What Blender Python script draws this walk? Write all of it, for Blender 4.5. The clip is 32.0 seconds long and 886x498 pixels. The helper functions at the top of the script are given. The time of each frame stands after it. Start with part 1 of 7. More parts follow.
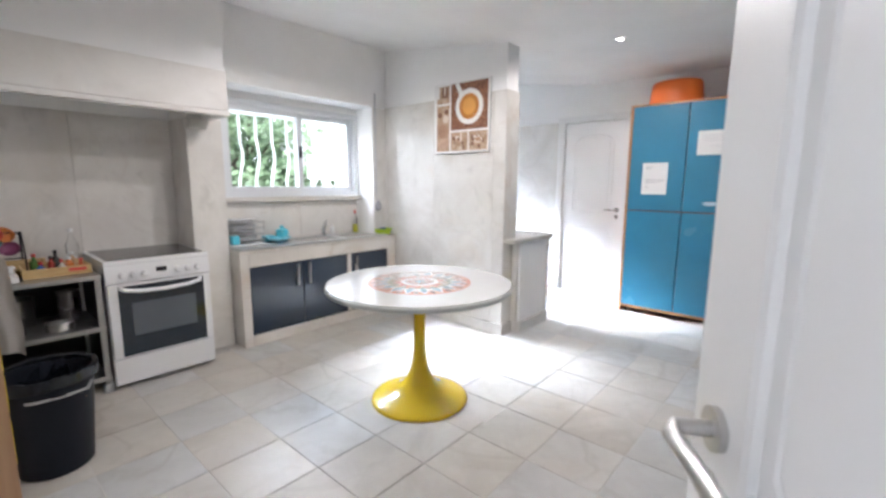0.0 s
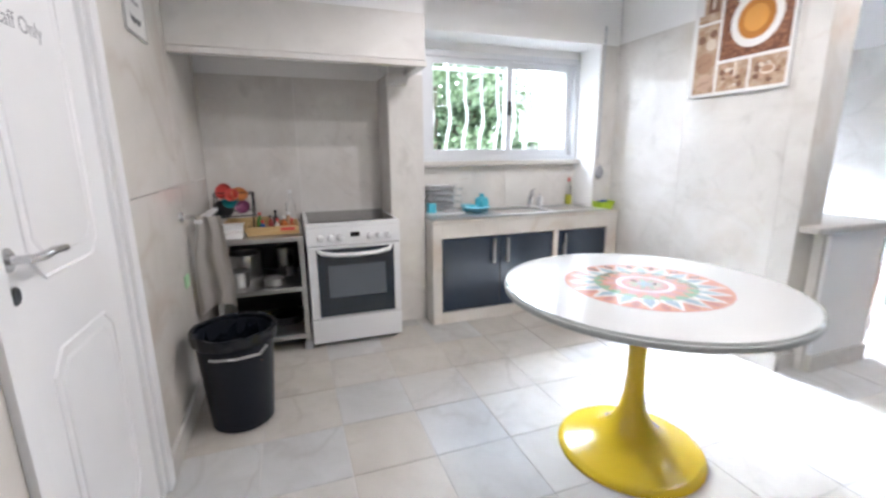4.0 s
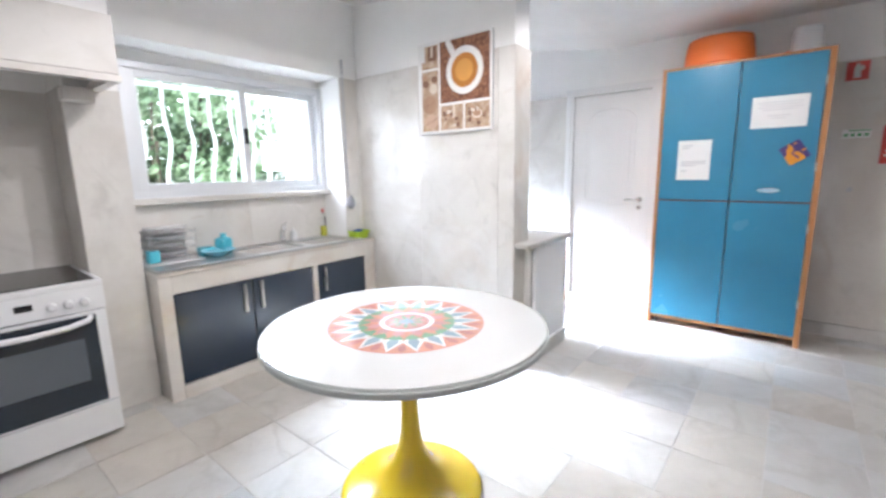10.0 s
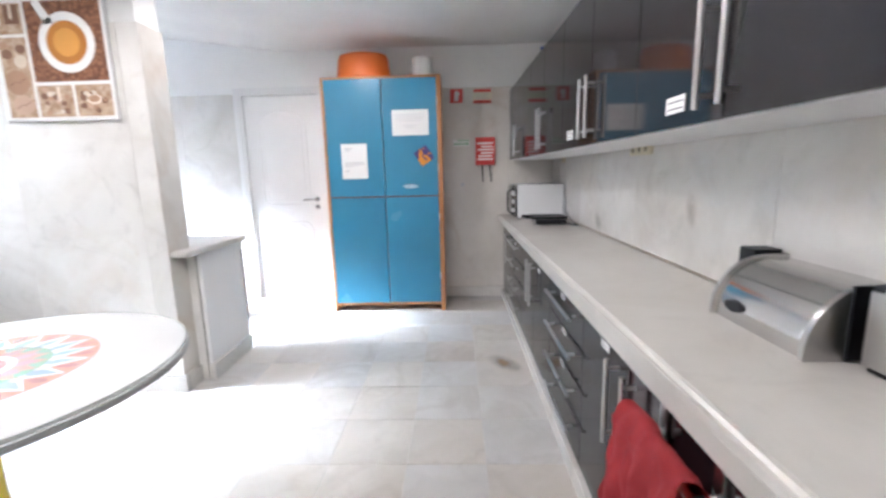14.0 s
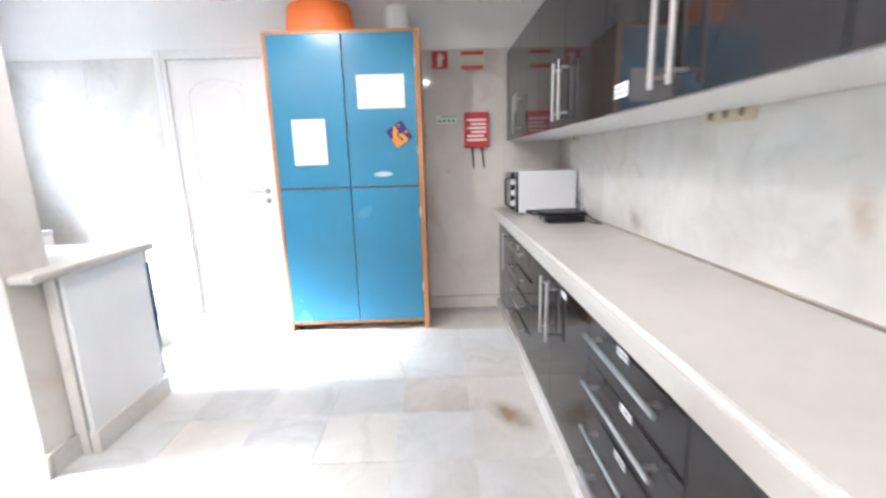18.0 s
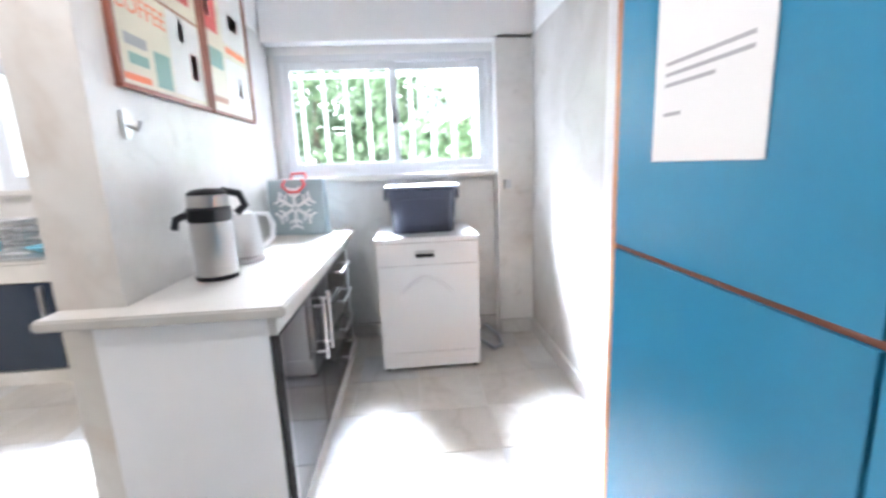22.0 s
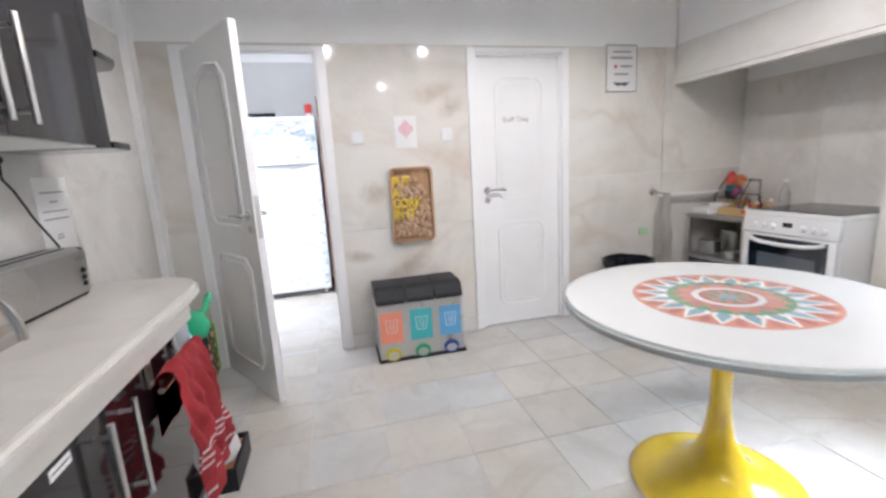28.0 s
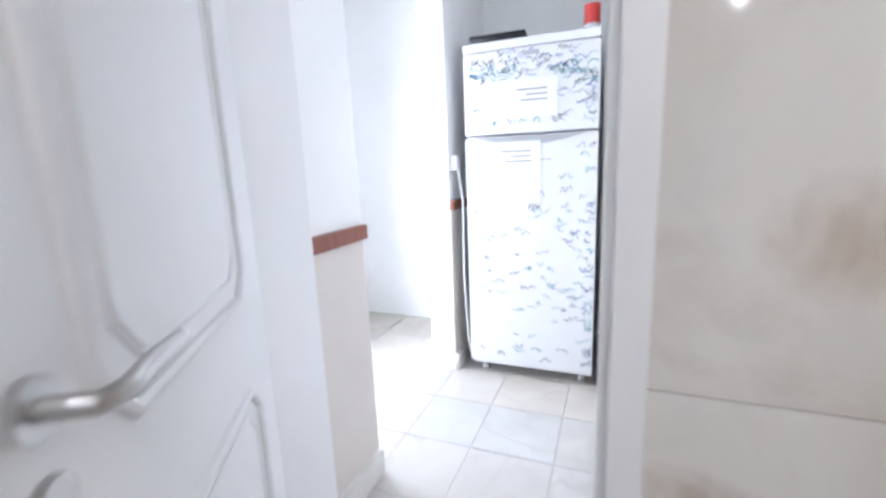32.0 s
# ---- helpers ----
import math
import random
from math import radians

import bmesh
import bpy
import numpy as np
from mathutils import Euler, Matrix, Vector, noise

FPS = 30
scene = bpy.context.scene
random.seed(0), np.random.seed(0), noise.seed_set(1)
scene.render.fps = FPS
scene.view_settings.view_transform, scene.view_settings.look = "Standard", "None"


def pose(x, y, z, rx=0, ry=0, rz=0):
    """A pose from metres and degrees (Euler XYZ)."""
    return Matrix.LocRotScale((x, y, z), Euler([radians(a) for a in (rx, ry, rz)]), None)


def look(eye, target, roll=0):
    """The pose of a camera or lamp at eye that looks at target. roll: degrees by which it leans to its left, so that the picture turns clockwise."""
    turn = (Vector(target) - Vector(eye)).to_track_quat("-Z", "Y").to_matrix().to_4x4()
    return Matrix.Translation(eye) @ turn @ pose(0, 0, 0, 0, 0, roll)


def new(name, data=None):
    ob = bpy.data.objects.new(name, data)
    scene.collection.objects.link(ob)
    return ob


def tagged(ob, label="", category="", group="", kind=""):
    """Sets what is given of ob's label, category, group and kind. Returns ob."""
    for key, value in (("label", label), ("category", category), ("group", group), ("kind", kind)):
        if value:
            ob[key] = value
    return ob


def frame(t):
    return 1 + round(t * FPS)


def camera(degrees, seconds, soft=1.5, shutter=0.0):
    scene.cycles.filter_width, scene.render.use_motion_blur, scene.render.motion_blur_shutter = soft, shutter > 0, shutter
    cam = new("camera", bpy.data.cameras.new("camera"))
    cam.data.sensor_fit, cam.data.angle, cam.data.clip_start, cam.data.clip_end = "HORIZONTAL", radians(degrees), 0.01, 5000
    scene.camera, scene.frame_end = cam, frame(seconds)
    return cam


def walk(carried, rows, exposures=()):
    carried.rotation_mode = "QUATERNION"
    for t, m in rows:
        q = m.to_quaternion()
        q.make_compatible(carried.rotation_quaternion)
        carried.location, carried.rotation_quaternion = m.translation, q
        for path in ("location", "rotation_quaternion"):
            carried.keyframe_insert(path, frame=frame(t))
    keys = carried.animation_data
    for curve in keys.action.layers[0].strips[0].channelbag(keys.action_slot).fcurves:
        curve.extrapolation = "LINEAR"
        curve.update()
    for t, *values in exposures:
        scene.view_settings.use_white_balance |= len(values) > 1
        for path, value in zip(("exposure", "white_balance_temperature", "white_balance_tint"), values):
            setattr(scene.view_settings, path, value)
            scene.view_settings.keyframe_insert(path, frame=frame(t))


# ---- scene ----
cam = camera(91.7, 32.0, soft=2.7, shutter=0.5)
PATH = [
    (0, (0.1, 0.125, 1.317), (-1.199, 1.617, 1.016), 0.4),
    (0.5, (0.061, 0.137, 1.279), (-1.31, 1.578, 1.07), -0.1),
    (1, (0.034, 0.177, 1.26), (-1.353, 1.586, 0.958), -1.4),
    (1.5, (0.025, 0.208, 1.248), (-1.325, 1.638, 0.883), -0.5),
    (2, (-0.009, 0.267, 1.253), (-1.446, 1.607, 0.878), -0.9),
    (2.5, (-0.06, 0.352, 1.256), (-1.528, 1.662, 0.899), -1.2),
    (3, (-0.141, 0.419, 1.244), (-1.714, 1.577, 0.817), -2.4),
    (3.5, (-0.265, 0.532, 1.244), (-1.995, 1.44, 0.819), -2.2),
    (4, (-0.379, 0.629, 1.252), (-2.219, 1.281, 0.817), -0.5),
    (4.5, (-0.469, 0.644, 1.266), (-2.357, 1.169, 0.864), -0.3),
    (6.5, (-0.584, 0.661, 1.333), (-2.442, 1.308, 0.97), -0.7),
    (7, (-0.591, 0.676, 1.329), (-2.386, 1.477, 0.958), -0.6),
    (7.5, (-0.595, 0.681, 1.331), (-2.334, 1.586, 0.94), -0.5),
    (8, (-0.575, 0.708, 1.333), (-2.236, 1.746, 0.93), -0.8),
    (8.5, (-0.564, 0.724, 1.322), (-2.09, 1.945, 0.899), -1.1),
    (9, (-0.551, 0.732, 1.309), (-1.965, 2.088, 0.908), -1.3),
    (9.5, (-0.526, 0.746, 1.308), (-1.87, 2.178, 0.929), -1.5),
    (10, (-0.51, 0.754, 1.319), (-1.75, 2.283, 0.968), -1.0),
    (10.5, (-0.493, 0.769, 1.306), (-1.581, 2.414, 0.973), -1.1),
    (11, (-0.462, 0.777, 1.287), (-1.42, 2.499, 0.941), -1.1),
    (11.5, (-0.417, 0.782, 1.292), (-1.253, 2.569, 0.967), -0.7),
    (12, (-0.378, 0.793, 1.285), (-1.063, 2.651, 1.005), -2.1),
    (12.5, (-0.348, 0.831, 1.267), (-0.925, 2.724, 0.974), -2.4),
    (13, (-0.3, 0.864, 1.25), (-0.702, 2.795, 0.919), -2.1),
    (13.5, (-0.26, 0.853, 1.256), (-0.477, 2.809, 0.9), -1.5),
    (14, (-0.252, 0.832, 1.264), (-0.317, 2.8, 0.914), -1.4),
    (14.5, (-0.226, 0.808, 1.271), (-0.041, 2.767, 0.913), -0.9),
    (16.5, (-0.142, 0.822, 1.263), (0.274, 2.741, 0.885), -1.4),
    (17, (-0.163, 0.93, 1.294), (0.008, 2.886, 0.913), -1.1),
    (17.5, (-0.224, 1.205, 1.258), (-0.182, 3.17, 0.884), -2.3),
    (18, (-0.261, 1.639, 1.231), (-0.254, 3.598, 0.828), -1.7),
    (18.5, (-0.215, 2.129, 1.249), (-0.428, 4.077, 0.85), -2.0),
    (19, (-0.14, 2.627, 1.249), (-0.495, 4.564, 0.899), -1.8),
    (19.5, (-0.162, 3.051, 1.24), (-0.873, 4.877, 0.843), -0.7),
    (20, (-0.254, 3.45, 1.223), (-1.326, 5.102, 0.872), -2.3),
    (20.5, (-0.322, 3.782, 1.246), (-1.746, 5.127, 0.841), -3.6),
    (21, (-0.378, 4.037, 1.237), (-2.125, 4.934, 0.853), -2.2),
    (21.5, (-0.488, 4.211, 1.229), (-2.372, 4.787, 0.881), -1.2),
    (22, (-0.564, 4.286, 1.234), (-2.523, 4.427, 0.853), -2.4),
    (22.5, (-0.573, 4.332, 1.239), (-2.518, 4.064, 0.855), -1.5),
    (23, (-0.563, 4.354, 1.23), (-2.446, 3.829, 0.807), -0.9),
    (23.5, (-0.54, 4.333, 1.22), (-2.345, 3.595, 0.777), -1.1),
    (24, (-0.498, 4.302, 1.223), (-2.205, 3.344, 0.812), 0.2),
    (24.5, (-0.446, 4.28, 1.21), (-2.014, 3.109, 0.796), -0.9),
    (25, (-0.374, 4.253, 1.215), (-1.65, 2.792, 0.728), -2.6),
    (25.5, (-0.323, 4.155, 1.223), (-1.512, 2.621, 0.741), -2.8),
    (27.5, (-0.315, 3.364, 1.248), (-1.038, 1.528, 0.92), -2.3),
    (28, (-0.355, 3.089, 1.24), (-0.825, 1.181, 0.864), -3.3),
    (28.5, (-0.438, 2.846, 1.251), (-0.855, 0.917, 0.927), -3.1),
    (29, (-0.544, 2.612, 1.243), (-0.557, 0.644, 0.89), -2.4),
    (29.5, (-0.644, 2.397, 1.24), (-0.381, 0.455, 0.84), -2.1),
    (30, (-0.652, 2.079, 1.231), (-0.275, 0.14, 0.919), -2.1),
    (30.5, (-0.652, 1.758, 1.222), (-0.274, -0.177, 0.884), -3.0),
    (31, (-0.596, 1.427, 1.227), (-0.025, -0.459, 0.887), -1.7),
    (31.5, (-0.484, 1.116, 1.221), (0.253, -0.701, 0.83), -1.6),
    (32, (-0.332, 0.803, 1.206), (0.402, -1.017, 0.82), -2.3),
]
walk(cam, [(t, look(eye, target, roll)) for t, eye, target, roll in PATH], exposures=[(0, 0.26, 5910, 14), (2, 0.28, 5910, 14), (4, 0.42, 5810, 14), (9, 0.54, 5830, 14), (11, 0.45, 5780, 14), (13, 0.44, 5780, 14), (15.5, 0.94, 5830, 14), (17.5, 1.12, 5830, 14), (19, 1.21, 5830, 14), (21, 1.12, 5830, 14), (22, 0.77, 5830, 14), (23.5, 0.71, 5780, 14), (25, 0.53, 5830, 14), (28, 0.5, 5820, 14), (29.5, 0.4, 5820, 14), (31, 0.39, 5730, 14), (32, 0.11, 5670, 14)])

# ---- world, sun and large lights ----
world = bpy.data.worlds.new("sky")
scene.world = world
world.use_nodes = True
wn = world.node_tree
sky = wn.nodes.new("ShaderNodeTexSky")
sky.sky_type, sky.sun_disc = "NISHITA", False
sky.sun_elevation, sky.sun_rotation = radians(61), radians(127)
sky.air_density, sky.dust_density = 1.0, 3.0
wn.links.new(sky.outputs[0], wn.nodes["Background"].inputs[0])
wn.nodes["Background"].inputs[1].default_value = 0.15


def lamp(name, kind, m, power, colour=(1, 1, 1), size=None, spot=None):
    data = bpy.data.lights.new(name, kind)
    data.energy, data.color = power, colour
    if kind == "AREA":
        data.shape, data.size, data.size_y = "RECTANGLE", size[0], size[1]
    if kind == "SUN":
        data.angle = radians(size)
    if kind == "SPOT":
        data.spot_size, data.spot_blend, data.shadow_soft_size = radians(spot), 0.35, size
    ob = new(name, data)
    ob.matrix_world = m
    return ob


SUN = lamp("sun", "SUN", look((4, -3.0, 9.0), (0, 0, 0)), 5.0, (1.0, 0.95, 0.88), 0.6)
# the sky's light falling through the openings of the two windows and of the hall's outer door
lamp("window_light", "AREA", look((-6.5, 1.75, 3.75), (-2.6, 2.20, 0.7)), 490, (0.86, 0.94, 1.0), (6.4, 2.0))
north_light = lamp("window_light", "AREA", look((-7.0, 3.45, 4.35), (-3.9, 4.2, 1.6)), 1350, (0.90, 0.96, 1.0), (2.6, 1.9))
north_light.data.spread = radians(40)
lamp("doorway_light", "AREA", look((1.3, -1.02, 1.1), (-1, -1.02, 1.0)), 34, (0.98, 0.99, 1.0), (0.8, 1.9))


# ---- materials ----
def material(name):
    m = bpy.data.materials.new(name)
    m.use_nodes = True
    nt = m.node_tree
    return m, nt, nt.nodes["Principled BSDF"]


def coords(nt, scale=1.0, per_object=True):
    tc = nt.nodes.new("ShaderNodeTexCoord")
    mp = nt.nodes.new("ShaderNodeMapping")
    mp.inputs["Scale"].default_value = (scale, scale, scale)
    nt.links.new(tc.outputs["Object"], mp.inputs["Vector"])
    if per_object:
        info = nt.nodes.new("ShaderNodeObjectInfo")
        mul = nt.nodes.new("ShaderNodeMath")
        mul.operation, mul.inputs[1].default_value = "MULTIPLY", 37.0
        nt.links.new(info.outputs["Random"], mul.inputs[0])
        nt.links.new(mul.outputs[0], mp.inputs["Location"])
    return mp.outputs[0]


def noise_tex(nt, vec, scale, detail=4.0, rough=0.55, distort=0.0):
    n = nt.nodes.new("ShaderNodeTexNoise")
    n.inputs["Scale"].default_value, n.inputs["Detail"].default_value = scale, detail
    n.inputs["Roughness"].default_value, n.inputs["Distortion"].default_value = rough, distort
    nt.links.new(vec, n.inputs["Vector"])
    return n.outputs["Fac"]


def ramp(nt, fac, stops):
    r = nt.nodes.new("ShaderNodeValToRGB")
    e = r.color_ramp.elements
    while len(e) < len(stops):
        e.new(0.5)
    for el, (pos, col) in zip(e, stops):
        el.position, el.color = pos, (*col, 1) if len(col) == 3 else col
    nt.links.new(fac, r.inputs[0])
    return r.outputs[0]


def mix(nt, a, b, fac, mode="MIX"):
    m = nt.nodes.new("ShaderNodeMix")
    m.data_type, m.blend_type = "RGBA", mode
    for sock, val in ((m.inputs[6], a), (m.inputs[7], b), (m.inputs[0], fac)):
        if hasattr(val, "links"):
            nt.links.new(val, sock)
        elif isinstance(val, (int, float)):
            sock.default_value = val
        else:
            sock.default_value = (*val, 1)
    return m.outputs[2]


def bump(nt, bsdf, height, strength, dist=0.002):
    b = nt.nodes.new("ShaderNodeBump")
    b.inputs["Strength"].default_value, b.inputs["Distance"].default_value = strength, dist
    nt.links.new(height, b.inputs["Height"])
    nt.links.new(b.outputs[0], bsdf.inputs["Normal"])


def paint(name, colour, rough=0.5, metal=0.0, vary=0.06, grain=60.0, relief=0.05, coat=0.0, dirt=None, spec=0.5):
    """A plain surface with two scales of variation: blotches and grain, and an uneven gloss."""
    m, nt, b = material(name)
    v = coords(nt)
    big, fine = noise_tex(nt, v, 2.3, 3), noise_tex(nt, v, grain, 3)
    lo = tuple(c * (1 - vary) for c in colour)
    hi = tuple(min(1, c * (1 + vary)) for c in colour)
    col = ramp(nt, big, [(0.3, lo), (0.7, hi)])
    if dirt:
        col = mix(nt, col, dirt, ramp(nt, noise_tex(nt, v, 5.0, 6, 0.7), [(0.58, (0, 0, 0)), (0.8, (0.5, 0.5, 0.5))]))
    nt.links.new(col, b.inputs["Base Color"])
    b.inputs["Metallic"].default_value = metal
    r = nt.nodes.new("ShaderNodeMapRange")
    r.inputs["To Min"].default_value, r.inputs["To Max"].default_value = max(0.02, rough - 0.06), min(1, rough + 0.08)
    nt.links.new(big, r.inputs["Value"])
    nt.links.new(r.outputs[0], b.inputs["Roughness"])
    b.inputs["Specular IOR Level"].default_value = spec
    b.inputs["Coat Weight"].default_value = coat
    if relief:
        bump(nt, b, fine, relief)
    return m


def marble(name, base, cloud, vein, stain, rough=0.25, scale=1.0, vein_amount=0.5, stain_amount=0.5, tint=None, specks_amount=0.32, mottle=0.0):
    m, nt, b = material(name)
    v = coords(nt, scale)
    clouds = noise_tex(nt, v, 1.6, 6, 0.6, 0.6)
    col = ramp(nt, clouds, [(0.35, base), (0.68, cloud)])
    ridge = noise_tex(nt, v, 0.8, 5, 0.5, 0.7)
    veins = ramp(nt, ridge, [(0.47, (0, 0, 0)), (0.5, (vein_amount,) * 3), (0.53, (0, 0, 0))])
    patch = ramp(nt, noise_tex(nt, v, 1.1, 3, 0.5), [(0.45, (0, 0, 0)), (0.7, (1, 1, 1))])
    col = mix(nt, col, vein, mix(nt, veins, (0, 0, 0), patch))
    spots = ramp(nt, noise_tex(nt, v, 0.9, 5, 0.65, 1.1), [(0.56, (0, 0, 0)), (0.84, (stain_amount,) * 3)])
    col = mix(nt, col, stain, spots)
    specks = ramp(nt, noise_tex(nt, v, 4.5, 5, 0.6, 0.4), [(0.56, (0, 0, 0)), (0.86, (specks_amount,) * 3)])
    col = mix(nt, col, tuple(c * 0.72 for c in cloud), specks)
    if mottle:
        grey = ramp(nt, noise_tex(nt, v, 3.4, 5, 0.62, 1.6), [(0.57, (0, 0, 0)), (0.74, (mottle,) * 3)])
        col = mix(nt, col, tuple(c * 0.62 for c in cloud), grey)
        rust = ramp(nt, noise_tex(nt, v, 5.5, 4, 0.6, 0.8), [(0.63, (0, 0, 0)), (0.78, (mottle * 1.4,) * 3)])
        col = mix(nt, col, (0.42, 0.27, 0.16), mix(nt, (0, 0, 0), rust, patch))
    if tint:
        info = nt.nodes.new("ShaderNodeObjectInfo")
        col = mix(nt, col, ramp(nt, info.outputs["Random"], tint), 0.75, "MULTIPLY")
    nt.links.new(col, b.inputs["Base Color"])
    fine = noise_tex(nt, v, 22.0, 4)
    r = nt.nodes.new("ShaderNodeMapRange")
    r.inputs["To Min"].default_value, r.inputs["To Max"].default_value = max(0.02, rough - 0.05), rough + 0.07
    nt.links.new(clouds, r.inputs["Value"])
    nt.links.new(r.outputs[0], b.inputs["Roughness"])
    bump(nt, b, fine, 0.0015)
    return m


def wood(name, dark, light, rough=0.45, axis=2, scale=14.0):
    m, nt, b = material(name)
    v = coords(nt)
    mp = nt.nodes.new("ShaderNodeMapping")
    s = [scale, scale, scale]
    s[axis] = scale * 0.07
    mp.inputs["Scale"].default_value = s
    nt.links.new(v, mp.inputs["Vector"])
    g = noise_tex(nt, mp.outputs[0], 2.0, 6, 0.65, 0.4)
    nt.links.new(ramp(nt, g, [(0.3, dark), (0.7, light)]), b.inputs["Base Color"])
    b.inputs["Roughness"].default_value = rough
    bump(nt, b, g, 0.12)
    return m


def glass(name, colour=(1, 1, 1), rough=0.0):
    m, nt, b = material(name)
    b.inputs["Base Color"].default_value = (*colour, 1)
    b.inputs["Roughness"].default_value, b.inputs["IOR"].default_value = rough, 1.45
    b.inputs["Transmission Weight"].default_value = 1.0
    return m


def glow(name, colour, power):
    m, nt, b = material(name)
    b.inputs["Emission Color"].default_value, b.inputs["Emission Strength"].default_value = (*colour, 1), power
    b.inputs["Base Color"].default_value = (*colour, 1)
    return m


PLASTER = paint("white_plaster", (0.91, 0.91, 0.90), 0.75, vary=0.03, grain=35, relief=0.12)
MARBLE_WALL = marble("wall_marble", (0.77, 0.755, 0.725), (0.63, 0.61, 0.575), (0.46, 0.41, 0.36), (0.55, 0.45, 0.35), 0.15, 1.1, 0.16, 0.5, mottle=0.34)
MARBLE_WARM = marble("warm_wall_marble", (0.74, 0.715, 0.67), (0.63, 0.60, 0.55), (0.45, 0.32, 0.22), (0.55, 0.40, 0.28), 0.06, 0.9, 0.26, 0.8, mottle=0.20)
MARBLE_TOP = marble("worktop_marble", (0.60, 0.578, 0.54), (0.52, 0.495, 0.455), (0.58, 0.54, 0.49), (0.64, 0.58, 0.50), 0.30, 1.1, 0.16, 0.14, None, 0.22, mottle=0.2)
FLOOR_TILE = marble("floor_marble", (0.62, 0.60, 0.57), (0.53, 0.51, 0.48), (0.39, 0.36, 0.32), (0.52, 0.42, 0.31), 0.34, 1.6, 0.35, 0.35,
                    [(0.0, (0.91, 0.95, 1.0)), (0.35, (0.99, 0.99, 0.99)), (0.7, (1, 0.965, 0.91)), (1.0, (0.95, 0.91, 0.85))], mottle=0.16)
GROUT = paint("floor_grout", (0.62, 0.60, 0.57), 0.9, vary=0.2, grain=90)
WHITE_PAINT = paint("white_gloss_paint", (0.83, 0.83, 0.83), 0.32, vary=0.03, grain=25, relief=0.05)
ENAMEL = paint("white_enamel", (0.80, 0.81, 0.82), 0.22, vary=0.02, relief=0.0, coat=0.3)
BLUE_PAINT = paint("blue_painted_board", (0.035, 0.20, 0.33), 0.24, vary=0.07, grain=18, relief=0.08)
ORANGE_WOOD = wood("orange_wood", (0.33, 0.13, 0.04), (0.50, 0.24, 0.09), 0.4)
DARK_GLOSS = paint("dark_grey_gloss_laminate", (0.022, 0.020, 0.021), 0.02, vary=0.06, relief=0.0, spec=0.30)
BLACK_GLOSS = paint("black_gloss", (0.012, 0.012, 0.014), 0.10, vary=0.1, relief=0.0, coat=0.4)
NAVY_GLOSS = paint("navy_gloss_door", (0.020, 0.032, 0.055), 0.08, vary=0.1, relief=0.0, coat=0.3)
BLACK_PLASTIC = paint("black_plastic", (0.010, 0.011, 0.014), 0.42, vary=0.15, grain=80, spec=0.35)
STEEL = paint("brushed_steel", (0.58, 0.57, 0.56), 0.28, 1.0, vary=0.05, grain=200, relief=0.03)
CHROME = paint("chrome", (0.74, 0.74, 0.75), 0.12, 1.0, vary=0.02, relief=0.0)
ALU = paint("grey_aluminium_frame", (0.52, 0.54, 0.56), 0.38, 0.7, vary=0.04)
WINDOW_ALU = paint("pale_aluminium_window", (0.70, 0.72, 0.74), 0.35, 0.25, vary=0.03)
YELLOW = paint("yellow_lacquer", (0.72, 0.50, 0.012), 0.22, vary=0.05, relief=0.0, coat=0.4)
IRON_WHITE = paint("white_painted_iron", (0.82, 0.82, 0.80), 0.5, vary=0.05)
RED_PAINT = paint("red_paint", (0.55, 0.045, 0.04), 0.4, vary=0.08)
PAPER = paint("white_paper", (0.80, 0.80, 0.79), 0.7, vary=0.02, grain=20, relief=0.02)
INK = paint("dark_ink", (0.09, 0.09, 0.10), 0.7, relief=0.0)
ORANGE_PLASTIC = paint("orange_plastic", (0.80, 0.17, 0.02), 0.4, vary=0.06)
PANE = glass("window_glass")


# ---- building helpers ----
def box(bm, x0, y0, z0, x1, y1, z1, bevel=0.0, seg=2):
    vs = [bm.verts.new((x, y, z)) for x in (x0, x1) for y in (y0, y1) for z in (z0, z1)]
    fs = [bm.faces.new([vs[i] for i in f]) for f in ((0, 1, 3, 2), (4, 6, 7, 5), (0, 4, 5, 1), (2, 3, 7, 6), (0, 2, 6, 4), (1, 5, 7, 3))]
    if bevel:
        es = list({e for f in fs for e in f.edges})
        bmesh.ops.bevel(bm, geom=es, offset=bevel, segments=seg, profile=0.7, affect="EDGES")


def lathe(bm, profile, n=40, at=(0, 0, 0), axis="z", squash=1.0, cap=True):
    rings = []
    for r, h in profile:
        ring = []
        for i in range(n):
            a = 2 * math.pi * i / n
            p = (r * math.cos(a), r * math.sin(a) * squash, h)
            if axis == "x":
                p = (p[2], p[0], p[1])
            elif axis == "y":
                p = (p[0], p[2], p[1])
            ring.append(bm.verts.new((at[0] + p[0], at[1] + p[1], at[2] + p[2])))
        rings.append(ring)
    for a, b in zip(rings, rings[1:]):
        for i in range(n):
            bm.faces.new((a[i], a[(i + 1) % n], b[(i + 1) % n], b[i]))
    if cap:
        for ring in (rings[0][::-1], rings[-1]):
            bm.faces.new(ring)


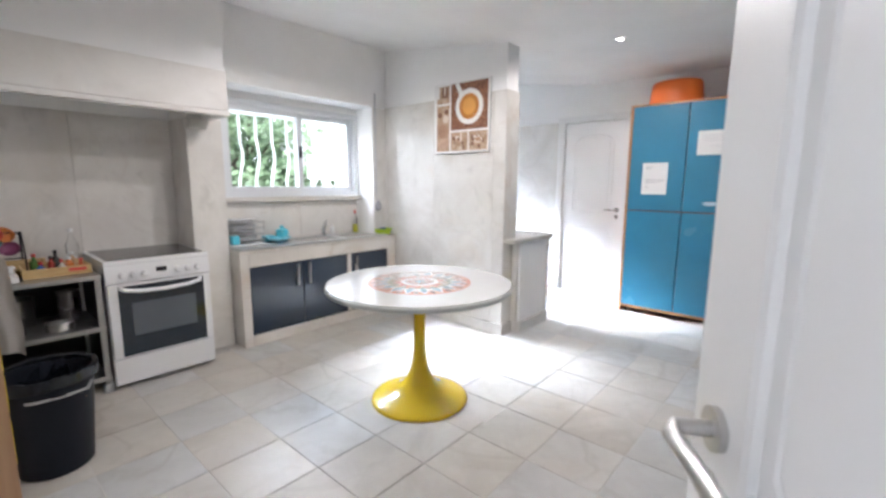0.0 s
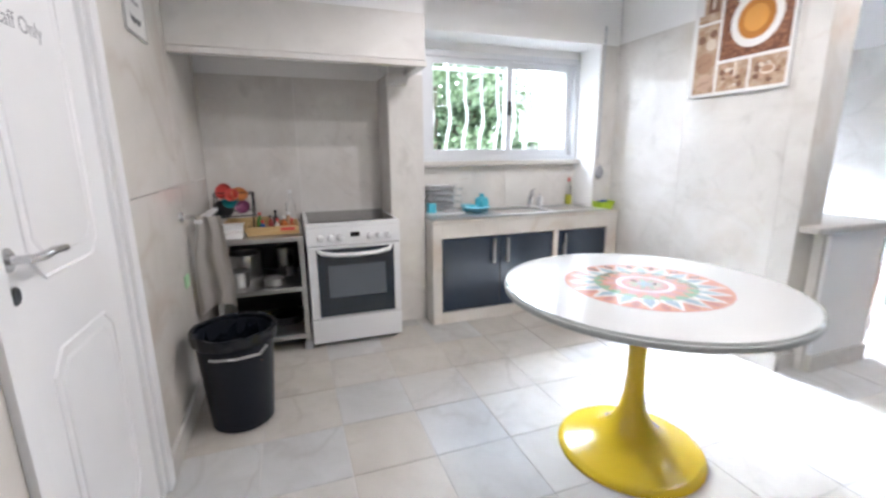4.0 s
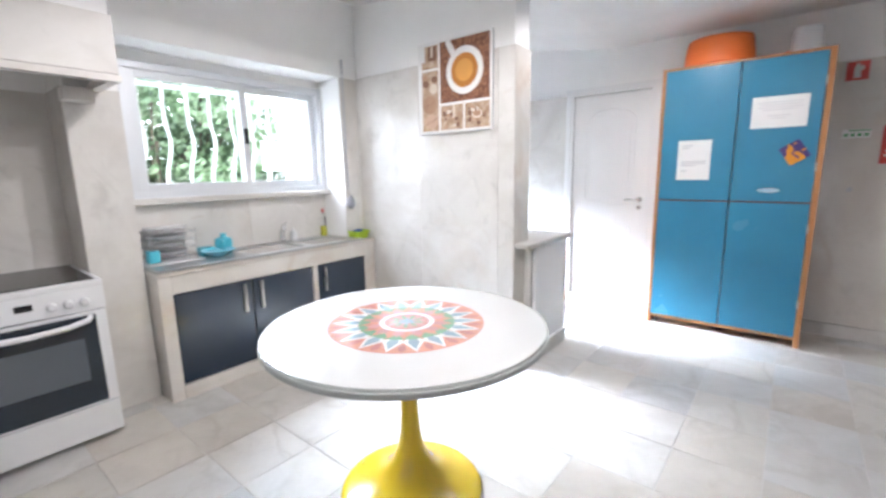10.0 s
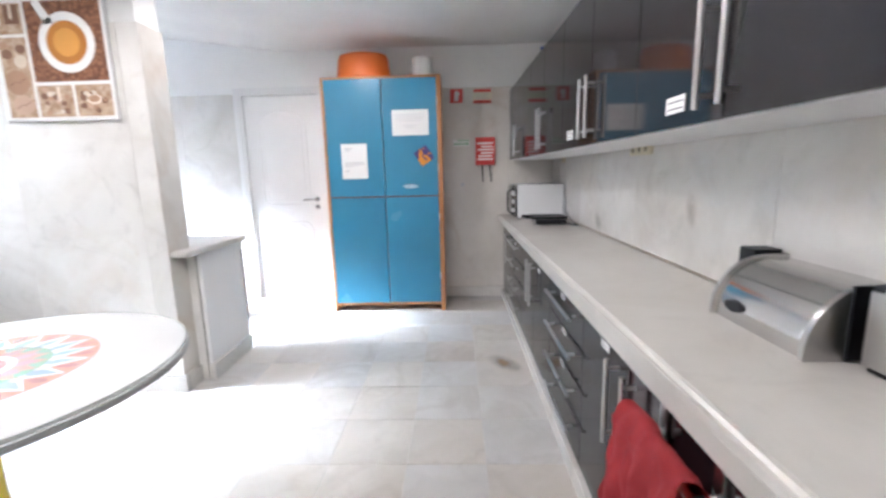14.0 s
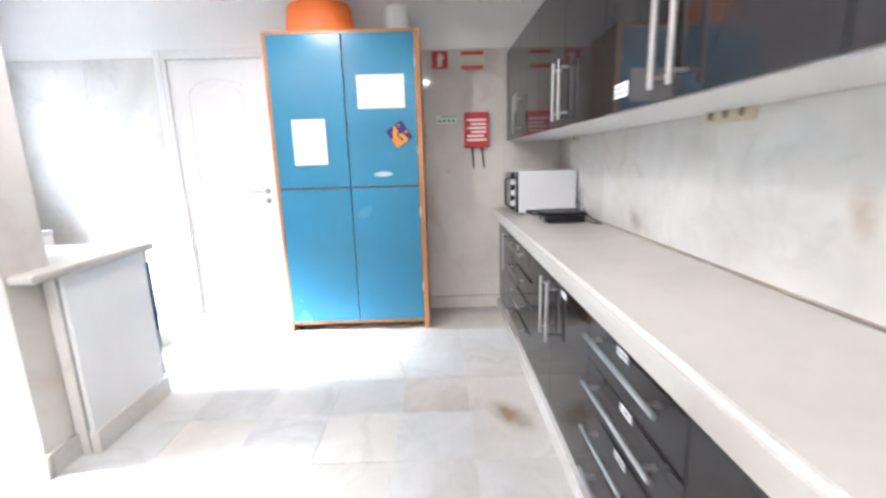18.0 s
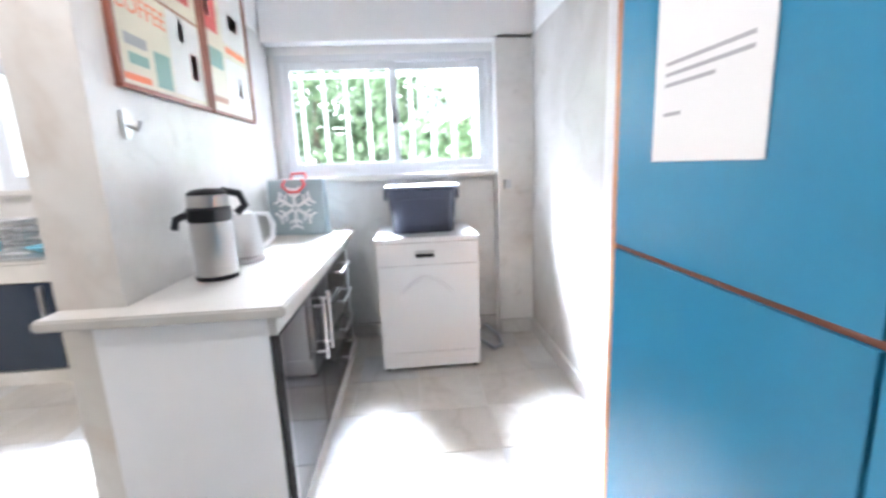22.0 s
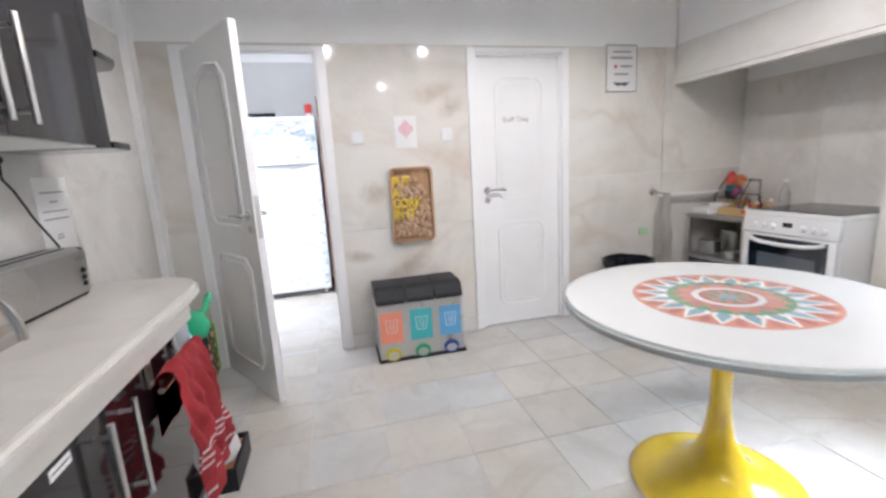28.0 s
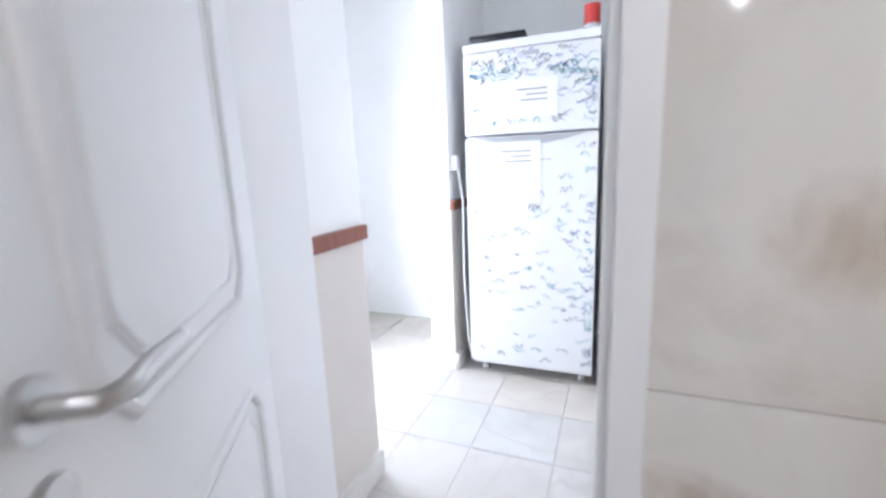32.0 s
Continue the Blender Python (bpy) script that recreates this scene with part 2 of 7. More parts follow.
def tube(bm, pts, r, n=8, closed=False):
    """A round bar along the points."""
    pts = [Vector(p) for p in pts]
    rings, side = [], None
    for i, p in enumerate(pts):
        a = pts[i - 1] if (i or closed) else p
        b = pts[(i + 1) % len(pts)] if (i + 1 < len(pts) or closed) else p
        d = (b - a).normalized()
        if side is None:
            side = d.orthogonal().normalized()
        side = (side - d * side.dot(d)).normalized()
        up = d.cross(side)
        rings.append([bm.verts.new(p + r * (math.cos(2 * math.pi * k / n) * side + math.sin(2 * math.pi * k / n) * up)) for k in range(n)])
    m = len(rings)
    for i in range(m if closed else m - 1):
        a, b = rings[i], rings[(i + 1) % m]
        for k in range(n):
            bm.faces.new((a[k], a[(k + 1) % n], b[(k + 1) % n], b[k]))
    if not closed:
        bm.faces.new(rings[0][::-1]), bm.faces.new(rings[-1])


def prism(bm, outline, lo, hi, axis="z"):
    """A flat outline pushed along an axis from lo to hi."""
    def put(p, h):
        return {"z": (p[0], p[1], h), "x": (h, p[0], p[1]), "y": (p[0], h, p[1])}[axis]
    a = [bm.verts.new(put(p, lo)) for p in outline]
    b = [bm.verts.new(put(p, hi)) for p in outline]
    n = len(outline)
    bm.faces.new(a[::-1]), bm.faces.new(b)
    for i in range(n):
        bm.faces.new((a[i], a[(i + 1) % n], b[(i + 1) % n], b[i]))
    bmesh.ops.recalc_face_normals(bm, faces=bm.faces)


def rounded(x0, y0, x1, y1, r, n=6):
    pts = []
    for cx, cy, a0 in ((x1 - r, y1 - r, 0), (x0 + r, y1 - r, 90), (x0 + r, y0 + r, 180), (x1 - r, y0 + r, 270)):
        pts += [(cx + r * math.cos(radians(a0 + 90 * k / n)), cy + r * math.sin(radians(a0 + 90 * k / n))) for k in range(n + 1)]
    return pts


def smooth(mesh, angle=40):
    mesh.set_sharp_from_angle(angle=radians(angle))
    for p in mesh.polygons:
        p.use_smooth = p.area < 0.01


def finish(name, bm, mat, soft=True):
    bmesh.ops.recalc_face_normals(bm, faces=bm.faces)
    me = bpy.data.meshes.new(name)
    bm.to_mesh(me)
    bm.free()
    for m in mat if isinstance(mat, (list, tuple)) else (mat,):
        me.materials.append(m)
    if soft:
        smooth(me)
    return me


LOCAL = set()


def part(name, bm, mat, parent, label=""):
    """One mesh under a thing or a part. Things made with own=True hold their parts in their own frame, all others in the world's."""
    ob = new(name, finish(name, bm, mat))
    ob.parent = parent
    if parent.name not in LOCAL and parent.parent is None:
        ob.matrix_parent_inverse = parent.matrix_basis.inverted()
    if label:
        ob["label"] = label
    return ob


def thing(name, label, category, base=(0, 0, 0), group="", at=None):
    ob = new(name)
    ob.empty_display_size = 0.1
    ob.matrix_basis = Matrix.Translation(base) if at is None else at
    if at is not None:
        LOCAL.add(ob.name)
    return tagged(ob, label, category, group)


def bars(parent, mat, axis, c, t, rows, name="text_line"):
    """Thin flat bars (lines of writing, stripes) on a face: axis of the normal, the face, the thickness, rows of u0, u1, z0, z1."""
    lo, hi = min(c, c + t), max(c, c + t)
    for u0, u1, z0, z1 in rows:
        bm = bmesh.new()
        box(bm, *((u0, lo, z0, u1, hi, z1) if axis == "y" else (lo, u0, z0, hi, u1, z1)))
        part(name, bm, mat, parent)


def letters(name, text, size, mat, parent, m, depth=0.0008, spacing=1.0, bold=0.0):
    """Writing in the built-in font as a mesh, in the plane given by the pose m."""
    cu = bpy.data.curves.new(name, "FONT")
    cu.body, cu.size, cu.extrude, cu.space_line, cu.offset = text, size, depth, spacing, bold
    tmp = bpy.data.objects.new(name, cu)
    scene.collection.objects.link(tmp)
    me = bpy.data.meshes.new_from_object(tmp.evaluated_get(bpy.context.evaluated_depsgraph_get()))
    bpy.data.objects.remove(tmp)
    me.transform(m)
    me.materials.clear()
    me.materials.append(mat)
    ob = new(name, me)
    ob.parent = parent
    if parent.name not in LOCAL and parent.parent is None:
        ob.matrix_parent_inverse = parent.matrix_basis.inverted()
    return ob


def solid(name, bm, mat, label, category, at=None, group="", kind=""):
    ob = new(name, finish(name, bm, mat))
    if at is not None:
        ob.matrix_basis = at
    return tagged(ob, label, category, group, kind)


def slab(parent, name, mat, x0, y0, z0, x1, y1, z1, bevel=0.0, label="", seg=2):
    bm = bmesh.new()
    box(bm, x0, y0, z0, x1, y1, z1, bevel, seg)
    return part(name, bm, mat, parent, label)


def stick(parent, name, mat, pts, r, n=8, label="", closed=False):
    bm = bmesh.new()
    tube(bm, pts, r, n, closed)
    return part(name, bm, mat, parent, label)


def turned(parent, name, mat, profile, at, n=32, axis="z", squash=1.0, label=""):
    bm = bmesh.new()
    lathe(bm, profile, n, at, axis, squash)
    return part(name, bm, mat, parent, label)


def boxes(name, mat, rows, label, category="wall", kind="structure"):
    bm = bmesh.new()
    for r in rows:
        box(bm, *r)
    return solid(name, bm, mat, label, category, kind=kind)


# ---- the setting ----
CEIL = 2.44

# ---- the hazy white sky far behind the garden ----
bm = bmesh.new()
bm.faces.new([bm.verts.new(p) for p in ((-70, -90, -8), (-70, 95, -8), (-70, 95, 60), (-70, -90, 60))])
solid("backdrop", bm, glow("hazy_sky", (0.95, 0.98, 1.0), 12.0), "bright hazy white sky beyond the garden", "sky", kind="structure")

FLOOR = boxes("floor", GROUT, [(-3.76, 0.0, -0.12, 0.72, 5.16, -0.004), (-0.40, -2.2, -0.12, 2.2, 0.0, -0.004)], "pale marble tiled floor with thin worn grey joints", "floor")
wall_south = boxes("wall_south", PLASTER, [
    (-4.05, -0.12, 0, -2.06, 0.088, 2.9), (-1.375, -0.12, 0, -0.345, 0.088, 2.9), (0.445, -0.12, 0, 0.85, 0.088, 2.9),
    (-2.06, -0.12, 2.01, -1.375, 0.088, 2.9), (-0.345, -0.12, 2.01, 0.445, 0.088, 2.9)], "white plaster wall clad with warm veined marble below")
wall_east = boxes("wall_east", PLASTER, [(0.712, 0.088, 0, 0.86, 5.3, 2.9)], "white plaster wall with marble cladding behind the long worktop")
wall_north = boxes("wall_north", PLASTER, [(-4.05, 5.162, 0, -2.345, 5.3, 2.9), (-1.555, 5.162, 0, 0.712, 5.3, 2.9), (-2.345, 5.162, 2.07, -1.555, 5.3, 2.9)],
                   "white plaster wall with marble cladding behind the blue cupboard")
wall_west = boxes("wall_west", PLASTER, [
    (-4.05, 0.088, 0, -3.752, 1.62, 2.9), (-4.05, 3.03, 0, -3.752, 3.44, 2.9), (-4.05, 4.90, 0, -3.752, 5.162, 2.9),
    (-4.05, 1.62, 0, -3.672, 3.03, 1.17), (-4.05, 3.44, 0, -3.672, 4.90, 1.17),
    (-4.05, 1.62, 2.01, -3.66, 3.03, 2.9), (-4.05, 3.44, 1.985, -3.66, 4.90, 2.9), (-3.752, 1.548, 0, -3.674, 1.62, 2.9), (-3.752, 3.388, 0, -3.674, 3.44, 2.9),
    (-3.66, 1.56, 2.07, -3.38, 3.20, 2.9), (-3.66, 3.40, 2.04, -3.55, 5.162, 2.9),
    (-3.752, 3.03, 0, -3.392, 3.20, 2.07), (-3.752, 4.90, 0, -3.562, 5.162, 2.04),
    (-3.752, 1.322, 0, -3.412, 1.548, 2.9)], "white plaster outer wall with deep window niches and marble facing")
partition = boxes("wall_partition", PLASTER, [(-3.76, 3.212, 0, -1.912, 3.388, 2.9)], "partition wall ending in a marble pier, plaster above")
ceiling = bmesh.new()
prism(ceiling, [(-4.05, 2.70), (-3.4, 2.64), (-1.9, CEIL), (0.9, CEIL), (0.9, 3.0), (-4.05, 3.0)], -0.12, 5.3, "y")
ceiling = solid("ceiling", ceiling, PLASTER, "smooth white painted ceiling sloping up to the windows", "ceiling", kind="structure")
bm = bmesh.new()
prism(bm, [(-2.2, 0), (-1.43, 0), (-1.43, 2.05), (-0.52, 2.05), (-0.52, 0), (-0.12, 0), (-0.12, 2.9), (-2.2, 2.9)], 0.52, 0.66, "x")
hall_walls = solid("wall_hall_east", bm, PLASTER, "plain white hall wall with a doorway full of daylight", "wall", kind="structure")
boxes("wall_hall_west", PLASTER, [(-0.5, -2.2, 0, -0.36, -0.12, 2.9)], "plain white hall wall beside the fridge")
boxes("wall_hall_south", PLASTER, [(-0.5, -2.34, 0, 0.66, -2.2, 2.9)], "plain white hall wall behind the fridge")
hall_ceiling = boxes("ceiling_hall", PLASTER, [(-0.5, -2.34, 2.62, 2.2, -0.12, 2.8)], "plain white hall ceiling", "ceiling")


def panels(wall, mat, axis, c, t, rects):
    """Marble slabs on a wall's face: axis of the face's normal, the face, the thickness towards the room."""
    for u0, u1, z0, z1 in rects:
        bm = bmesh.new()
        g = 0.0012
        lo, hi = min(c, c + t), max(c, c + t)
        if axis == "y":
            box(bm, u0 + g, lo, z0 + g, u1 - g, hi, z1 - g)
        else:
            box(bm, lo, u0 + g, z0 + g, hi, u1 - g, z1 - g)
        part("marble_panel", bm, mat, wall)


S, N, E, W = 0.012, -0.012, -0.012, 0.012
panels(wall_south, MARBLE_WARM, "y", 0.088, S, [
    (-1.375, -0.345, 0.10, 0.84), (-1.375, -0.345, 0.84, 2.045),
    (-2.95, -2.06, 0.10, 1.10), (-3.75, -2.95, 0.10, 1.10), (-2.95, -2.06, 1.10, 2.045), (-3.75, -2.95, 1.10, 2.045),
    (-2.06, -1.375, 2.01, 2.045), (-0.345, 0.445, 2.01, 2.045), (0.445, 0.70, 0.10, 2.045)])
panels(wall_east, MARBLE_WALL, "x", 0.712, E, [(y, min(y + 1.02, 5.15), z0, z1) for y in (1.12, 2.14, 3.16, 4.18) for z0, z1 in ((0.10, 0.84), (0.84, 2.045))])
panels(wall_east, MARBLE_WALL, "x", 0.712, E, [(0.10, 1.12, 0.10, 2.045)])
panels(wall_north, MARBLE_WALL, "y", 5.162, N, [(-3.55, -2.95, 0.10, 2.06), (-2.95, -2.40, 0.10, 2.06)])
panels(wall_north, MARBLE_WARM, "y", 5.162, N, [(-1.50, -0.62, 0.10, 2.06), (-0.62, 0.26, 0.10, 2.06), (0.26, 0.70, 0.10, 2.06)])
panels(wall_west, MARBLE_WALL, "x", -3.752, W, [(0.10, 0.71, 0.0, 1.78), (0.71, 1.322, 0.0, 1.78), ])
panels(wall_west, MARBLE_WALL, "x", -3.672, W, [(1.56, 2.35, 0.78, 1.155), (2.35, 3.03, 0.78, 1.155), (3.40, 4.12, 0.1, 1.155), (4.12, 4.90, 0.1, 1.155)])
panels(wall_west, MARBLE_WALL, "x", -3.412, W, [(1.31, 1.56, 0.0, 1.78)])
panels(wall_west, MARBLE_WALL, "x", -3.392, W, [(3.03, 3.20, 0.0, 2.07)])
panels(wall_west, MARBLE_WALL, "x", -3.562, W, [(4.90, 5.15, 0.0, 2.06)])
panels(wall_west, MARBLE_WALL, "y", 1.322, -0.012, [(-3.74, -3.41, 0.0, 1.78)])
panels(wall_west, PLASTER, "y", 1.548, 0.012, [(-3.74, -3.41, 0.78, 2.07)])
panels(partition, MARBLE_WALL, "y", 3.212, -0.012, [(-3.38, -2.70, 0.10, 2.08), (-2.70, -2.02, 0.10, 2.08), (-2.02, -1.90, 0.10, 2.08)])
panels(partition, MARBLE_WALL, "y", 3.388, 0.012, [(-3.75, -2.95, 0.1, 2.08), (-2.95, -1.90, 0.1, 2.08)])
panels(partition, MARBLE_WARM, "x", -1.912, 0.012, [(3.20, 3.40, 0.10, 2.08)])

for name, rows in (
        ("baseboard", [(-3.75, 0.088, 0, -2.11, 0.118, 0.10), (-1.325, 0.088, 0, -0.395, 0.118, 0.10), (0.495, 0.088, 0, 0.70, 0.118, 0.10)]),
        ("baseboard", [(-3.55, 5.132, 0, -2.40, 5.162, 0.10), (-1.50, 5.132, 0, 0.70, 5.162, 0.10)]),
        ("baseboard", [(-3.38, 3.182, 0, -1.882, 3.212, 0.10), (-1.912, 3.212, 0, -1.882, 3.388, 0.10)]),
        ("baseboard", [(-3.672, 3.40, 0, -3.642, 4.90, 0.10), (-3.562, 4.90, 0, -3.532, 5.132, 0.10)]),
        ("baseboard", [(0.682, 0.118, 0, 0.712, 1.05, 0.10)]),
        ("baseboard", [(0.49, -0.52, 0, 0.52, -0.12, 0.10), (0.49, -2.0, 0, 0.52, -1.43, 0.10), (-0.36, -2.0, 0, -0.33, -0.12, 0.10)])):
    boxes(name, MARBLE_WALL, rows, "low polished marble skirting along the wall", "baseboard")

MARBLE_HONED = marble("honed_hood_marble", (0.77, 0.755, 0.725), (0.66, 0.64, 0.605), (0.46, 0.41, 0.36), (0.55, 0.45, 0.35), 0.5, 1.1, 0.12, 0.4, mottle=0.2)
# the stove's alcove: a marble clad hood with a plaster breast above
hood = boxes("wall_hood", PLASTER, [(-3.752, 0.10, 2.062, -3.052, 1.462, 2.72), (-3.752, 0.10, 1.95, -3.10, 1.40, 2.062)], "white plaster chimney breast over a marble hood")
panels(hood, MARBLE_HONED, "x", -3.072, 0.03, [(0.10, 1.47, 1.80, 2.062)])
panels(hood, MARBLE_HONED, "y", 1.44, 0.03, [(-3.752, -3.074, 1.80, 2.062)])
for r in ((-3.09, 0.10, 1.765, -3.035, 1.478, 1.798), (-3.752, 1.425, 1.765, -3.092, 1.478, 1.798), (-3.405, 1.30, 1.70, -3.30, 1.424, 1.764)):
    slab(hood, "moulding", MARBLE_HONED, *r, bevel=0.008)

# ---- windows ----
def window(name, y0, y1, z0, z1, wavy):
    """A two-sash sliding aluminium window in the outer wall, its marble sill and the white iron bars outside."""
    win = tagged(thing(name, "grey aluminium sliding window with two sashes above a marble sill", "window", (-3.9, (y0 + y1) / 2, z0)), kind="structure")
    f, x = 0.045, -3.73
    for n, r in (("frame", (x, y0, z1 - f, x + 0.09, y1, z1)), ("frame", (x, y0, z0, x + 0.09, y1, z0 + f)), ("frame", (x, y0, z0 + f, x + 0.09, y0 + f, z1 - f)), ("frame", (x, y1 - f, z0 + f, x + 0.09, y1, z1 - f))):
        slab(win, n, WINDOW_ALU, *r, bevel=0.004)
    mid = y0 + (y1 - y0) * 0.53
    for a, b, dx in ((y0 + f, mid + 0.025, 0.05), (mid - 0.025, y1 - f, 0.012)):
        s, w = x + dx, 0.05
        sash = slab(win, "sash", WINDOW_ALU, s, a, z0 + f, s + 0.03, a + w, z1 - f, 0.004)
        slab(sash, "stile", WINDOW_ALU, s, b - w, z0 + f, s + 0.03, b, z1 - f, 0.004)
        slab(sash, "rail", WINDOW_ALU, s, a + w, z0 + f, s + 0.03, b - w, z0 + f + w, 0.004)
        slab(sash, "rail", WINDOW_ALU, s, a + w, z1 - f - w, s + 0.03, b - w, z1 - f, 0.004)
        pane = slab(sash, "pane", PANE, s + 0.012, a + w - 0.005, z0 + f + w - 0.005, s + 0.017, b - w + 0.005, z1 - f - w + 0.005)
        pane.visible_shadow = False
    slab(win, "latch", BLACK_PLASTIC, x + 0.08, mid - 0.012, (z0 + z1) / 2 - 0.05, x + 0.098, mid + 0.012, (z0 + z1) / 2 + 0.06, 0.004)
    slab(win, "sill", MARBLE_TOP, -3.72, y0 - 0.03, z0 - 0.032, -3.575, y1, z0 + 0.004, 0.008)
    n = 9
    for i in range(n):
        y = y0 + 0.06 + (y1 - y0 - 0.12) * i / (n - 1)
        pts = []
        for k in range(21):
            u = k / 20
            z = z0 - 0.02 + (z1 - z0 + 0.04) * u
            bulge = math.sin(max(0.0, min(1.0, (0.62 - u) / 0.62)) * 2 * math.pi) if wavy else 0.0
            pts.append((-4.10 - 0.02 * bulge, y + 0.030 * bulge, z))
        stick(win, "bar", IRON_WHITE, pts, 0.013, 8)
    for z in (z0 + 0.02, z1 - 0.06):
        slab(win, "bar_rail", IRON_WHITE, -4.115, y0 - 0.02, z, -4.085, y1 + 0.02, z + 0.03, 0.003)
    return win


window("window_1", 1.625, 3.028, 1.185, 2.008, True)
window("window_2", 3.445, 4.895, 1.185, 1.983, False)


# ---- doors ----
def door_leaf(door, w, h, t, arch=True, bold=1.0):
    """A white panelled leaf in its own frame: hinge edge at x = 0, bottom at z = 0, thickness along y."""
    bm = bmesh.new()
    box(bm, 0, -t / 2, 0.006, w, t / 2, h, 0.003)
    leaf = part("leaf", bm, WHITE_PAINT, door)
    for side in (-1, 1):
        for z0, z1, top in ((0.16, 0.80, False), (0.98, h - 0.14, True)):
            x0, x1, y = 0.13, w - 0.13, side * t / 2
            pts = [(x0, z0 + 0.05), (x0 + 0.05, z0), (x1 - 0.05, z0), (x1, z0 + 0.05)]
            pts += [(x1, z1 - 0.10), (x1 - 0.07, z1 - 0.03), ((x0 + x1) / 2, z1), (x0 + 0.07, z1 - 0.03), (x0, z1 - 0.10)] if top and arch else [(x1, z1 - 0.05), (x1 - 0.05, z1), (x0 + 0.05, z1), (x0, z1 - 0.05)]
            bm = bmesh.new()
            tube(bm, [(a, y, b) for a, b in pts], 0.011 * bold, 8, True)
            cx, cz = (x0 + x1) / 2, (z0 + z1) / 2
            inner = [(cx + (a - cx) * 0.82, cz + (b - cz) * 0.90) for a, b in pts]
            tube(bm, [(a, y, b) for a, b in inner], 0.006 * bold, 6, True)
            prism(bm, [(cx + (a - cx) * 0.80, cz + (b - cz) * 0.885) for a, b in pts], y - 0.004 * bold, y + 0.004 * bold, "y")
            part("panel_moulding", bm, WHITE_PAINT, leaf)
    return leaf


def lever(door, x, z, t, way, side, mat=None):
    """A lever handle on a round rose, with a keyhole rose below."""
    mat = mat or CHROME
    y = side * t / 2
    h = turned(door, "door_handle", mat, [(0.025, 0), (0.025, 0.008)], (x, y if side > 0 else y - 0.008, z), 20, "y")
    bm = bmesh.new()
    tube(bm, [(x, y, z), (x, y + side * 0.045, z), (x + way * 0.02, y + side * 0.055, z), (x + way * 0.07, y + side * 0.055, z + 0.003), (x + way * 0.125, y + side * 0.052, z - 0.002)], 0.0095, 10)
    part("lever", bm, mat, h)
    turned(door, "keyhole_rose", mat, [(0.022, 0), (0.020, 0.007)], (x, y if side > 0 else y - 0.007, z - 0.075), 18, "y")


def casing(name, x0, x1, h, y0, y1, label):
    """A white painted frame lining an opening in a wall that runs along x."""
    c = tagged(thing(name, label, "door frame", ((x0 + x1) / 2, y0, 0)), kind="structure")
    for n, r in (("jamb", (x0 - 0.0, y0, 0, x0 + 0.03, y1, h)), ("jamb", (x1 - 0.03, y0, 0, x1, y1, h)), ("head", (x0, y0, h, x1, y1, h + 0.03)),
                 ("architrave", (x0 - 0.045, y1, 0, x0 + 0.012, y1 + 0.018, h + 0.045)), ("architrave", (x1 - 0.012, y1, 0, x1 + 0.045, y1 + 0.018, h + 0.045)),
                 ("architrave", (x0 + 0.012, y1, h + 0.012, x1 - 0.012, y1 + 0.018, h + 0.045))):
        slab(c, n, WHITE_PAINT, *r, bevel=0.005)
    return c


casing("door_frame_1", -0.345, 0.445, 1.98, -0.12, 0.10, "white painted door frame of the open doorway to the hall")
casing("door_frame_2", -2.06, -1.375, 1.98, -0.12, 0.10, "white painted frame round the closed staff door")
staff = tagged(thing("door_1", "closed white panelled door with a paper staff sign", "door", at=pose(-2.03, 0.062, 0)), kind="structure")
door_leaf(staff, 0.622, 1.972, 0.04, False, 0.5)
lever(staff, 0.575, 1.05, 0.04, -1, 1)
open_door = tagged(thing("door_2", "white panelled door standing open into the kitchen with steel levers", "door", at=pose(0.405, 0.115, 0, 0, 0, 122)), kind="structure")
door_leaf(open_door, 0.715, 1.985, 0.04)
lever(open_door, 0.655, 1.05, 0.04, -1, 1, STEEL)
lever(open_door, 0.655, 1.05, 0.04, -1, -1, STEEL)
slab(open_door, "lock_plate", STEEL, 0.7145, -0.011, 0.93, 0.7175, 0.011, 1.15, 0.001)
north_frame = tagged(thing("door_frame_3", "white painted door frame beside the blue cupboard", "door frame", (-1.95, 5.15, 0)), kind="structure")
for n, r in (("jamb", (-2.345, 5.132, 0, -2.315, 5.29, 2.07)), ("jamb", (-1.585, 5.132, 0, -1.555, 5.29, 2.07)), ("head", (-2.315, 5.132, 2.04, -1.585, 5.29, 2.07)),
             ("architrave", (-2.398, 5.130, 0, -2.345, 5.160, 2.11)), ("architrave", (-1.555, 5.130, 0, -1.502, 5.160, 2.11)), ("architrave", (-2.345, 5.130, 2.07, -1.555, 5.160, 2.11))):
    slab(north_frame, n, WHITE_PAINT, *r, bevel=0.005)
north_door = tagged(thing("door_3", "closed white panelled door with a steel lever", "door", at=pose(-2.312, 5.175, 0)), kind="structure")
door_leaf(north_door, 0.724, 2.035, 0.04, bold=0.6)
lever(north_door, 0.665, 1.03, 0.04, -1, -1)
staff_sign = thing("paper_sign", "white paper sheet with small staff lettering on the door", "sign", (-1.71, 0.084, 1.43))
slab(staff_sign, "sheet", PAPER, -1.852, 0.0830, 1.43, -1.566, 0.0838, 1.605)
letters("lettering", "Staff Only", 0.052, paint("faded_ink", (0.30, 0.30, 0.32), 0.7, relief=0.0), staff_sign, Matrix.Translation((-1.59, 0.0840, 1.53)) @ pose(0, 0, 0, 90, 0, 180), 0.0003)

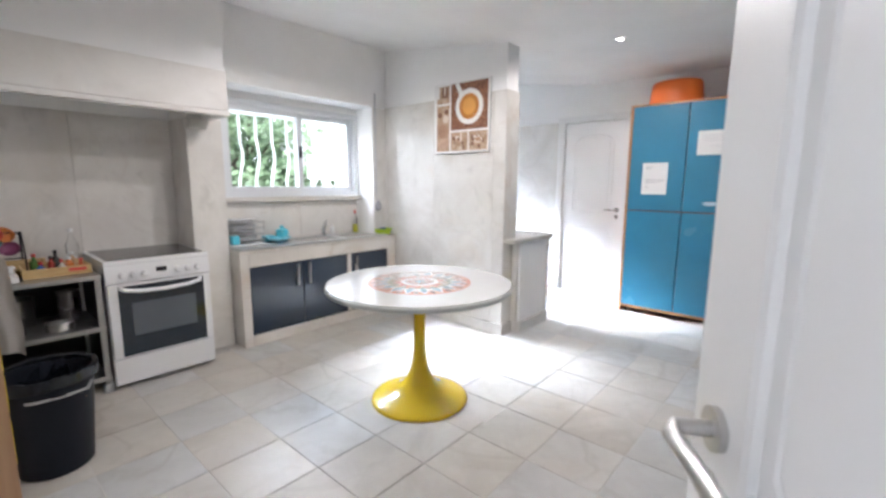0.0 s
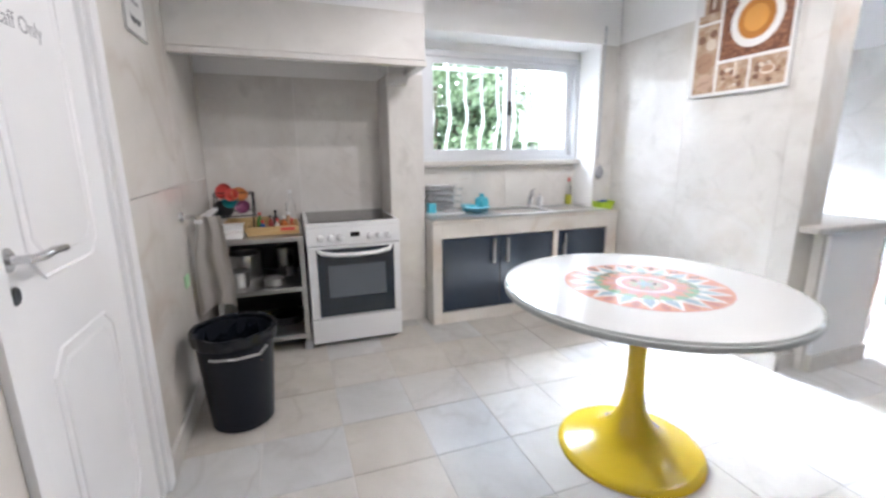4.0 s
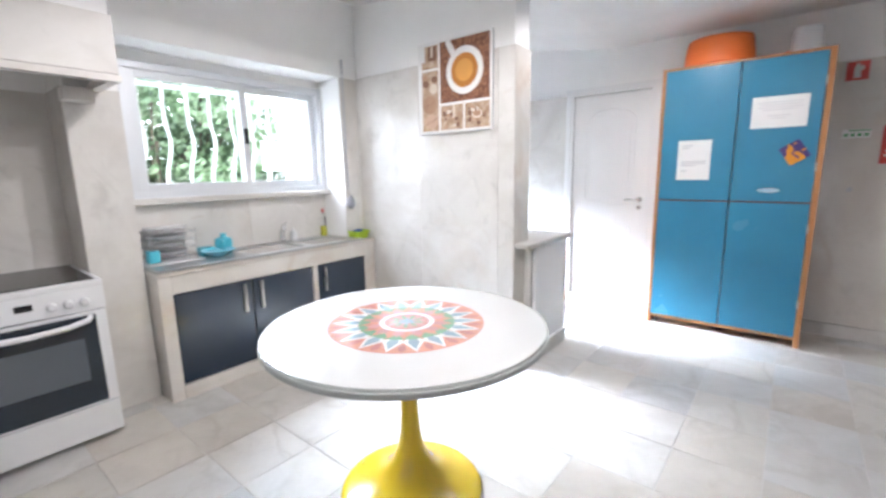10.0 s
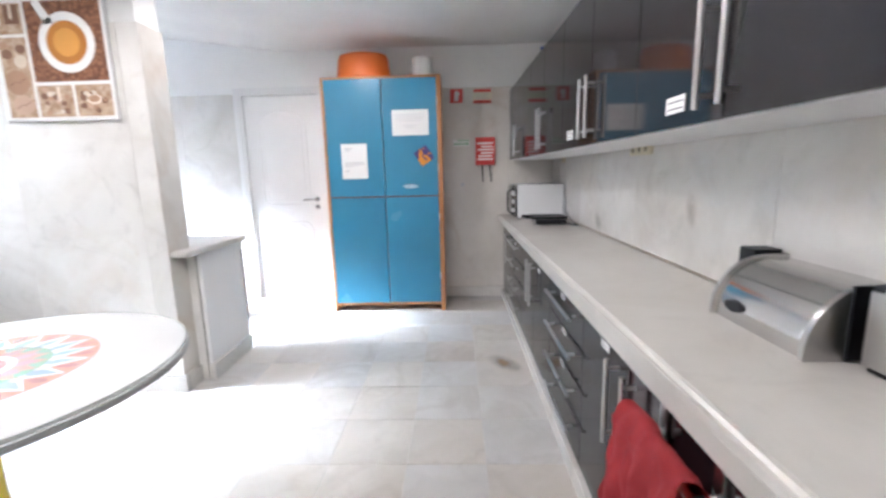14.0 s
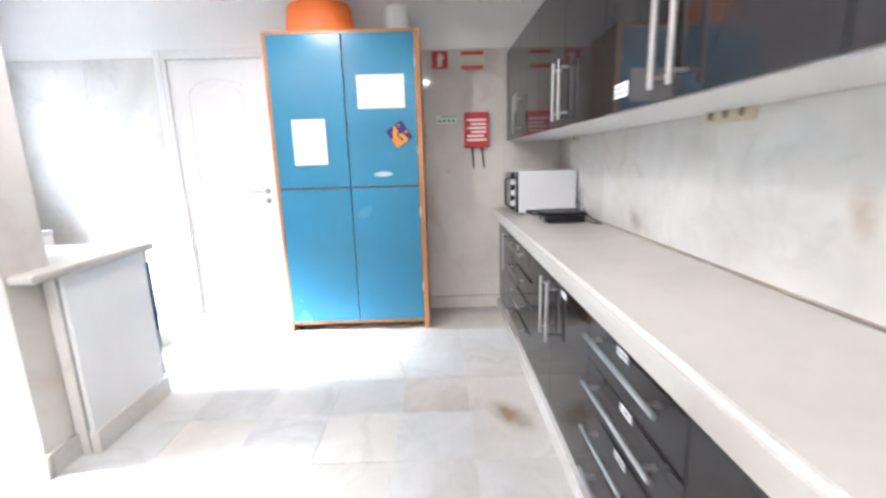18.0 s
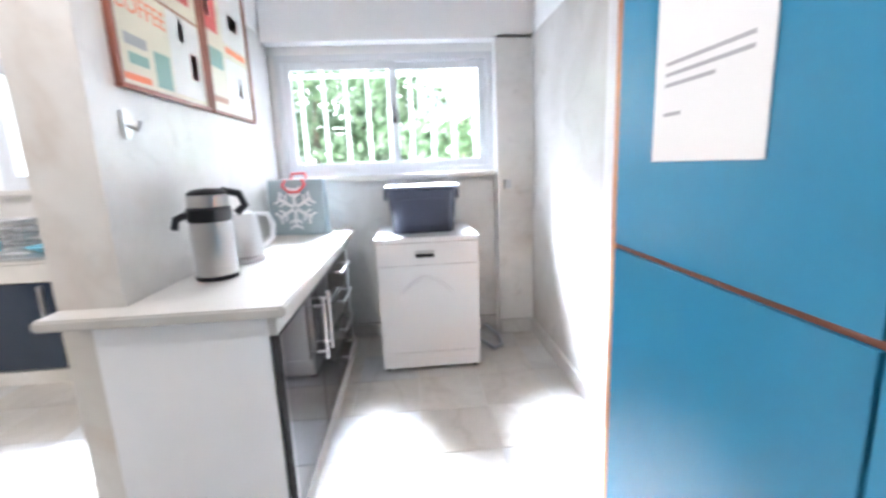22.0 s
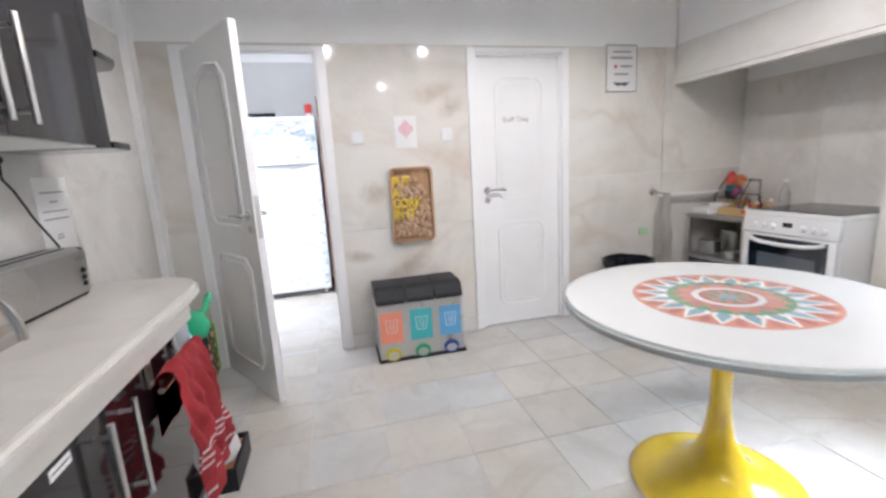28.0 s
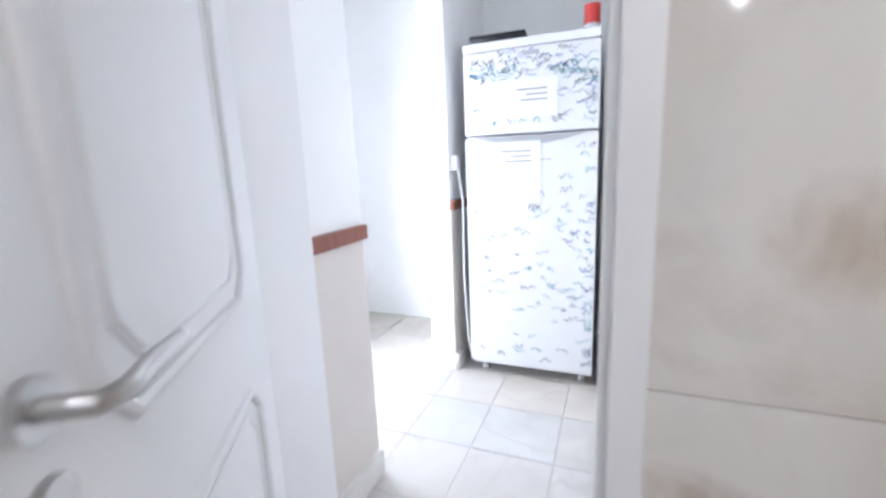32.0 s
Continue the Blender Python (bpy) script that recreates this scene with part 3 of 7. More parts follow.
# ---- ceiling spotlights ----
LAMP_GLASS = glow("lamp_glass", (1.0, 0.95, 0.86), 14.0)
for x, y in ((-2.02, 1.98), (-1.20, 3.70), (-0.43, 1.75), (-1.40, 1.75)):
    z = CEIL if x > -1.9 else CEIL + (-1.9 - x) * 0.2 / 1.5
    sp = thing("spotlight", "small round recessed ceiling spotlight, lit", "spotlight", (x, y, z), "ceiling spotlights")
    turned(sp, "rim", WHITE_PAINT, [(0.045, 0.0), (0.045, -0.006), (0.026, -0.010), (0.024, 0.0)], (x, y, z + 0.002), 24)
    turned(sp, "bulb", LAMP_GLASS, [(0.001, -0.0045), (0.022, -0.004), (0.022, 0.001)], (x, y, z), 24)
    lamp("spot_lamp", "SPOT", look((x, y, z - 0.02), (x, y, 0)), 31, (1.0, 0.915, 0.82), 0.02, 168)

# ---- the round table ----
TX, TY = -1.655, 1.930
table = thing("round_table", "round white glass-topped table with a painted star and yellow trumpet foot", "table", (TX, TY, 0))
bm = bmesh.new()
prof = [(0.296, 0.0), (0.297, 0.008), (0.292, 0.016), (0.262, 0.026), (0.215, 0.040), (0.165, 0.060), (0.118, 0.092), (0.080, 0.135), (0.055, 0.19), (0.041, 0.26), (0.035, 0.34),
        (0.034, 0.42), (0.036, 0.52), (0.041, 0.60), (0.050, 0.66), (0.060, 0.695), (0.060, 0.700)]
lathe(bm, prof, 64, (TX, TY, 0))
part("pedestal", bm, YELLOW, table, "yellow lacquered trumpet pedestal")
TABLE_WHITE = paint("white_table_laminate", (0.70, 0.71, 0.70), 0.12, vary=0.02, relief=0.0, coat=1.0)
turned(table, "tabletop", TABLE_WHITE, [(0.20, 0.700), (0.515, 0.702), (0.545, 0.709), (0.549, 0.716), (0.546, 0.7262), (0.5405, 0.7265), (0.5400, 0.7355)], (TX, TY, 0), 96)
bm = bmesh.new()
lathe(bm, [(0.5465, 0.7045), (0.5500, 0.7075), (0.5512, 0.716), (0.5500, 0.7245), (0.5475, 0.7262)], 96, (TX, TY, 0), cap=False)
part("edge_band", bm, paint("grey_edge_band", (0.38, 0.40, 0.39), 0.4), table, "grey rubber edge band")
CLEAR_GREEN = glass("table_glass", (0.93, 0.985, 0.96))
gl = turned(table, "glass_top", CLEAR_GREEN, [(0.541, 0.7270), (0.5475, 0.7275), (0.5480, 0.7345), (0.5450, 0.7358), (0.541, 0.7354)], (TX, TY, 0), 96)
gl.visible_shadow = False
MAND = {k: paint("mandala_" + k, c, 0.12, vary=0.18, grain=30, relief=0.0, coat=1.0) for k, c in
        {"orange": (0.578, 0.266, 0.194), "rust": (0.449, 0.195, 0.174), "blue": (0.303, 0.419, 0.477), "green": (0.193, 0.367, 0.229), "white": (0.804, 0.804, 0.790), "pink": (0.559, 0.298, 0.291)}.items()}
mand = turned(table, "painted_pattern", MAND["orange"], [(0.305, 0.7350), (0.305, 0.7358)], (TX, TY, 0), 72, label="painted star and leaf pattern in orange, green and blue")


def petal_ring(mat, n, r0, r1, width, z, turn=0.0, waist=0.5):
    for i in range(n):
        bm = bmesh.new()
        a = 2 * math.pi * (i + turn) / n
        u, v = Vector((math.cos(a), math.sin(a), 0)), Vector((-math.sin(a), math.cos(a), 0))
        rm = r0 + (r1 - r0) * waist
        c = Vector((TX, TY, z))
        vs = [bm.verts.new(c + u * r + v * w) for r, w in ((r0, -width * 0.5), (rm, -width), (r1, 0), (rm, width), (r0, width * 0.5))]
        bm.faces.new(vs)
        part("petal", bm, mat, mand)


def disc(mat, r0, r1, z, n=64):
    bm = bmesh.new()
    rings = [[bm.verts.new((TX + r * math.cos(2 * math.pi * i / n), TY + r * math.sin(2 * math.pi * i / n), z)) for i in range(n)] for r in (r0, r1)]
    for i in range(n):
        bm.faces.new((rings[0][i], rings[1][i], rings[1][(i + 1) % n], rings[0][(i + 1) % n]))
    part("ring", bm, mat, mand)


petal_ring(MAND["white"], 18, 0.17, 0.298, 0.038, 0.73605, 0, 0.3)
petal_ring(MAND["blue"], 18, 0.18, 0.280, 0.022, 0.73630, 0, 0.35)
petal_ring(MAND["rust"], 18, 0.235, 0.300, 0.016, 0.73630, 0.5, 0.6)
disc(MAND["green"], 0.145, 0.190, 0.73650)
petal_ring(MAND["orange"], 18, 0.125, 0.185, 0.018, 0.73670, 0.5, 0.4)
petal_ring(MAND["pink"], 12, 0.10, 0.165, 0.024, 0.73695, 0, 0.5)
disc(MAND["white"], 0.085, 0.110, 0.73715)
disc(MAND["rust"], 0.002, 0.088, 0.73730)
petal_ring(MAND["pink"], 9, 0.020, 0.084, 0.022, 0.73750, 0.2, 0.5)
petal_ring(MAND["green"], 9, 0.030, 0.075, 0.010, 0.73770, 0.7, 0.5)
petal_ring(MAND["blue"], 6, 0.003, 0.040, 0.010, 0.73790, 0.2, 0.5)

# ---- the blue cupboard ----
X0, X1, CY, CB, CH = -1.405, -0.368, 4.69, 5.128, 2.09
cup = thing("blue_cupboard", "tall blue four-door cupboard with orange wood edges and notices", "cupboard", ((X0 + X1) / 2, CY, 0))
for n, r in (("side", (X0, CY + 0.002, 0.0, X0 + 0.024, CB, CH)), ("side", (X1 - 0.034, CY - 0.004, 0.0, X1, CB, CH)), ("top", (X0 + 0.024, CY + 0.002, CH - 0.018, X1 - 0.034, CB, CH)),
             ("bottom", (X0 + 0.024, CY + 0.004, 0.055, X1 - 0.034, CB, 0.078)), ("back", (X0 + 0.024, CB - 0.012, 0.078, X1 - 0.034, CB - 0.002, 1.05))):
    slab(cup, n, ORANGE_WOOD, *r, bevel=0.002)
xm = (X0 + X1) / 2 + 0.004
slab(cup, "crossbar", paint("dark_edge", (0.16, 0.055, 0.03), 0.5), X0 + 0.024, CY + 0.003, 1.059, X1 - 0.034, CB, 1.067, bevel=0.001)
for a, b in ((X0 + 0.027, xm - 0.003), (xm + 0.003, X1 - 0.037)):
    for z0, z1 in ((0.081, 1.058), (1.068, CH - 0.021)):
        slab(cup, "door", BLUE_PAINT, a, CY - 0.002, z0, b, CY + 0.018, z1, 0.002)
turned(cup, "foot", BLACK_PLASTIC, [(0.014, 0.0), (0.014, 0.05)], (X0 + 0.06, CY + 0.06, 0.004), 12)
for z in (0.30, 0.85, 1.28, 1.85):
    slab(cup, "hinge", STEEL, X1 - 0.040, CY - 0.006, z, X1 - 0.030, CY - 0.001, z + 0.06, 0.001)
BADGE = paint("worn_badge", (0.28, 0.50, 0.62), 0.4)
bm = bmesh.new()
lathe(bm, [(0.068, 0), (0.066, 0.002)], 28, (-0.65, CY - 0.0055, 1.150), "y", 0.24)
badge = part("badge", bm, BADGE, cup, "worn oval sticker")
BADGE_LINE = paint("pale_badge_line", (0.66, 0.74, 0.78), 0.45, relief=0.0)
for r in (0.064, 0.052, 0.038):
    bm = bmesh.new()
    tube(bm, [(-0.65 + r * math.cos(k * math.pi / 18), CY - 0.0058, 1.150 + 0.24 * r * math.sin(k * math.pi / 18)) for k in range(36)], 0.0013, 6, True)
    part("printed_ring", bm, BADGE_LINE, badge)
bm = bmesh.new()
for k in range(9):
    tube(bm, [(-0.682 + k * 0.007, CY - 0.0058, 1.146), (-0.677 + k * 0.007, CY - 0.0058, 1.154)], 0.0011, 6)
part("print", bm, BADGE_LINE, badge)


def notice(name, label, cat, axis, c, t, u0, u1, z0, z1, lines, mat=PAPER, ink=INK):
    n = thing(name, label, cat, ((u0 + u1) / 2, c, z0) if axis == "y" else (c, (u0 + u1) / 2, z0))
    s = 1 if t > 0 else -1
    slab(n, "sheet", mat, *((u0, min(c, c + t), z0, u1, max(c, c + t), z1) if axis == "y" else (min(c, c + t), u0, z0, max(c, c + t), u1, z1)))
    bars(n, ink, axis, c + t, s * 0.0004, [(u0 + (u1 - u0) * a, u0 + (u1 - u0) * b, z0 + (z1 - z0) * h, z0 + (z1 - z0) * (h + 0.018)) for a, b, h in lines])
    return n


notice("paper_notice", "white paper notice with small printed lines taped to the blue door", "notice", "y", CY - 0.003, -0.0012, -1.256, -1.028, 1.226, 1.531,
       [(0.12, 0.45, 0.86), (0.12, 0.35, 0.80), (0.12, 0.88, 0.46), (0.12, 0.88, 0.41), (0.12, 0.60, 0.36), (0.12, 0.30, 0.22)], ink=paint("grey_ink", (0.40, 0.40, 0.42), 0.7))
notice("paper_notice", "wide white laminated notice with faint printed lines on the blue door", "notice", "y", CY - 0.003, -0.0012, -0.797, -0.478, 1.590, 1.806,
       [(0.1, 0.9, 0.80), (0.14, 0.86, 0.72), (0.1, 0.9, 0.64), (0.2, 0.8, 0.56), (0.3, 0.7, 0.38), (0.36, 0.64, 0.30)], ink=paint("pale_ink", (0.55, 0.55, 0.57), 0.7))
bm = bmesh.new()
box(bm, -0.068, -0.009, -0.064, 0.068, 0.0, 0.064, 0.006)
CLOTH_PRINT = material("purple_gold_cloth")
_, nt, b = CLOTH_PRINT
nt.links.new(ramp(nt, noise_tex(nt, coords(nt), 17, 1, 0.4, 0.3), [(0.55, (0.05, 0.035, 0.16)), (0.58, (0.62, 0.26, 0.03))]), b.inputs["Base Color"])
b.inputs["Roughness"].default_value = 0.9
pot = solid("pot_holder", bm, CLOTH_PRINT[0], "quilted purple and gold pot holder hanging on the blue door", "pot holder", pose(-0.526, CY - 0.003, 1.414, 0, 57, 0))

# on top of the cupboard
basin = thing("plastic_basin", "orange plastic wash basin upside down on the blue cupboard", "basin", (-1.06, 4.90, CH))
turned(basin, "bowl", ORANGE_PLASTIC, [(0.236, 0.004), (0.243, 0.010), (0.232, 0.10), (0.222, 0.185), (0.208, 0.212), (0.180, 0.222), (0.165, 0.216), (0.02, 0.214)], (-1.06, 4.90, CH), 56, squash=0.72)
turned(basin, "rim", ORANGE_PLASTIC, [(0.236, 0.0), (0.262, 0.0), (0.266, 0.010), (0.258, 0.016), (0.238, 0.018)], (-1.06, 4.90, CH + 0.001), 56, squash=0.72)
bucket = thing("white_bucket", "small white plastic bucket upside down on the blue cupboard", "bucket", (-0.53, 4.92, CH))
turned(bucket, "pail", ENAMEL, [(0.086, 0.0), (0.095, 0.004), (0.088, 0.17), (0.080, 0.19), (0.03, 0.195)], (-0.53, 4.92, CH), 32)
slab(bucket, "peg", ORANGE_PLASTIC, -0.645, 4.90, CH, -0.625, 4.93, CH + 0.05, 0.004)

# ---- the stove ----
st = thing("cooker", "white freestanding electric cooker with black glass oven door and hob", "cooker", (-3.43, 1.0, 0))
SX, SY0, SY1, SH = -3.135, 0.703, 1.300, 0.830
slab(st, "body", ENAMEL, -3.735, SY0, 0.02, SX - 0.02, SY1, SH - 0.03, 0.004)
slab(st, "hob_frame", ENAMEL, -3.735, SY0 - 0.002, SH - 0.03, SX + 0.004, SY1 + 0.002, SH, 0.009)
HOB = paint("ceramic_hob", (0.030, 0.028, 0.027), 0.16, vary=0.2, grain=8, relief=0.0)
slab(st, "hob", HOB, -3.70, SY0 + 0.025, SH, SX - 0.035, SY1 - 0.025, SH + 0.004, 0.001)
bm = bmesh.new()
prism(bm, [(SX - 0.02, 0.690), (SX + 0.012, 0.690), (SX + 0.002, 0.800), (SX - 0.02, 0.800)], SY0, SY1, "y")
ctl = part("control_panel", bm, ENAMEL, st)
for i, y in enumerate((0.79, 0.85, 0.91, 1.10, 1.16, 1.22)):
    turned(ctl, "knob", ENAMEL, [(0.021, 0.0), (0.020, 0.012), (0.015, 0.022), (0.002, 0.023)], (SX + 0.006, y, 0.735), 20, "x")
slab(ctl, "display", BLACK_GLOSS, SX + 0.004, 0.975, 0.735, SX + 0.0095, 1.035, 0.765, 0.001)
bars(ctl, INK, "x", SX + 0.0085, 0.0008, [(0.97 + k * 0.017, 0.976 + k * 0.017, 0.712, 0.717) for k in range(5)], "button")
dr = slab(st, "oven_door", ENAMEL, SX - 0.02, SY0 + 0.004, 0.205, SX + 0.012, SY1 - 0.004, 0.682, 0.005)
OVEN_GLASS = paint("black_oven_glass", (0.010, 0.018, 0.030), 0.08, vary=0.05, relief=0.0, coat=0.5)
slab(dr, "door_glass", OVEN_GLASS, SX + 0.0105, SY0 + 0.055, 0.215, SX + 0.015, SY1 - 0.048, 0.665, 0.001)
OVEN_PANE = paint("oven_pane", (0.10, 0.115, 0.135), 0.10, vary=0.06, relief=0.0, coat=0.5)
slab(dr, "oven_window", OVEN_PANE, SX + 0.0145, SY0 + 0.12, 0.34, SX + 0.0165, SY1 - 0.105, 0.555, 0.0005)
bm = bmesh.new()
pts = [(SX + 0.014, SY0 + 0.07, 0.655), (SX + 0.050, SY0 + 0.085, 0.648), (SX + 0.058, SY0 + 0.16, 0.634), (SX + 0.060, 1.0, 0.628), (SX + 0.058, SY1 - 0.16, 0.634), (SX + 0.050, SY1 - 0.085, 0.648), (SX + 0.014, SY1 - 0.07, 0.655)]
tube(bm, pts, 0.014, 10)
part("oven_handle", bm, ENAMEL, dr)
slab(st, "drawer", ENAMEL, SX - 0.02, SY0 + 0.003, 0.035, SX + 0.010, SY1 - 0.003, 0.198, 0.005)
for y in (SY0 + 0.03, SY1 - 0.05):
    turned(st, "foot", BLACK_PLASTIC, [(0.02, 0), (0.02, 0.022)], (SX - 0.08, y, 0), 12)

# ---- the sink bench under the window ----
TERRA = paint("dusty_steel", (0.50, 0.50, 0.49), 0.36, 0.9, vary=0.1, grain=120, dirt=(0.34, 0.30, 0.26))
sink = thing("sink_bench", "marble sink bench with dark navy doors and a steel twin basin", "sink", (-3.48, 2.4, 0))
FX = -3.235
for n, r in (("post", (-3.655, 1.565, 0.0, FX, 1.635, 0.76)), ("post", (FX - 0.10, 2.575, 0.09, FX, 2.615, 0.65)), ("post", (-3.655, 3.08, 0.0, FX, 3.185, 0.76)),
             ("apron", (FX - 0.035, 1.635, 0.65, FX + 0.002, 3.08, 0.76)), ("plinth", (FX - 0.035, 1.635, 0.0, FX + 0.002, 3.08, 0.085)), ("bottom", (-3.655, 1.635, 0.06, FX - 0.037, 3.08, 0.082)),
             ("slab", (-3.656, 1.563, 0.762, FX + 0.010, 3.188, 0.785))):
    slab(sink, n, MARBLE_WARM, *r, bevel=0.004)
for y0, y1, hy in ((1.64, 2.105, 2.05), (2.112, 2.570, 2.165), (2.62, 3.075, 2.675)):
    d = slab(sink, "door", NAVY_GLOSS, FX - 0.028, y0, 0.092, FX - 0.008, y1, 0.643, 0.002)
    slab(d, "handle", STEEL, FX - 0.006, hy - 0.009, 0.44, FX + 0.018, hy + 0.009, 0.625, 0.004)
# steel top with two sunken bowls
top = bmesh.new()
ya, yb, xa, xb, zt = 1.575, 3.06, -3.655, FX + 0.018, 0.800
bowls = [(2.16, 2.56), (2.62, 3.00)]
xs, ys = (xa, -3.595, -3.28, xb), (ya, bowls[0][0], bowls[0][1], bowls[1][0], bowls[1][1], yb)
grid = [[top.verts.new((x, y, zt)) for y in ys] for x in xs]
plate = [top.faces.new((grid[i][j], grid[i + 1][j], grid[i + 1][j + 1], grid[i][j + 1])) for i in range(3) for j in range(5) if not (i == 1 and j in (1, 3))]
under = bmesh.ops.extrude_face_region(top, geom=plate)["geom"]
bmesh.ops.translate(top, vec=(0, 0, -0.012), verts=[g for g in under if isinstance(g, bmesh.types.BMVert)])
bmesh.ops.recalc_face_normals(top, faces=top.faces[:])
part("steel_top", top, TERRA, sink, "worn stainless steel sink top")
for a, b in bowls:
    bm = bmesh.new()
    o = rounded(-3.595, a, -3.28, b, 0.05)
    rings = []
    for ins, z in ((0, zt - 0.001), (0.006, zt - 0.02), (0.014, zt - 0.13), (0.05, zt - 0.15)):
        cx, cy = -3.48, (a + b) / 2
        rings.append([bm.verts.new((cx + (p[0] - cx) * (1 - ins * 4), cy + (p[1] - cy) * (1 - ins * 4), z)) for p in o])
    for r0, r1 in zip(rings, rings[1:]):
        for i in range(len(o)):
            bm.faces.new((r0[i], r0[(i + 1) % len(o)], r1[(i + 1) % len(o)], r1[i]))
    bm.faces.new(rings[-1])
    part("basin", bm, TERRA, sink)
tap = thing("mixer_tap", "chrome single lever mixer tap on the sink", "tap", (-3.630, 2.58, zt))
turned(tap, "body", CHROME, [(0.028, 0), (0.026, 0.01), (0.021, 0.015), (0.021, 0.075), (0.018, 0.085), (0.002, 0.09)], (-3.630, 2.58, zt), 20)
stick(tap, "spout", CHROME, [(-3.630, 2.58, zt + 0.06), (-3.600, 2.565, zt + 0.10), (-3.545, 2.54, zt + 0.135), (-3.485, 2.515, zt + 0.130), (-3.47, 2.51, zt + 0.105)], 0.011, 10)
stick(tap, "lever", CHROME, [(-3.630, 2.58, zt + 0.085), (-3.620, 2.585, zt + 0.12), (-3.590, 2.60, zt + 0.15)], 0.008, 8)

TURQ = paint("turquoise_plastic", (0.10, 0.50, 0.62), 0.35, vary=0.08)
SKYBLUE = paint("light_blue_plastic", (0.25, 0.62, 0.75), 0.4, vary=0.08)
LIME = paint("lime_plastic", (0.42, 0.60, 0.03), 0.35, vary=0.06)
YELLOW_LIQ = paint("yellow_green_soap", (0.45, 0.45, 0.05), 0.25, vary=0.08)
CLEAR = glass("clear_plastic", (0.97, 0.99, 1.0), 0.05)
WHITE_PLASTIC = paint("white_plastic", (0.76, 0.77, 0.77), 0.4, vary=0.03)
rack = thing("dish_rack", "chrome tiered wire dish rack with white plates drying flat", "dish rack", (-3.57, 1.75, zt))
for x in (-3.640, -3.44):
    for y in (1.62, 1.87):
        stick(rack, "post", CHROME, [(x, y, zt + 0.006), (x, y, zt + 0.205)], 0.004, 6)
for z in (0.035, 0.085, 0.135, 0.185):
    stick(rack, "hoop", CHROME, [(-3.640, 1.62, zt + z), (-3.44, 1.62, zt + z), (-3.44, 1.87, zt + z), (-3.640, 1.87, zt + z)], 0.0035, 6, closed=True)
    for k in range(6):
        y = 1.655 + 0.036 * k
        stick(rack, "wire", CHROME, [(-3.640, y, zt + z), (-3.44, y, zt + z)], 0.002, 5)
tray = thing("drip_tray", "white plastic drip tray beneath the dish rack", "tray", (-3.55, 1.75, zt))
bm = bmesh.new()
prism(bm, rounded(-3.670, 1.585, -3.40, 1.90, 0.02), zt + 0.0005, zt + 0.006)
part("tray", bm, WHITE_PLASTIC, tray)
for z, r, n_ in ((0.188, 0.118, 2), (0.138, 0.115, 2), (0.088, 0.10, 3), (0.038, 0.11, 2)):
    for k in range(n_):
        plate = thing("plate", "white plate lying flat in the wire rack", "plate", (-3.57, 1.745, zt + z), "plates in the rack")
        turned(plate, "dish", ENAMEL, [(r * 0.6, 0.0), (r * 0.62, 0.003), (r, 0.013), (r * 1.0, 0.016), (r * 0.62, 0.007), (0.002, 0.006)], (-3.57 + 0.004 * k, 1.745, zt + z + 0.0075 * k), 30)
tub = thing("food_tub", "turquoise plastic tub at the end of the rack", "tub", (-3.47, 1.64, zt))
bm = bmesh.new()
prism(bm, rounded(-3.50, 1.60, -3.425, 1.66, 0.012), zt + 0.014, zt + 0.085)
part("tub", bm, TURQ, tub)
bowl_pts = [(0.03, 0.0), (0.036, 0.004), (0.085, 0.032), (0.105, 0.044), (0.100, 0.046), (0.080, 0.037), (0.03, 0.010), (0.002, 0.009)]
dish = thing("plastic_dish", "light blue plastic dish on the drainer", "dish", (-3.42, 1.99, zt))
turned(dish, "dish", SKYBLUE, bowl_pts, (-3.42, 1.99, zt), 28)
jug = thing("plastic_jug", "turquoise plastic jug lying by the sink", "jug", (-3.50, 2.07, zt))
turned(jug, "body", TURQ, [(0.045, 0.0), (0.052, 0.01), (0.056, 0.07), (0.050, 0.10), (0.020, 0.112), (0.018, 0.135), (0.002, 0.136)], (-3.52, 2.075, zt), 24)
stick(jug, "handle", TURQ, [(-3.48, 2.05, zt + 0.09), (-3.44, 2.04, zt + 0.08), (-3.44, 2.04, zt + 0.04), (-3.475, 2.05, zt + 0.03)], 0.007, 8)
box_bm = bmesh.new()
prism(box_bm, rounded(-3.60, 1.92, -3.50, 2.01, 0.015), zt, zt + 0.05)
lid = solid("lunch_box", box_bm, TURQ, "turquoise plastic food box beside the sink", "food box")
soap = thing("soap_bottle", "yellow-green washing up liquid bottle with a red spout", "bottle", (-3.600, 2.97, zt))
turned(soap, "bottle", YELLOW_LIQ, [(0.030, 0.0), (0.034, 0.008), (0.034, 0.06), (0.030, 0.085)], (-3.620, 2.965, zt), 20, squash=0.7)
turned(soap, "clear_top", CLEAR, [(0.030, 0.0855), (0.028, 0.15), (0.012, 0.185), (0.012, 0.20)], (-3.620, 2.965, zt), 20, squash=0.7)
turned(soap, "spout", RED_PAINT, [(0.013, 0.2005), (0.010, 0.22), (0.004, 0.235)], (-3.620, 2.965, zt), 12)
cup = thing("detergent_cup", "white soap dispenser beside the tap", "dispenser", (-3.630, 2.66, zt))
turned(cup, "cup", WHITE_PLASTIC, [(0.025, 0), (0.027, 0.06), (0.020, 0.075), (0.008, 0.08), (0.008, 0.10)], (-3.630, 2.68, zt), 18)
tr = thing("sponge_tray", "lime green plastic tray holding blue sponges by the wall", "tray", (-3.42, 3.11, 0.785))
bm = bmesh.new()
o = rounded(-3.53, 3.03, -3.26, 3.188, 0.03)
cx, cy = -3.395, 3.11
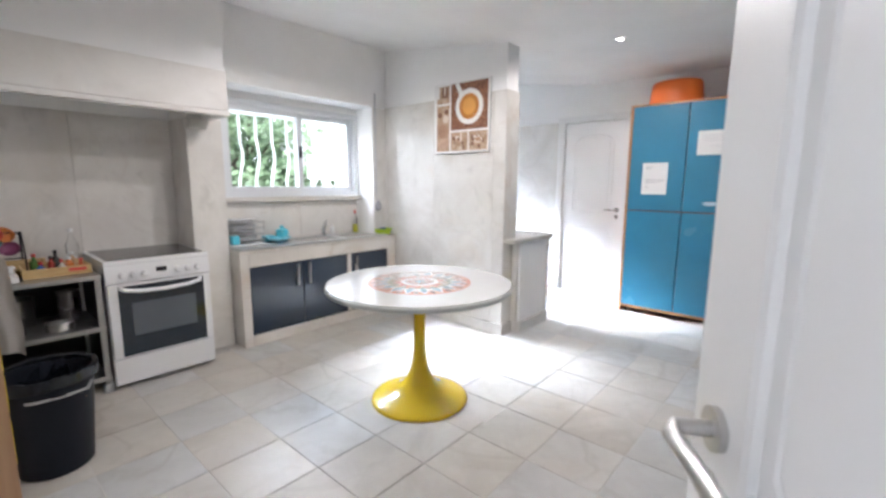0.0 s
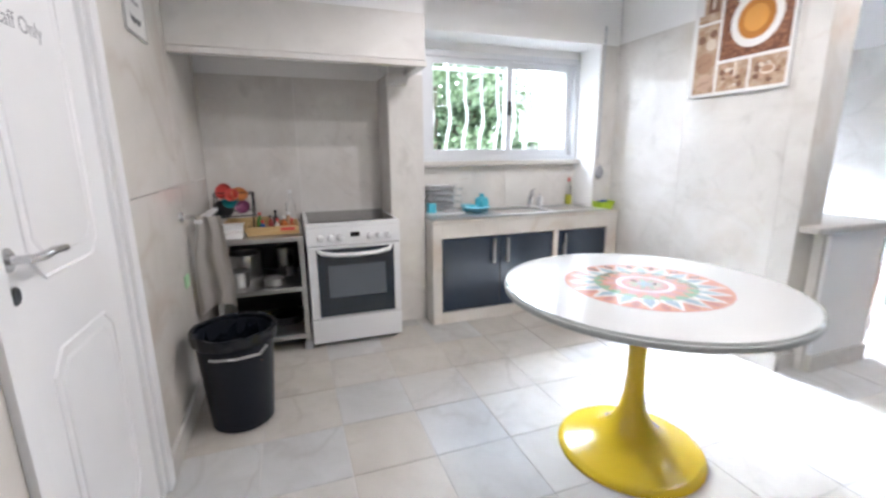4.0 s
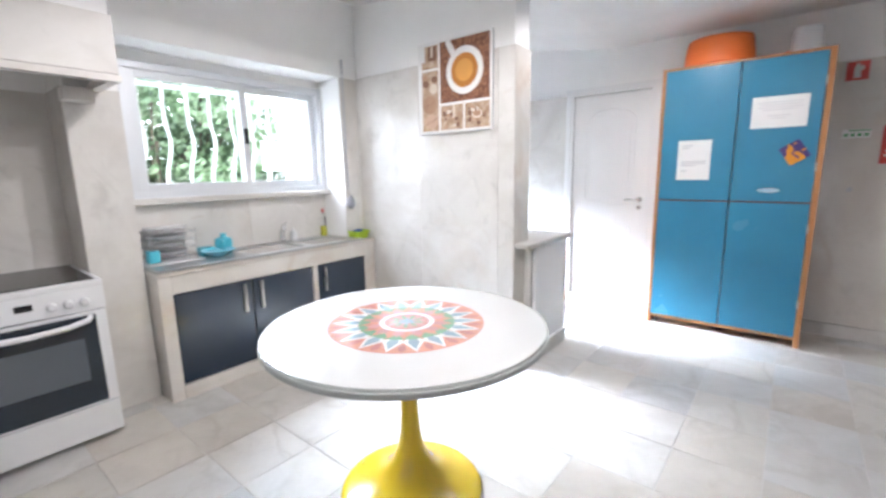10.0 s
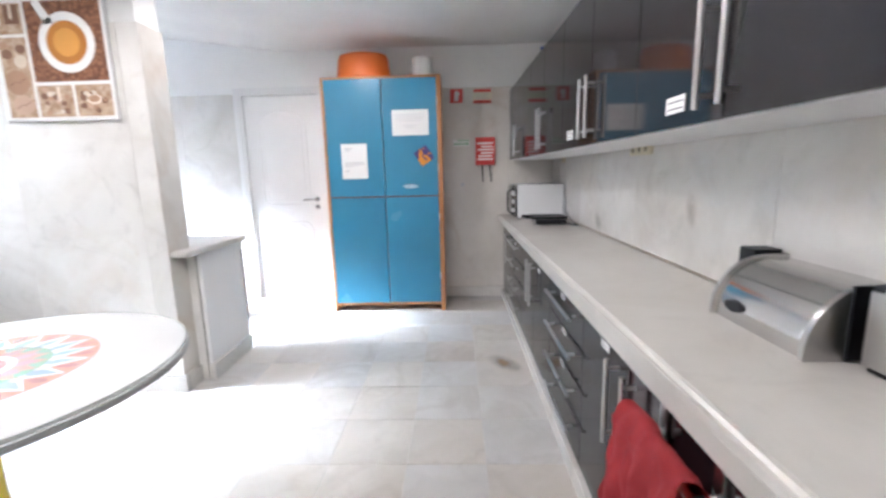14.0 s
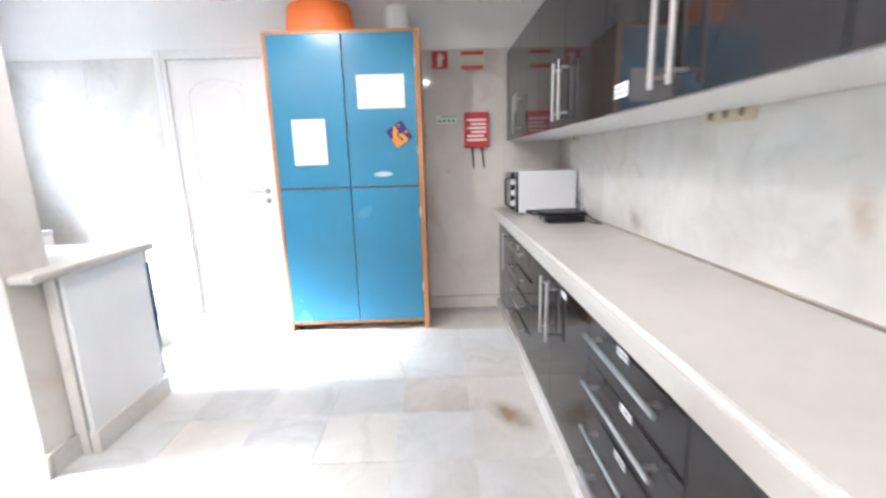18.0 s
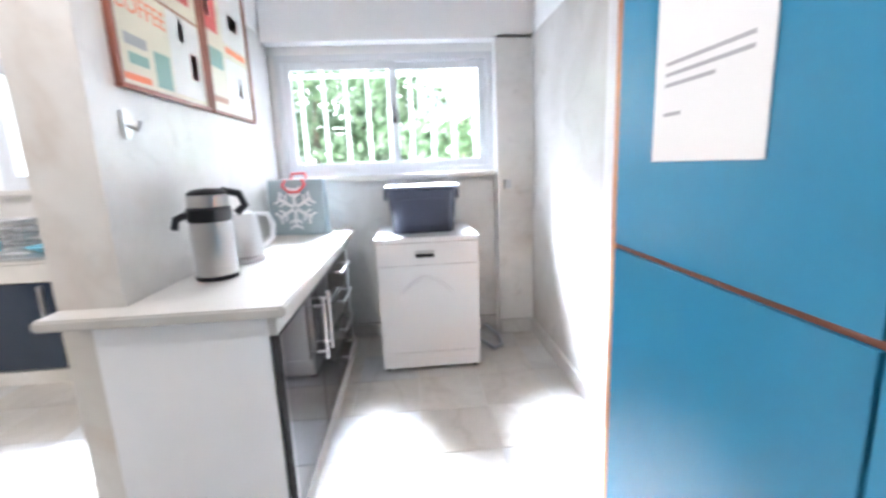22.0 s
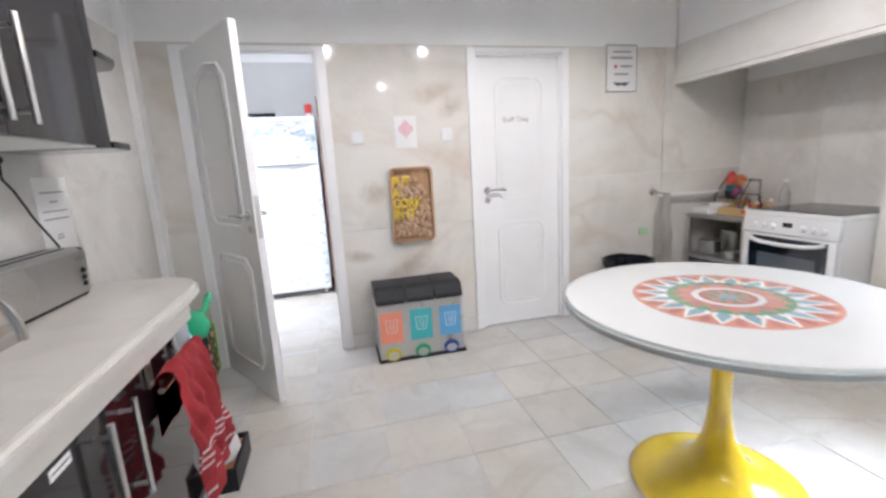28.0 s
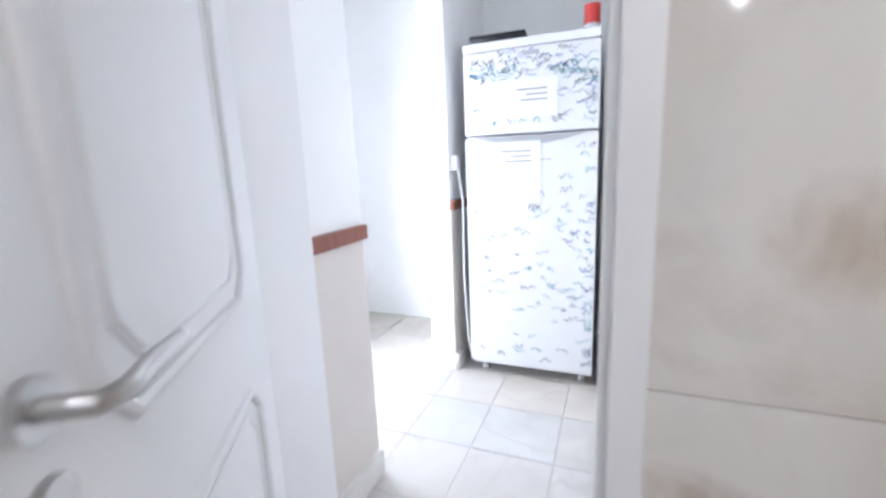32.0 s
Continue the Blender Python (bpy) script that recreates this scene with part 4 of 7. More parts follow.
rings = [[bm.verts.new((cx + (p[0] - cx) * s, cy + (p[1] - cy) * s, 0.786 + h)) for p in o] for s, h in ((0.8, 0.0), (0.97, 0.060), (1.0, 0.064), (0.95, 0.061), (0.78, 0.006))]
for r0, r1 in zip(rings, rings[1:]):
    for i in range(len(o)):
        bm.faces.new((r0[i], r0[(i + 1) % len(o)], r1[(i + 1) % len(o)], r1[i]))
bm.faces.new(rings[-1]), bm.faces.new(rings[0][::-1])
part("tray", bm, LIME, tr)
sp = bmesh.new()
box(sp, -0.045, -0.035, 0, 0.045, 0.035, 0.03, 0.006)
for i, (x, y, z, rz) in enumerate(((-3.42, 3.10, 0.80, 20), (-3.37, 3.12, 0.822, -15))):
    s = solid("sponge", sp.copy(), (SKYBLUE, paint("dark_blue_sponge", (0.05, 0.12, 0.30), 0.9))[i], "blue kitchen sponge lying in the lime tray", "sponge", pose(x, y, z, 8, 0, rz), "sponges")
cleaner = thing("hanging_brush", "small grey scrubbing brush hanging on the niche edge", "brush", (-3.385, 3.06, 1.0))
stick(cleaner, "hook", CHROME, [(-3.378, 3.06, 1.16), (-3.36, 3.06, 1.165), (-3.352, 3.06, 1.15)], 0.004, 6)
turned(cleaner, "head", paint("grey_bristle", (0.30, 0.30, 0.32), 0.8), [(0.012, 0.0), (0.03, 0.02), (0.034, 0.05), (0.022, 0.09), (0.006, 0.11)], (-3.352, 3.06, 1.035), 16)
conduit = thing("wall_conduit", "thin grey pipe running down the window niche edge", "pipe", (-3.37, 3.045, 2.0))
stick(conduit, "pipe", ALU, [(-3.368, 3.05, 2.20), (-3.368, 3.05, 2.06), (-3.368, 3.05, 1.20)], 0.007, 8)

# ---- the steel shelf unit beside the cooker ----
shelf = thing("shelf_unit", "low grey steel shelf unit crowded with pans and condiments", "shelf unit", (-3.42, 0.43, 0))
UX, UY0, UY1 = -3.16, 0.17, 0.688
for x in (-3.70, UX - 0.03):
    for y in (UY0, UY1 - 0.03):
        slab(shelf, "post", TERRA, x, y, 0.02, x + 0.03, y + 0.03, 0.742, 0.002)
        if x > -3.5:
            turned(shelf, "foot", ALU, [(0.032, 0.0), (0.030, 0.055)], (x + 0.015, y + 0.015, 0.0), 14)
for z in (0.08, 0.40, 0.725):
    slab(shelf, "shelf", TERRA, -3.715, UY0 - 0.004, z, UX + 0.006, UY1 + 0.004, z + 0.028, 0.003)
slab(shelf, "side_panel", BLACK_PLASTIC, -3.70, UY1 - 0.012, 0.11, UX - 0.032, UY1 - 0.004, 0.72)
slab(shelf, "back_panel", BLACK_PLASTIC, -3.705, UY0, 0.11, -3.700, UY1, 0.72)


def pan(name, label, x, y, z, r, h, mat, handle=None):
    p = thing(name, label, "pan", (x, y, z), "pans on the shelf")
    turned(p, "pot", mat, [(r * 0.9, 0.0), (r, 0.008), (r, h), (r * 1.04, h + 0.004), (r * 0.97, h), (r * 0.96, 0.012), (0.01, 0.010)], (x, y, z), 28)
    if handle:
        stick(p, "handle", BLACK_PLASTIC, [(x + r, y, z + h * 0.8), (x + r + 0.05, y + handle * 0.4, z + h * 0.9), (x + r + 0.12, y + handle, z + h)], 0.010, 8)
    return p


pan("saucepan", "steel saucepan on the middle shelf", -3.30, 0.27, 0.428, 0.075, 0.10, STEEL)
pan("stock_pot", "tall steel pot at the back of the shelf", -3.52, 0.30, 0.428, 0.11, 0.17, STEEL)
pan("steel_bowl", "small shallow steel bowl on the middle shelf", -3.27, 0.49, 0.428, 0.065, 0.045, STEEL)
pan("steel_jug", "steel jug at the back of the middle shelf", -3.50, 0.57, 0.428, 0.06, 0.19, STEEL)
pan("frying_pan", "black frying pan with a long handle on the lowest shelf", -3.34, 0.36, 0.108, 0.12, 0.04, BLACK_PLASTIC, 0.06)
pan("frying_pan", "black frying pan stacked on the lowest shelf", -3.45, 0.55, 0.108, 0.11, 0.05, BLACK_PLASTIC)
WICKER = wood("bamboo_tray", (0.46, 0.30, 0.12), (0.62, 0.45, 0.22), 0.6, 1, 30)
crate = thing("condiment_crate", "shallow bamboo crate full of small condiment bottles", "crate", (-3.40, 0.47, 0.753))
for r in ((-3.53, 0.36, 0.755, -3.52, 0.67, 0.815), (-3.27, 0.36, 0.755, -3.26, 0.67, 0.81), (-3.52, 0.36, 0.755, -3.27, 0.37, 0.81), (-3.52, 0.66, 0.755, -3.27, 0.67, 0.81), (-3.52, 0.37, 0.755, -3.27, 0.66, 0.762)):
    slab(crate, "board", WICKER, *r, bevel=0.002)
slab(crate, "label_strip", RED_PAINT, -3.2595, 0.56, 0.78, -3.2585, 0.645, 0.80)
box2 = thing("cutlery_box", "light wooden cutlery box on the shelf unit", "box", (-3.55, 0.30, 0.753))
for r in ((-3.62, 0.22, 0.755, -3.61, 0.50, 0.83), (-3.42, 0.22, 0.755, -3.41, 0.36, 0.83), (-3.61, 0.22, 0.755, -3.42, 0.23, 0.83), (-3.61, 0.48, 0.755, -3.54, 0.49, 0.83)):
    slab(box2, "board", WICKER, *r, bevel=0.002)
BOTTLES = [(-3.45, 0.43, 0.022, 0.10, (0.10, 0.22, 0.06), "green"), (-3.40, 0.50, 0.018, 0.085, (0.30, 0.03, 0.02), "dark red"), (-3.46, 0.53, 0.020, 0.11, (0.03, 0.03, 0.03), "black"),
           (-3.36, 0.45, 0.020, 0.06, (0.05, 0.14, 0.40), "blue"), (-3.38, 0.58, 0.026, 0.075, (0.60, 0.18, 0.05), "orange"), (-3.47, 0.61, 0.024, 0.09, (0.55, 0.35, 0.20), "amber"),
           (-3.33, 0.54, 0.016, 0.07, (0.62, 0.60, 0.55), "white"), (-3.33, 0.63, 0.020, 0.065, (0.50, 0.12, 0.05), "rust")]
for x, y, r, h, c, word in BOTTLES:
    bo = thing("condiment_bottle", "small %s condiment bottle standing in the crate" % word, "bottle", (x, y, 0.762), "condiments")
    turned(bo, "bottle", paint("bottle_" + word.replace(" ", "_"), c, 0.25, vary=0.1), [(r * 0.9, 0), (r, 0.004), (r, h * 0.68), (r * 0.45, h * 0.82), (r * 0.4, h)], (x, y, 0.762), 16)
    turned(bo, "cap", (RED_PAINT, BLACK_PLASTIC, WHITE_PLASTIC)[int(x * -100) % 3], [(r * 0.5, 0), (r * 0.5, 0.018), (0.002, 0.019)], (x, y, 0.762 + h), 14)
oil = thing("oil_bottle", "clear oil bottle with an amber rest of oil beside the cooker", "bottle", (-3.55, 0.62, 0.753))
turned(oil, "bottle", CLEAR, [(0.030, 0), (0.033, 0.005), (0.033, 0.15), (0.014, 0.20), (0.013, 0.235)], (-3.57, 0.63, 0.755), 20)
turned(oil, "cap", WHITE_PLASTIC, [(0.015, 0), (0.015, 0.02), (0.002, 0.021)], (-3.57, 0.63, 0.99), 14)
pack = thing("white_tray", "crumpled white packet at the front of the shelf top", "packet", (-3.26, 0.27, 0.753))
bm = bmesh.new()
box(bm, -3.32, 0.18, 0.755, -3.19, 0.34, 0.795, 0.012)
part("packet", bm, PAPER, pack)
rack = thing("wire_rack", "black wire rack crowded with colourful plastic bowls", "rack", (-3.52, 0.28, 0.753))
for y in (0.165, 0.395):
    stick(rack, "side_wire", BLACK_PLASTIC, [(-3.62, y, 0.756), (-3.62, y, 1.00), (-3.53, y, 1.01), (-3.43, y, 0.87), (-3.43, y, 0.756)], 0.005, 6)
for x, z in ((-3.62, 0.99), (-3.62, 0.88), (-3.53, 1.008), (-3.43, 0.865), (-3.43, 0.78), (-3.62, 0.76)):
    stick(rack, "cross_wire", BLACK_PLASTIC, [(x, 0.165, z), (x, 0.395, z)], 0.004, 6)
for word, c, m, r in (("red", (0.58, 0.06, 0.05), pose(-3.515, 0.225, 1.020, 35, 70, 20), 0.050), ("terracotta orange", (0.55, 0.20, 0.06), pose(-3.50, 0.320, 1.000, -30, 52, -15), 0.048), ("teal", (0.02, 0.30, 0.33), pose(-3.49, 0.262, 0.955, 15, 58, 18), 0.045),
                      ("plum purple", (0.22, 0.06, 0.14), pose(-3.46, 0.335, 0.920, -8, 55, -20), 0.045), ("bright red", (0.62, 0.09, 0.07), pose(-3.47, 0.275, 1.000, 40, 45, 35), 0.042), ("dark grey", (0.05, 0.05, 0.06), pose(-3.55, 0.21, 0.90, 12, 70, 10), 0.06)):
    bo = thing("plastic_bowl", "%s plastic bowl tipped in the wire rack" % word, "bowl", group="bowls in the rack", at=m)
    bm = bmesh.new()
    lathe(bm, [(r * 0.45, -r * 0.62)] + [(r * math.cos(radians(a)), r * 0.66 * math.sin(radians(a))) for a in range(-60, 1, 12)] + [(r * 1.06, 0.002), (r * 1.05, 0.005), (r * 0.96, 0.002)] + [(r * 0.93 * math.cos(radians(a)), r * 0.60 * math.sin(radians(a))) for a in range(-6, -61, -14)] + [(0.003, -r * 0.56)], 26)
    part("bowl", bm, paint("plastic_" + word.replace(" ", "_"), c, 0.35, vary=0.08), bo)
tub = thing("white_tub", "white lidded plastic tub on the shelf top", "tub", (-3.40, 0.26, 0.753))
slab(tub, "tub", WHITE_PLASTIC, -3.40, 0.205, 0.755, -3.33, 0.335, 0.815, 0.012)
slab(tub, "lid", WHITE_PLASTIC, -3.405, 0.20, 0.816, -3.325, 0.34, 0.826, 0.004)

# ---- bin, towel and sign on the south wall ----
bn = thing("rubbish_bin", "tall round black plastic bin lined with a black bag, half full", "bin", (-2.475, 0.335, 0))
BIN_BLACK = paint("navy_black_plastic", (0.006, 0.008, 0.014), 0.38, vary=0.15, grain=80, spec=0.3)
turned(bn, "tub", BIN_BLACK, [(0.128, 0.0), (0.136, 0.006), (0.156, 0.26), (0.168, 0.445), (0.178, 0.450), (0.179, 0.465), (0.168, 0.467), (0.161, 0.445), (0.148, 0.26), (0.14, 0.20), (0.01, 0.20)], (-2.475, 0.335, 0), 44)
LINER = paint("shiny_black_bag", (0.006, 0.008, 0.013), 0.2, vary=0.2, grain=14, relief=0.9, spec=0.45)
bm = bmesh.new()
lathe(bm, [(0.183, 0.425), (0.1865, 0.463), (0.183, 0.477), (0.166, 0.473), (0.157, 0.39), (0.142, 0.33), (0.01, 0.315)], 60, (-2.475, 0.335, 0), cap=False)
for v in bm.verts:
    a = math.atan2(v.co.y - 0.335, v.co.x + 2.475)
    k = 0.005 * noise.noise(Vector((a * 5, v.co.z * 14, 0.0)))
    v.co.x += k * math.cos(a) * (1.6 if v.co.z < 0.465 else 0.5)
    v.co.y += k * math.sin(a) * (1.6 if v.co.z < 0.465 else 0.5)
    v.co.z += 0.008 * noise.noise(Vector((a * 3, 4.0, v.co.z * 9)))
part("bin_liner", bm, LINER, bn, "shiny black bin bag")
stick(bn, "handle", STEEL, [(-2.36, 0.475, 0.405), (-2.295, 0.450, 0.398), (-2.28, 0.36, 0.394), (-2.30, 0.275, 0.390), (-2.32, 0.245, 0.388)], 0.006, 8)
trash = thing("food_packet", "brown torn food packet lying in the bin", "rubbish", (-2.47, 0.37, 0.315))
bm = bmesh.new()
box(bm, -0.06, -0.025, 0, 0.06, 0.025, 0.03, 0.008)
o = part("packet", bm, paint("kraft_packet", (0.45, 0.24, 0.12), 0.6, vary=0.2), trash)
o.matrix_parent_inverse = Matrix.Identity(4)
o.matrix_basis = pose(0.06, 0.04, 0.012, 10, -8, 60)
LINEN = paint("grey_linen", (0.58, 0.55, 0.51), 0.95, vary=0.08, grain=160, relief=0.5)


def drape(name, label, cat, m, width, length, folds, depth, mat, taper=0.6, seed=0, gather=0.35):
    """A hanging cloth in its own frame: hung from z = 0 along x, falling to -length, folds along y."""
    bm = bmesh.new()
    nu, nv = 44, 26
    grid = []
    for j in range(nv + 1):
        v = j / nv
        row = []
        w = width * (gather + (1 - gather) * (v ** taper))
        for i in range(nu + 1):
            u = i / nu - 0.5
            f = math.sin(u * folds * 2 * math.pi + 0.6 * math.sin(v * 3 + seed)) * depth * (0.5 + 0.5 * v)
            f += 0.012 * noise.noise(Vector((u * 4 + seed, v * 4, seed)))
            drop = length * v * (1 - 0.10 * (0.5 + 0.5 * math.sin(u * 5 + seed))) if v > 0.3 else length * v
            row.append(bm.verts.new((w * u + 0.012 * noise.noise(Vector((v * 3, seed, u))), -abs(depth) - f, -drop)))
        grid.append(row)
    for j in range(nv):
        for i in range(nu):
            bm.faces.new((grid[j][i], grid[j][i + 1], grid[j + 1][i + 1], grid[j + 1][i]))
    bmesh.ops.solidify(bm, geom=bm.faces[:], thickness=0.004)
    return solid(name, bm, mat, label, cat, m)


rail = thing("towel_rail", "chrome towel rail fixed to the marble wall beside the shelf unit", "towel rail", (-2.95, 0.10, 0.93))
turned(rail, "rosette", CHROME, [(0.028, 0), (0.026, 0.01), (0.012, 0.014), (0.011, 0.06)], (-2.86, 0.10, 0.945), 20, "y")
slab(rail, "bar", WHITE_PAINT, -3.45, 0.155, 0.905, -2.87, 0.19, 0.925, 0.006)
drape("kitchen_towel", "long grey linen towel hanging from the wall rail", "towel", pose(-2.905, 0.215, 0.940, 0, 0, 90), 0.19, 0.53, 2.0, 0.018, LINEN, 0.8, 1.0, 0.62)
FRAME_TIN = paint("white_tin_sign", (0.72, 0.72, 0.70), 0.45, vary=0.05)
rule = thing("tin_sign", "white tin sign with grey writing, red heart and black moustache", "sign", (-2.55, 0.10, 1.72))
slab(rule, "plate", FRAME_TIN, -2.688, 0.101, 1.716, -2.418, 0.108, 2.058, 0.006)
bars(rule, INK, "y", 0.1082, 0.0006, [(-2.685, -2.421, 1.720, 1.725), (-2.685, -2.421, 2.050, 2.055), (-2.685, -2.680, 1.725, 2.05), (-2.426, -2.421, 1.725, 2.05)], "border")
bars(rule, paint("grey_print", (0.30, 0.30, 0.31), 0.6), "y", 0.1082, 0.0006, [(-2.63, -2.48, 2.00, 2.012), (-2.645, -2.46, 1.955, 1.972), (-2.64, -2.54, 1.895, 1.912), (-2.61, -2.49, 1.84, 1.855)])
turned(rule, "heart", RED_PAINT, [(0.014, 0), (0.013, 0.001)], (-2.50, 0.1083, 1.903), 12, "y")
bm = bmesh.new()
for s in (-1, 1):
    prism(bm, [(-2.553 + s * a, 1.775 + b) for a, b in ((0.0, 0.008), (0.02, 0.016), (0.045, 0.010), (0.066, 0.020), (0.060, 0.0), (0.035, -0.012), (0.012, -0.010), (0.0, -0.002))][::s], 0.1082, 0.1090, "y")
part("moustache", bm, INK, rule)
spon = thing("green_sponge_holder", "small pale green cloth hanging on the wall under the rail", "cloth", (-2.80, 0.10, 0.62))
slab(spon, "cloth", paint("pale_green", (0.40, 0.62, 0.38), 0.8), -2.83, 0.101, 0.60, -2.75, 0.109, 0.66, 0.003)

# cork tray, notices and switches
tray = thing("cork_tray", "shallow wooden wall tray full of wine corks with yellow lettering", "cork tray", (-0.885, 0.10, 0.74))
CORKWOOD = wood("worn_tray_wood", (0.36, 0.20, 0.10), (0.52, 0.33, 0.18), 0.5, 2, 12)
bm = bmesh.new()
o, i2 = rounded(-1.033, 0.738, -0.738, 1.250, 0.035), rounded(-1.017, 0.754, -0.754, 1.234, 0.025)
a0, a1 = [bm.verts.new((p[0], 0.101, p[1])) for p in o], [bm.verts.new((p[0], 0.150, p[1])) for p in o]
b1, b0 = [bm.verts.new((p[0], 0.150, p[1])) for p in i2], [bm.verts.new((p[0], 0.108, p[1])) for p in i2]
for r0, r1 in ((a0, a1), (a1, b1), (b1, b0)):
    for k in range(len(o)):
        bm.faces.new((r0[k], r0[(k + 1) % len(o)], r1[(k + 1) % len(o)], r1[k]))
bm.faces.new(b0), bm.faces.new(a0[::-1])
part("tray", bm, CORKWOOD, tray)
cork = bmesh.new()
lathe(cork, [(0.0105, -0.021), (0.0115, -0.019), (0.0115, 0.019), (0.0105, 0.021)], 8)
cork_me = finish("cork", cork, marble("wine_cork", (0.68, 0.53, 0.40), (0.55, 0.38, 0.26), (0.34, 0.12, 0.12), (0.44, 0.27, 0.18), 0.8, 9, 0.5, 0.5, [(0.0, (1, 1, 1)), (0.6, (0.95, 0.88, 0.80)), (1.0, (0.75, 0.55, 0.48))]))
rnd = random.Random(4)
for k in range(300):
    u, z = rnd.uniform(-1.005, -0.766), rnd.uniform(0.765, 1.235)
    if z > 1.19 - 0.16 * max(0.0, abs((u + 0.87) / 0.14) - 0.2):
        continue
    c = new("cork", cork_me)
    c.parent = tray
    c.matrix_parent_inverse = tray.matrix_basis.inverted()
    c.matrix_basis = pose(u, 0.119 + rnd.uniform(-0.004, 0.008), z, rnd.uniform(75, 105), rnd.uniform(0, 180), rnd.uniform(-25, 25))
YELLOW_PRINT = paint("yellow_lettering", (0.78, 0.58, 0.02), 0.5, vary=0.04, relief=0.0)
letters("lettering", "PUT\nA\nCORK\nIN IT", 0.094, YELLOW_PRINT, tray, Matrix.Translation((-0.748, 0.1505, 1.125)) @ pose(0, 0, 0, 90, 0, 180) @ Matrix.Diagonal((0.74, 0.95, 1, 1)), 0.0008, 0.82, 0.002)
n = thing("small_notice", "small white notice with a pink diamond on the marble wall", "notice", (-0.878, 0.10, 1.38))
slab(n, "sheet", PAPER, -0.953, 0.101, 1.380, -0.803, 0.1022, 1.590)
PINK = paint("faded_pink", (0.62, 0.28, 0.36), 0.7)
bm = bmesh.new()
for k in range(8):
    z = -0.056 + k * 0.016
    w = 0.058 - abs(z) * 0.95
    if w > 0.004:
        box(bm, -0.878 - w, 0.1022, 1.50 + z, -0.878 + w, 0.1026, 1.50 + z + 0.0105)
part("diamond", bm, PINK, n)
for x, z in ((-0.551, 1.459), (-1.163, 1.461)):
    sw = thing("light_switch", "square white plastic light switch on the marble wall", "switch", (x, 0.10, z), "light switches")
    slab(sw, "plate", WHITE_PLASTIC, x - 0.040, 0.101, z - 0.042, x + 0.040, 0.109, z + 0.042, 0.003)
    slab(sw, "rocker", WHITE_PLASTIC, x - 0.027, 0.109, z - 0.028, x - 0.001, 0.1125, z + 0.028, 0.002)
    slab(sw, "rocker", WHITE_PLASTIC, x + 0.001, 0.109, z - 0.028, x + 0.027, 0.1125, z + 0.028, 0.002)
# three-part recycling bin
rb = thing("recycling_bin", "brushed steel recycling bin with three black lids and coloured pedals", "recycling bin", (-0.836, 0.27, 0))
slab(rb, "body", STEEL, -1.122, 0.155, 0.02, -0.550, 0.437, 0.388, 0.008)
slab(rb, "base", BLACK_PLASTIC, -1.130, 0.150, 0.0, -0.542, 0.447, 0.022, 0.005)
for k in range(3):
    x0 = -1.125 + k * 0.193
    bm = bmesh.new()
    prism(bm, [(0.152, 0.390), (0.445, 0.390), (0.442, 0.415), (0.408, 0.482), (0.372, 0.494), (0.17, 0.496), (0.152, 0.475)], x0 + 0.001, x0 + 0.190, "x")
    bmesh.ops.bevel(bm, geom=bm.edges[:], offset=0.006, segments=2, affect="EDGES")
    part("lid", bm, BLACK_PLASTIC, rb, "black plastic lid")
for k, (c, pc) in enumerate((((0.72, 0.25, 0.16), (0.60, 0.52, 0.03)), ((0.06, 0.42, 0.45), (0.02, 0.30, 0.13)), ((0.12, 0.36, 0.62), (0.02, 0.07, 0.30)))):
    x1 = -0.563 - k * 0.1965
    lab = slab(rb, "label", paint("bin_label", c, 0.5, vary=0.12), x1 - 0.147, 0.4375, 0.130, x1, 0.4388, 0.337, label="coloured picture label")
    bm = bmesh.new()
    tube(bm, [(x1 - 0.045, 0.4392, 0.20), (x1 - 0.105, 0.4392, 0.20), (x1 - 0.115, 0.4392, 0.285), (x1 - 0.035, 0.4392, 0.285)], 0.003, 6, True)
    tube(bm, [(x1 - 0.065, 0.4392, 0.27), (x1 - 0.068, 0.4392, 0.215)], 0.002, 6)
    tube(bm, [(x1 - 0.088, 0.4392, 0.27), (x1 - 0.085, 0.4392, 0.215)], 0.002, 6)
    part("pictogram", bm, PAPER, lab)
    turned(rb, "pedal", paint("pedal", pc, 0.4), [(0.052, 0.0), (0.050, 0.012), (0.044, 0.012)], (x1 - 0.074, 0.438, 0.052), 24, "y", 0.85)
    turned(rb, "pedal_plate", STEEL, [(0.038, 0.0), (0.036, 0.014)], (x1 - 0.074, 0.438, 0.045), 20, "y", 0.75)

# ---- the low counter behind the partition ----
lc = thing("low_counter", "low white counter with a thick cream marble top beside the pier", "counter", (-2.6, 3.64, 0))
LX, LY = -1.815, 3.872
slab(lc, "end_panel", WHITE_PAINT, LX - 0.02, 3.352, 0.105, LX, LY - 0.028, 0.815, 0.003)
slab(lc, "carcass", WHITE_PAINT, -3.44, 3.402, 0.10, LX - 0.022, LY - 0.030, 0.815)
slab(lc, "plinth", MARBLE_WALL, -3.44, 3.42, 0.0, LX - 0.002, LY - 0.012, 0.100, 0.003)
slab(lc, "plinth", MARBLE_WALL, LX - 0.028, 3.352, 0.0, LX + 0.012, LY - 0.010, 0.1035, 0.003)
slab(lc, "side_stone", MARBLE_WALL, -1.897, 3.345, 0.0, LX - 0.030, 3.40, 0.815, 0.003)
bm = bmesh.new()
prism(bm, [(-1.897, 3.208), (-1.793, 3.208), (-1.790, 3.215), (-1.790, 3.898), (-1.797, 3.905), (-3.45, 3.905), (-3.45, 3.402), (-1.897, 3.402)], 0.817, 0.851)
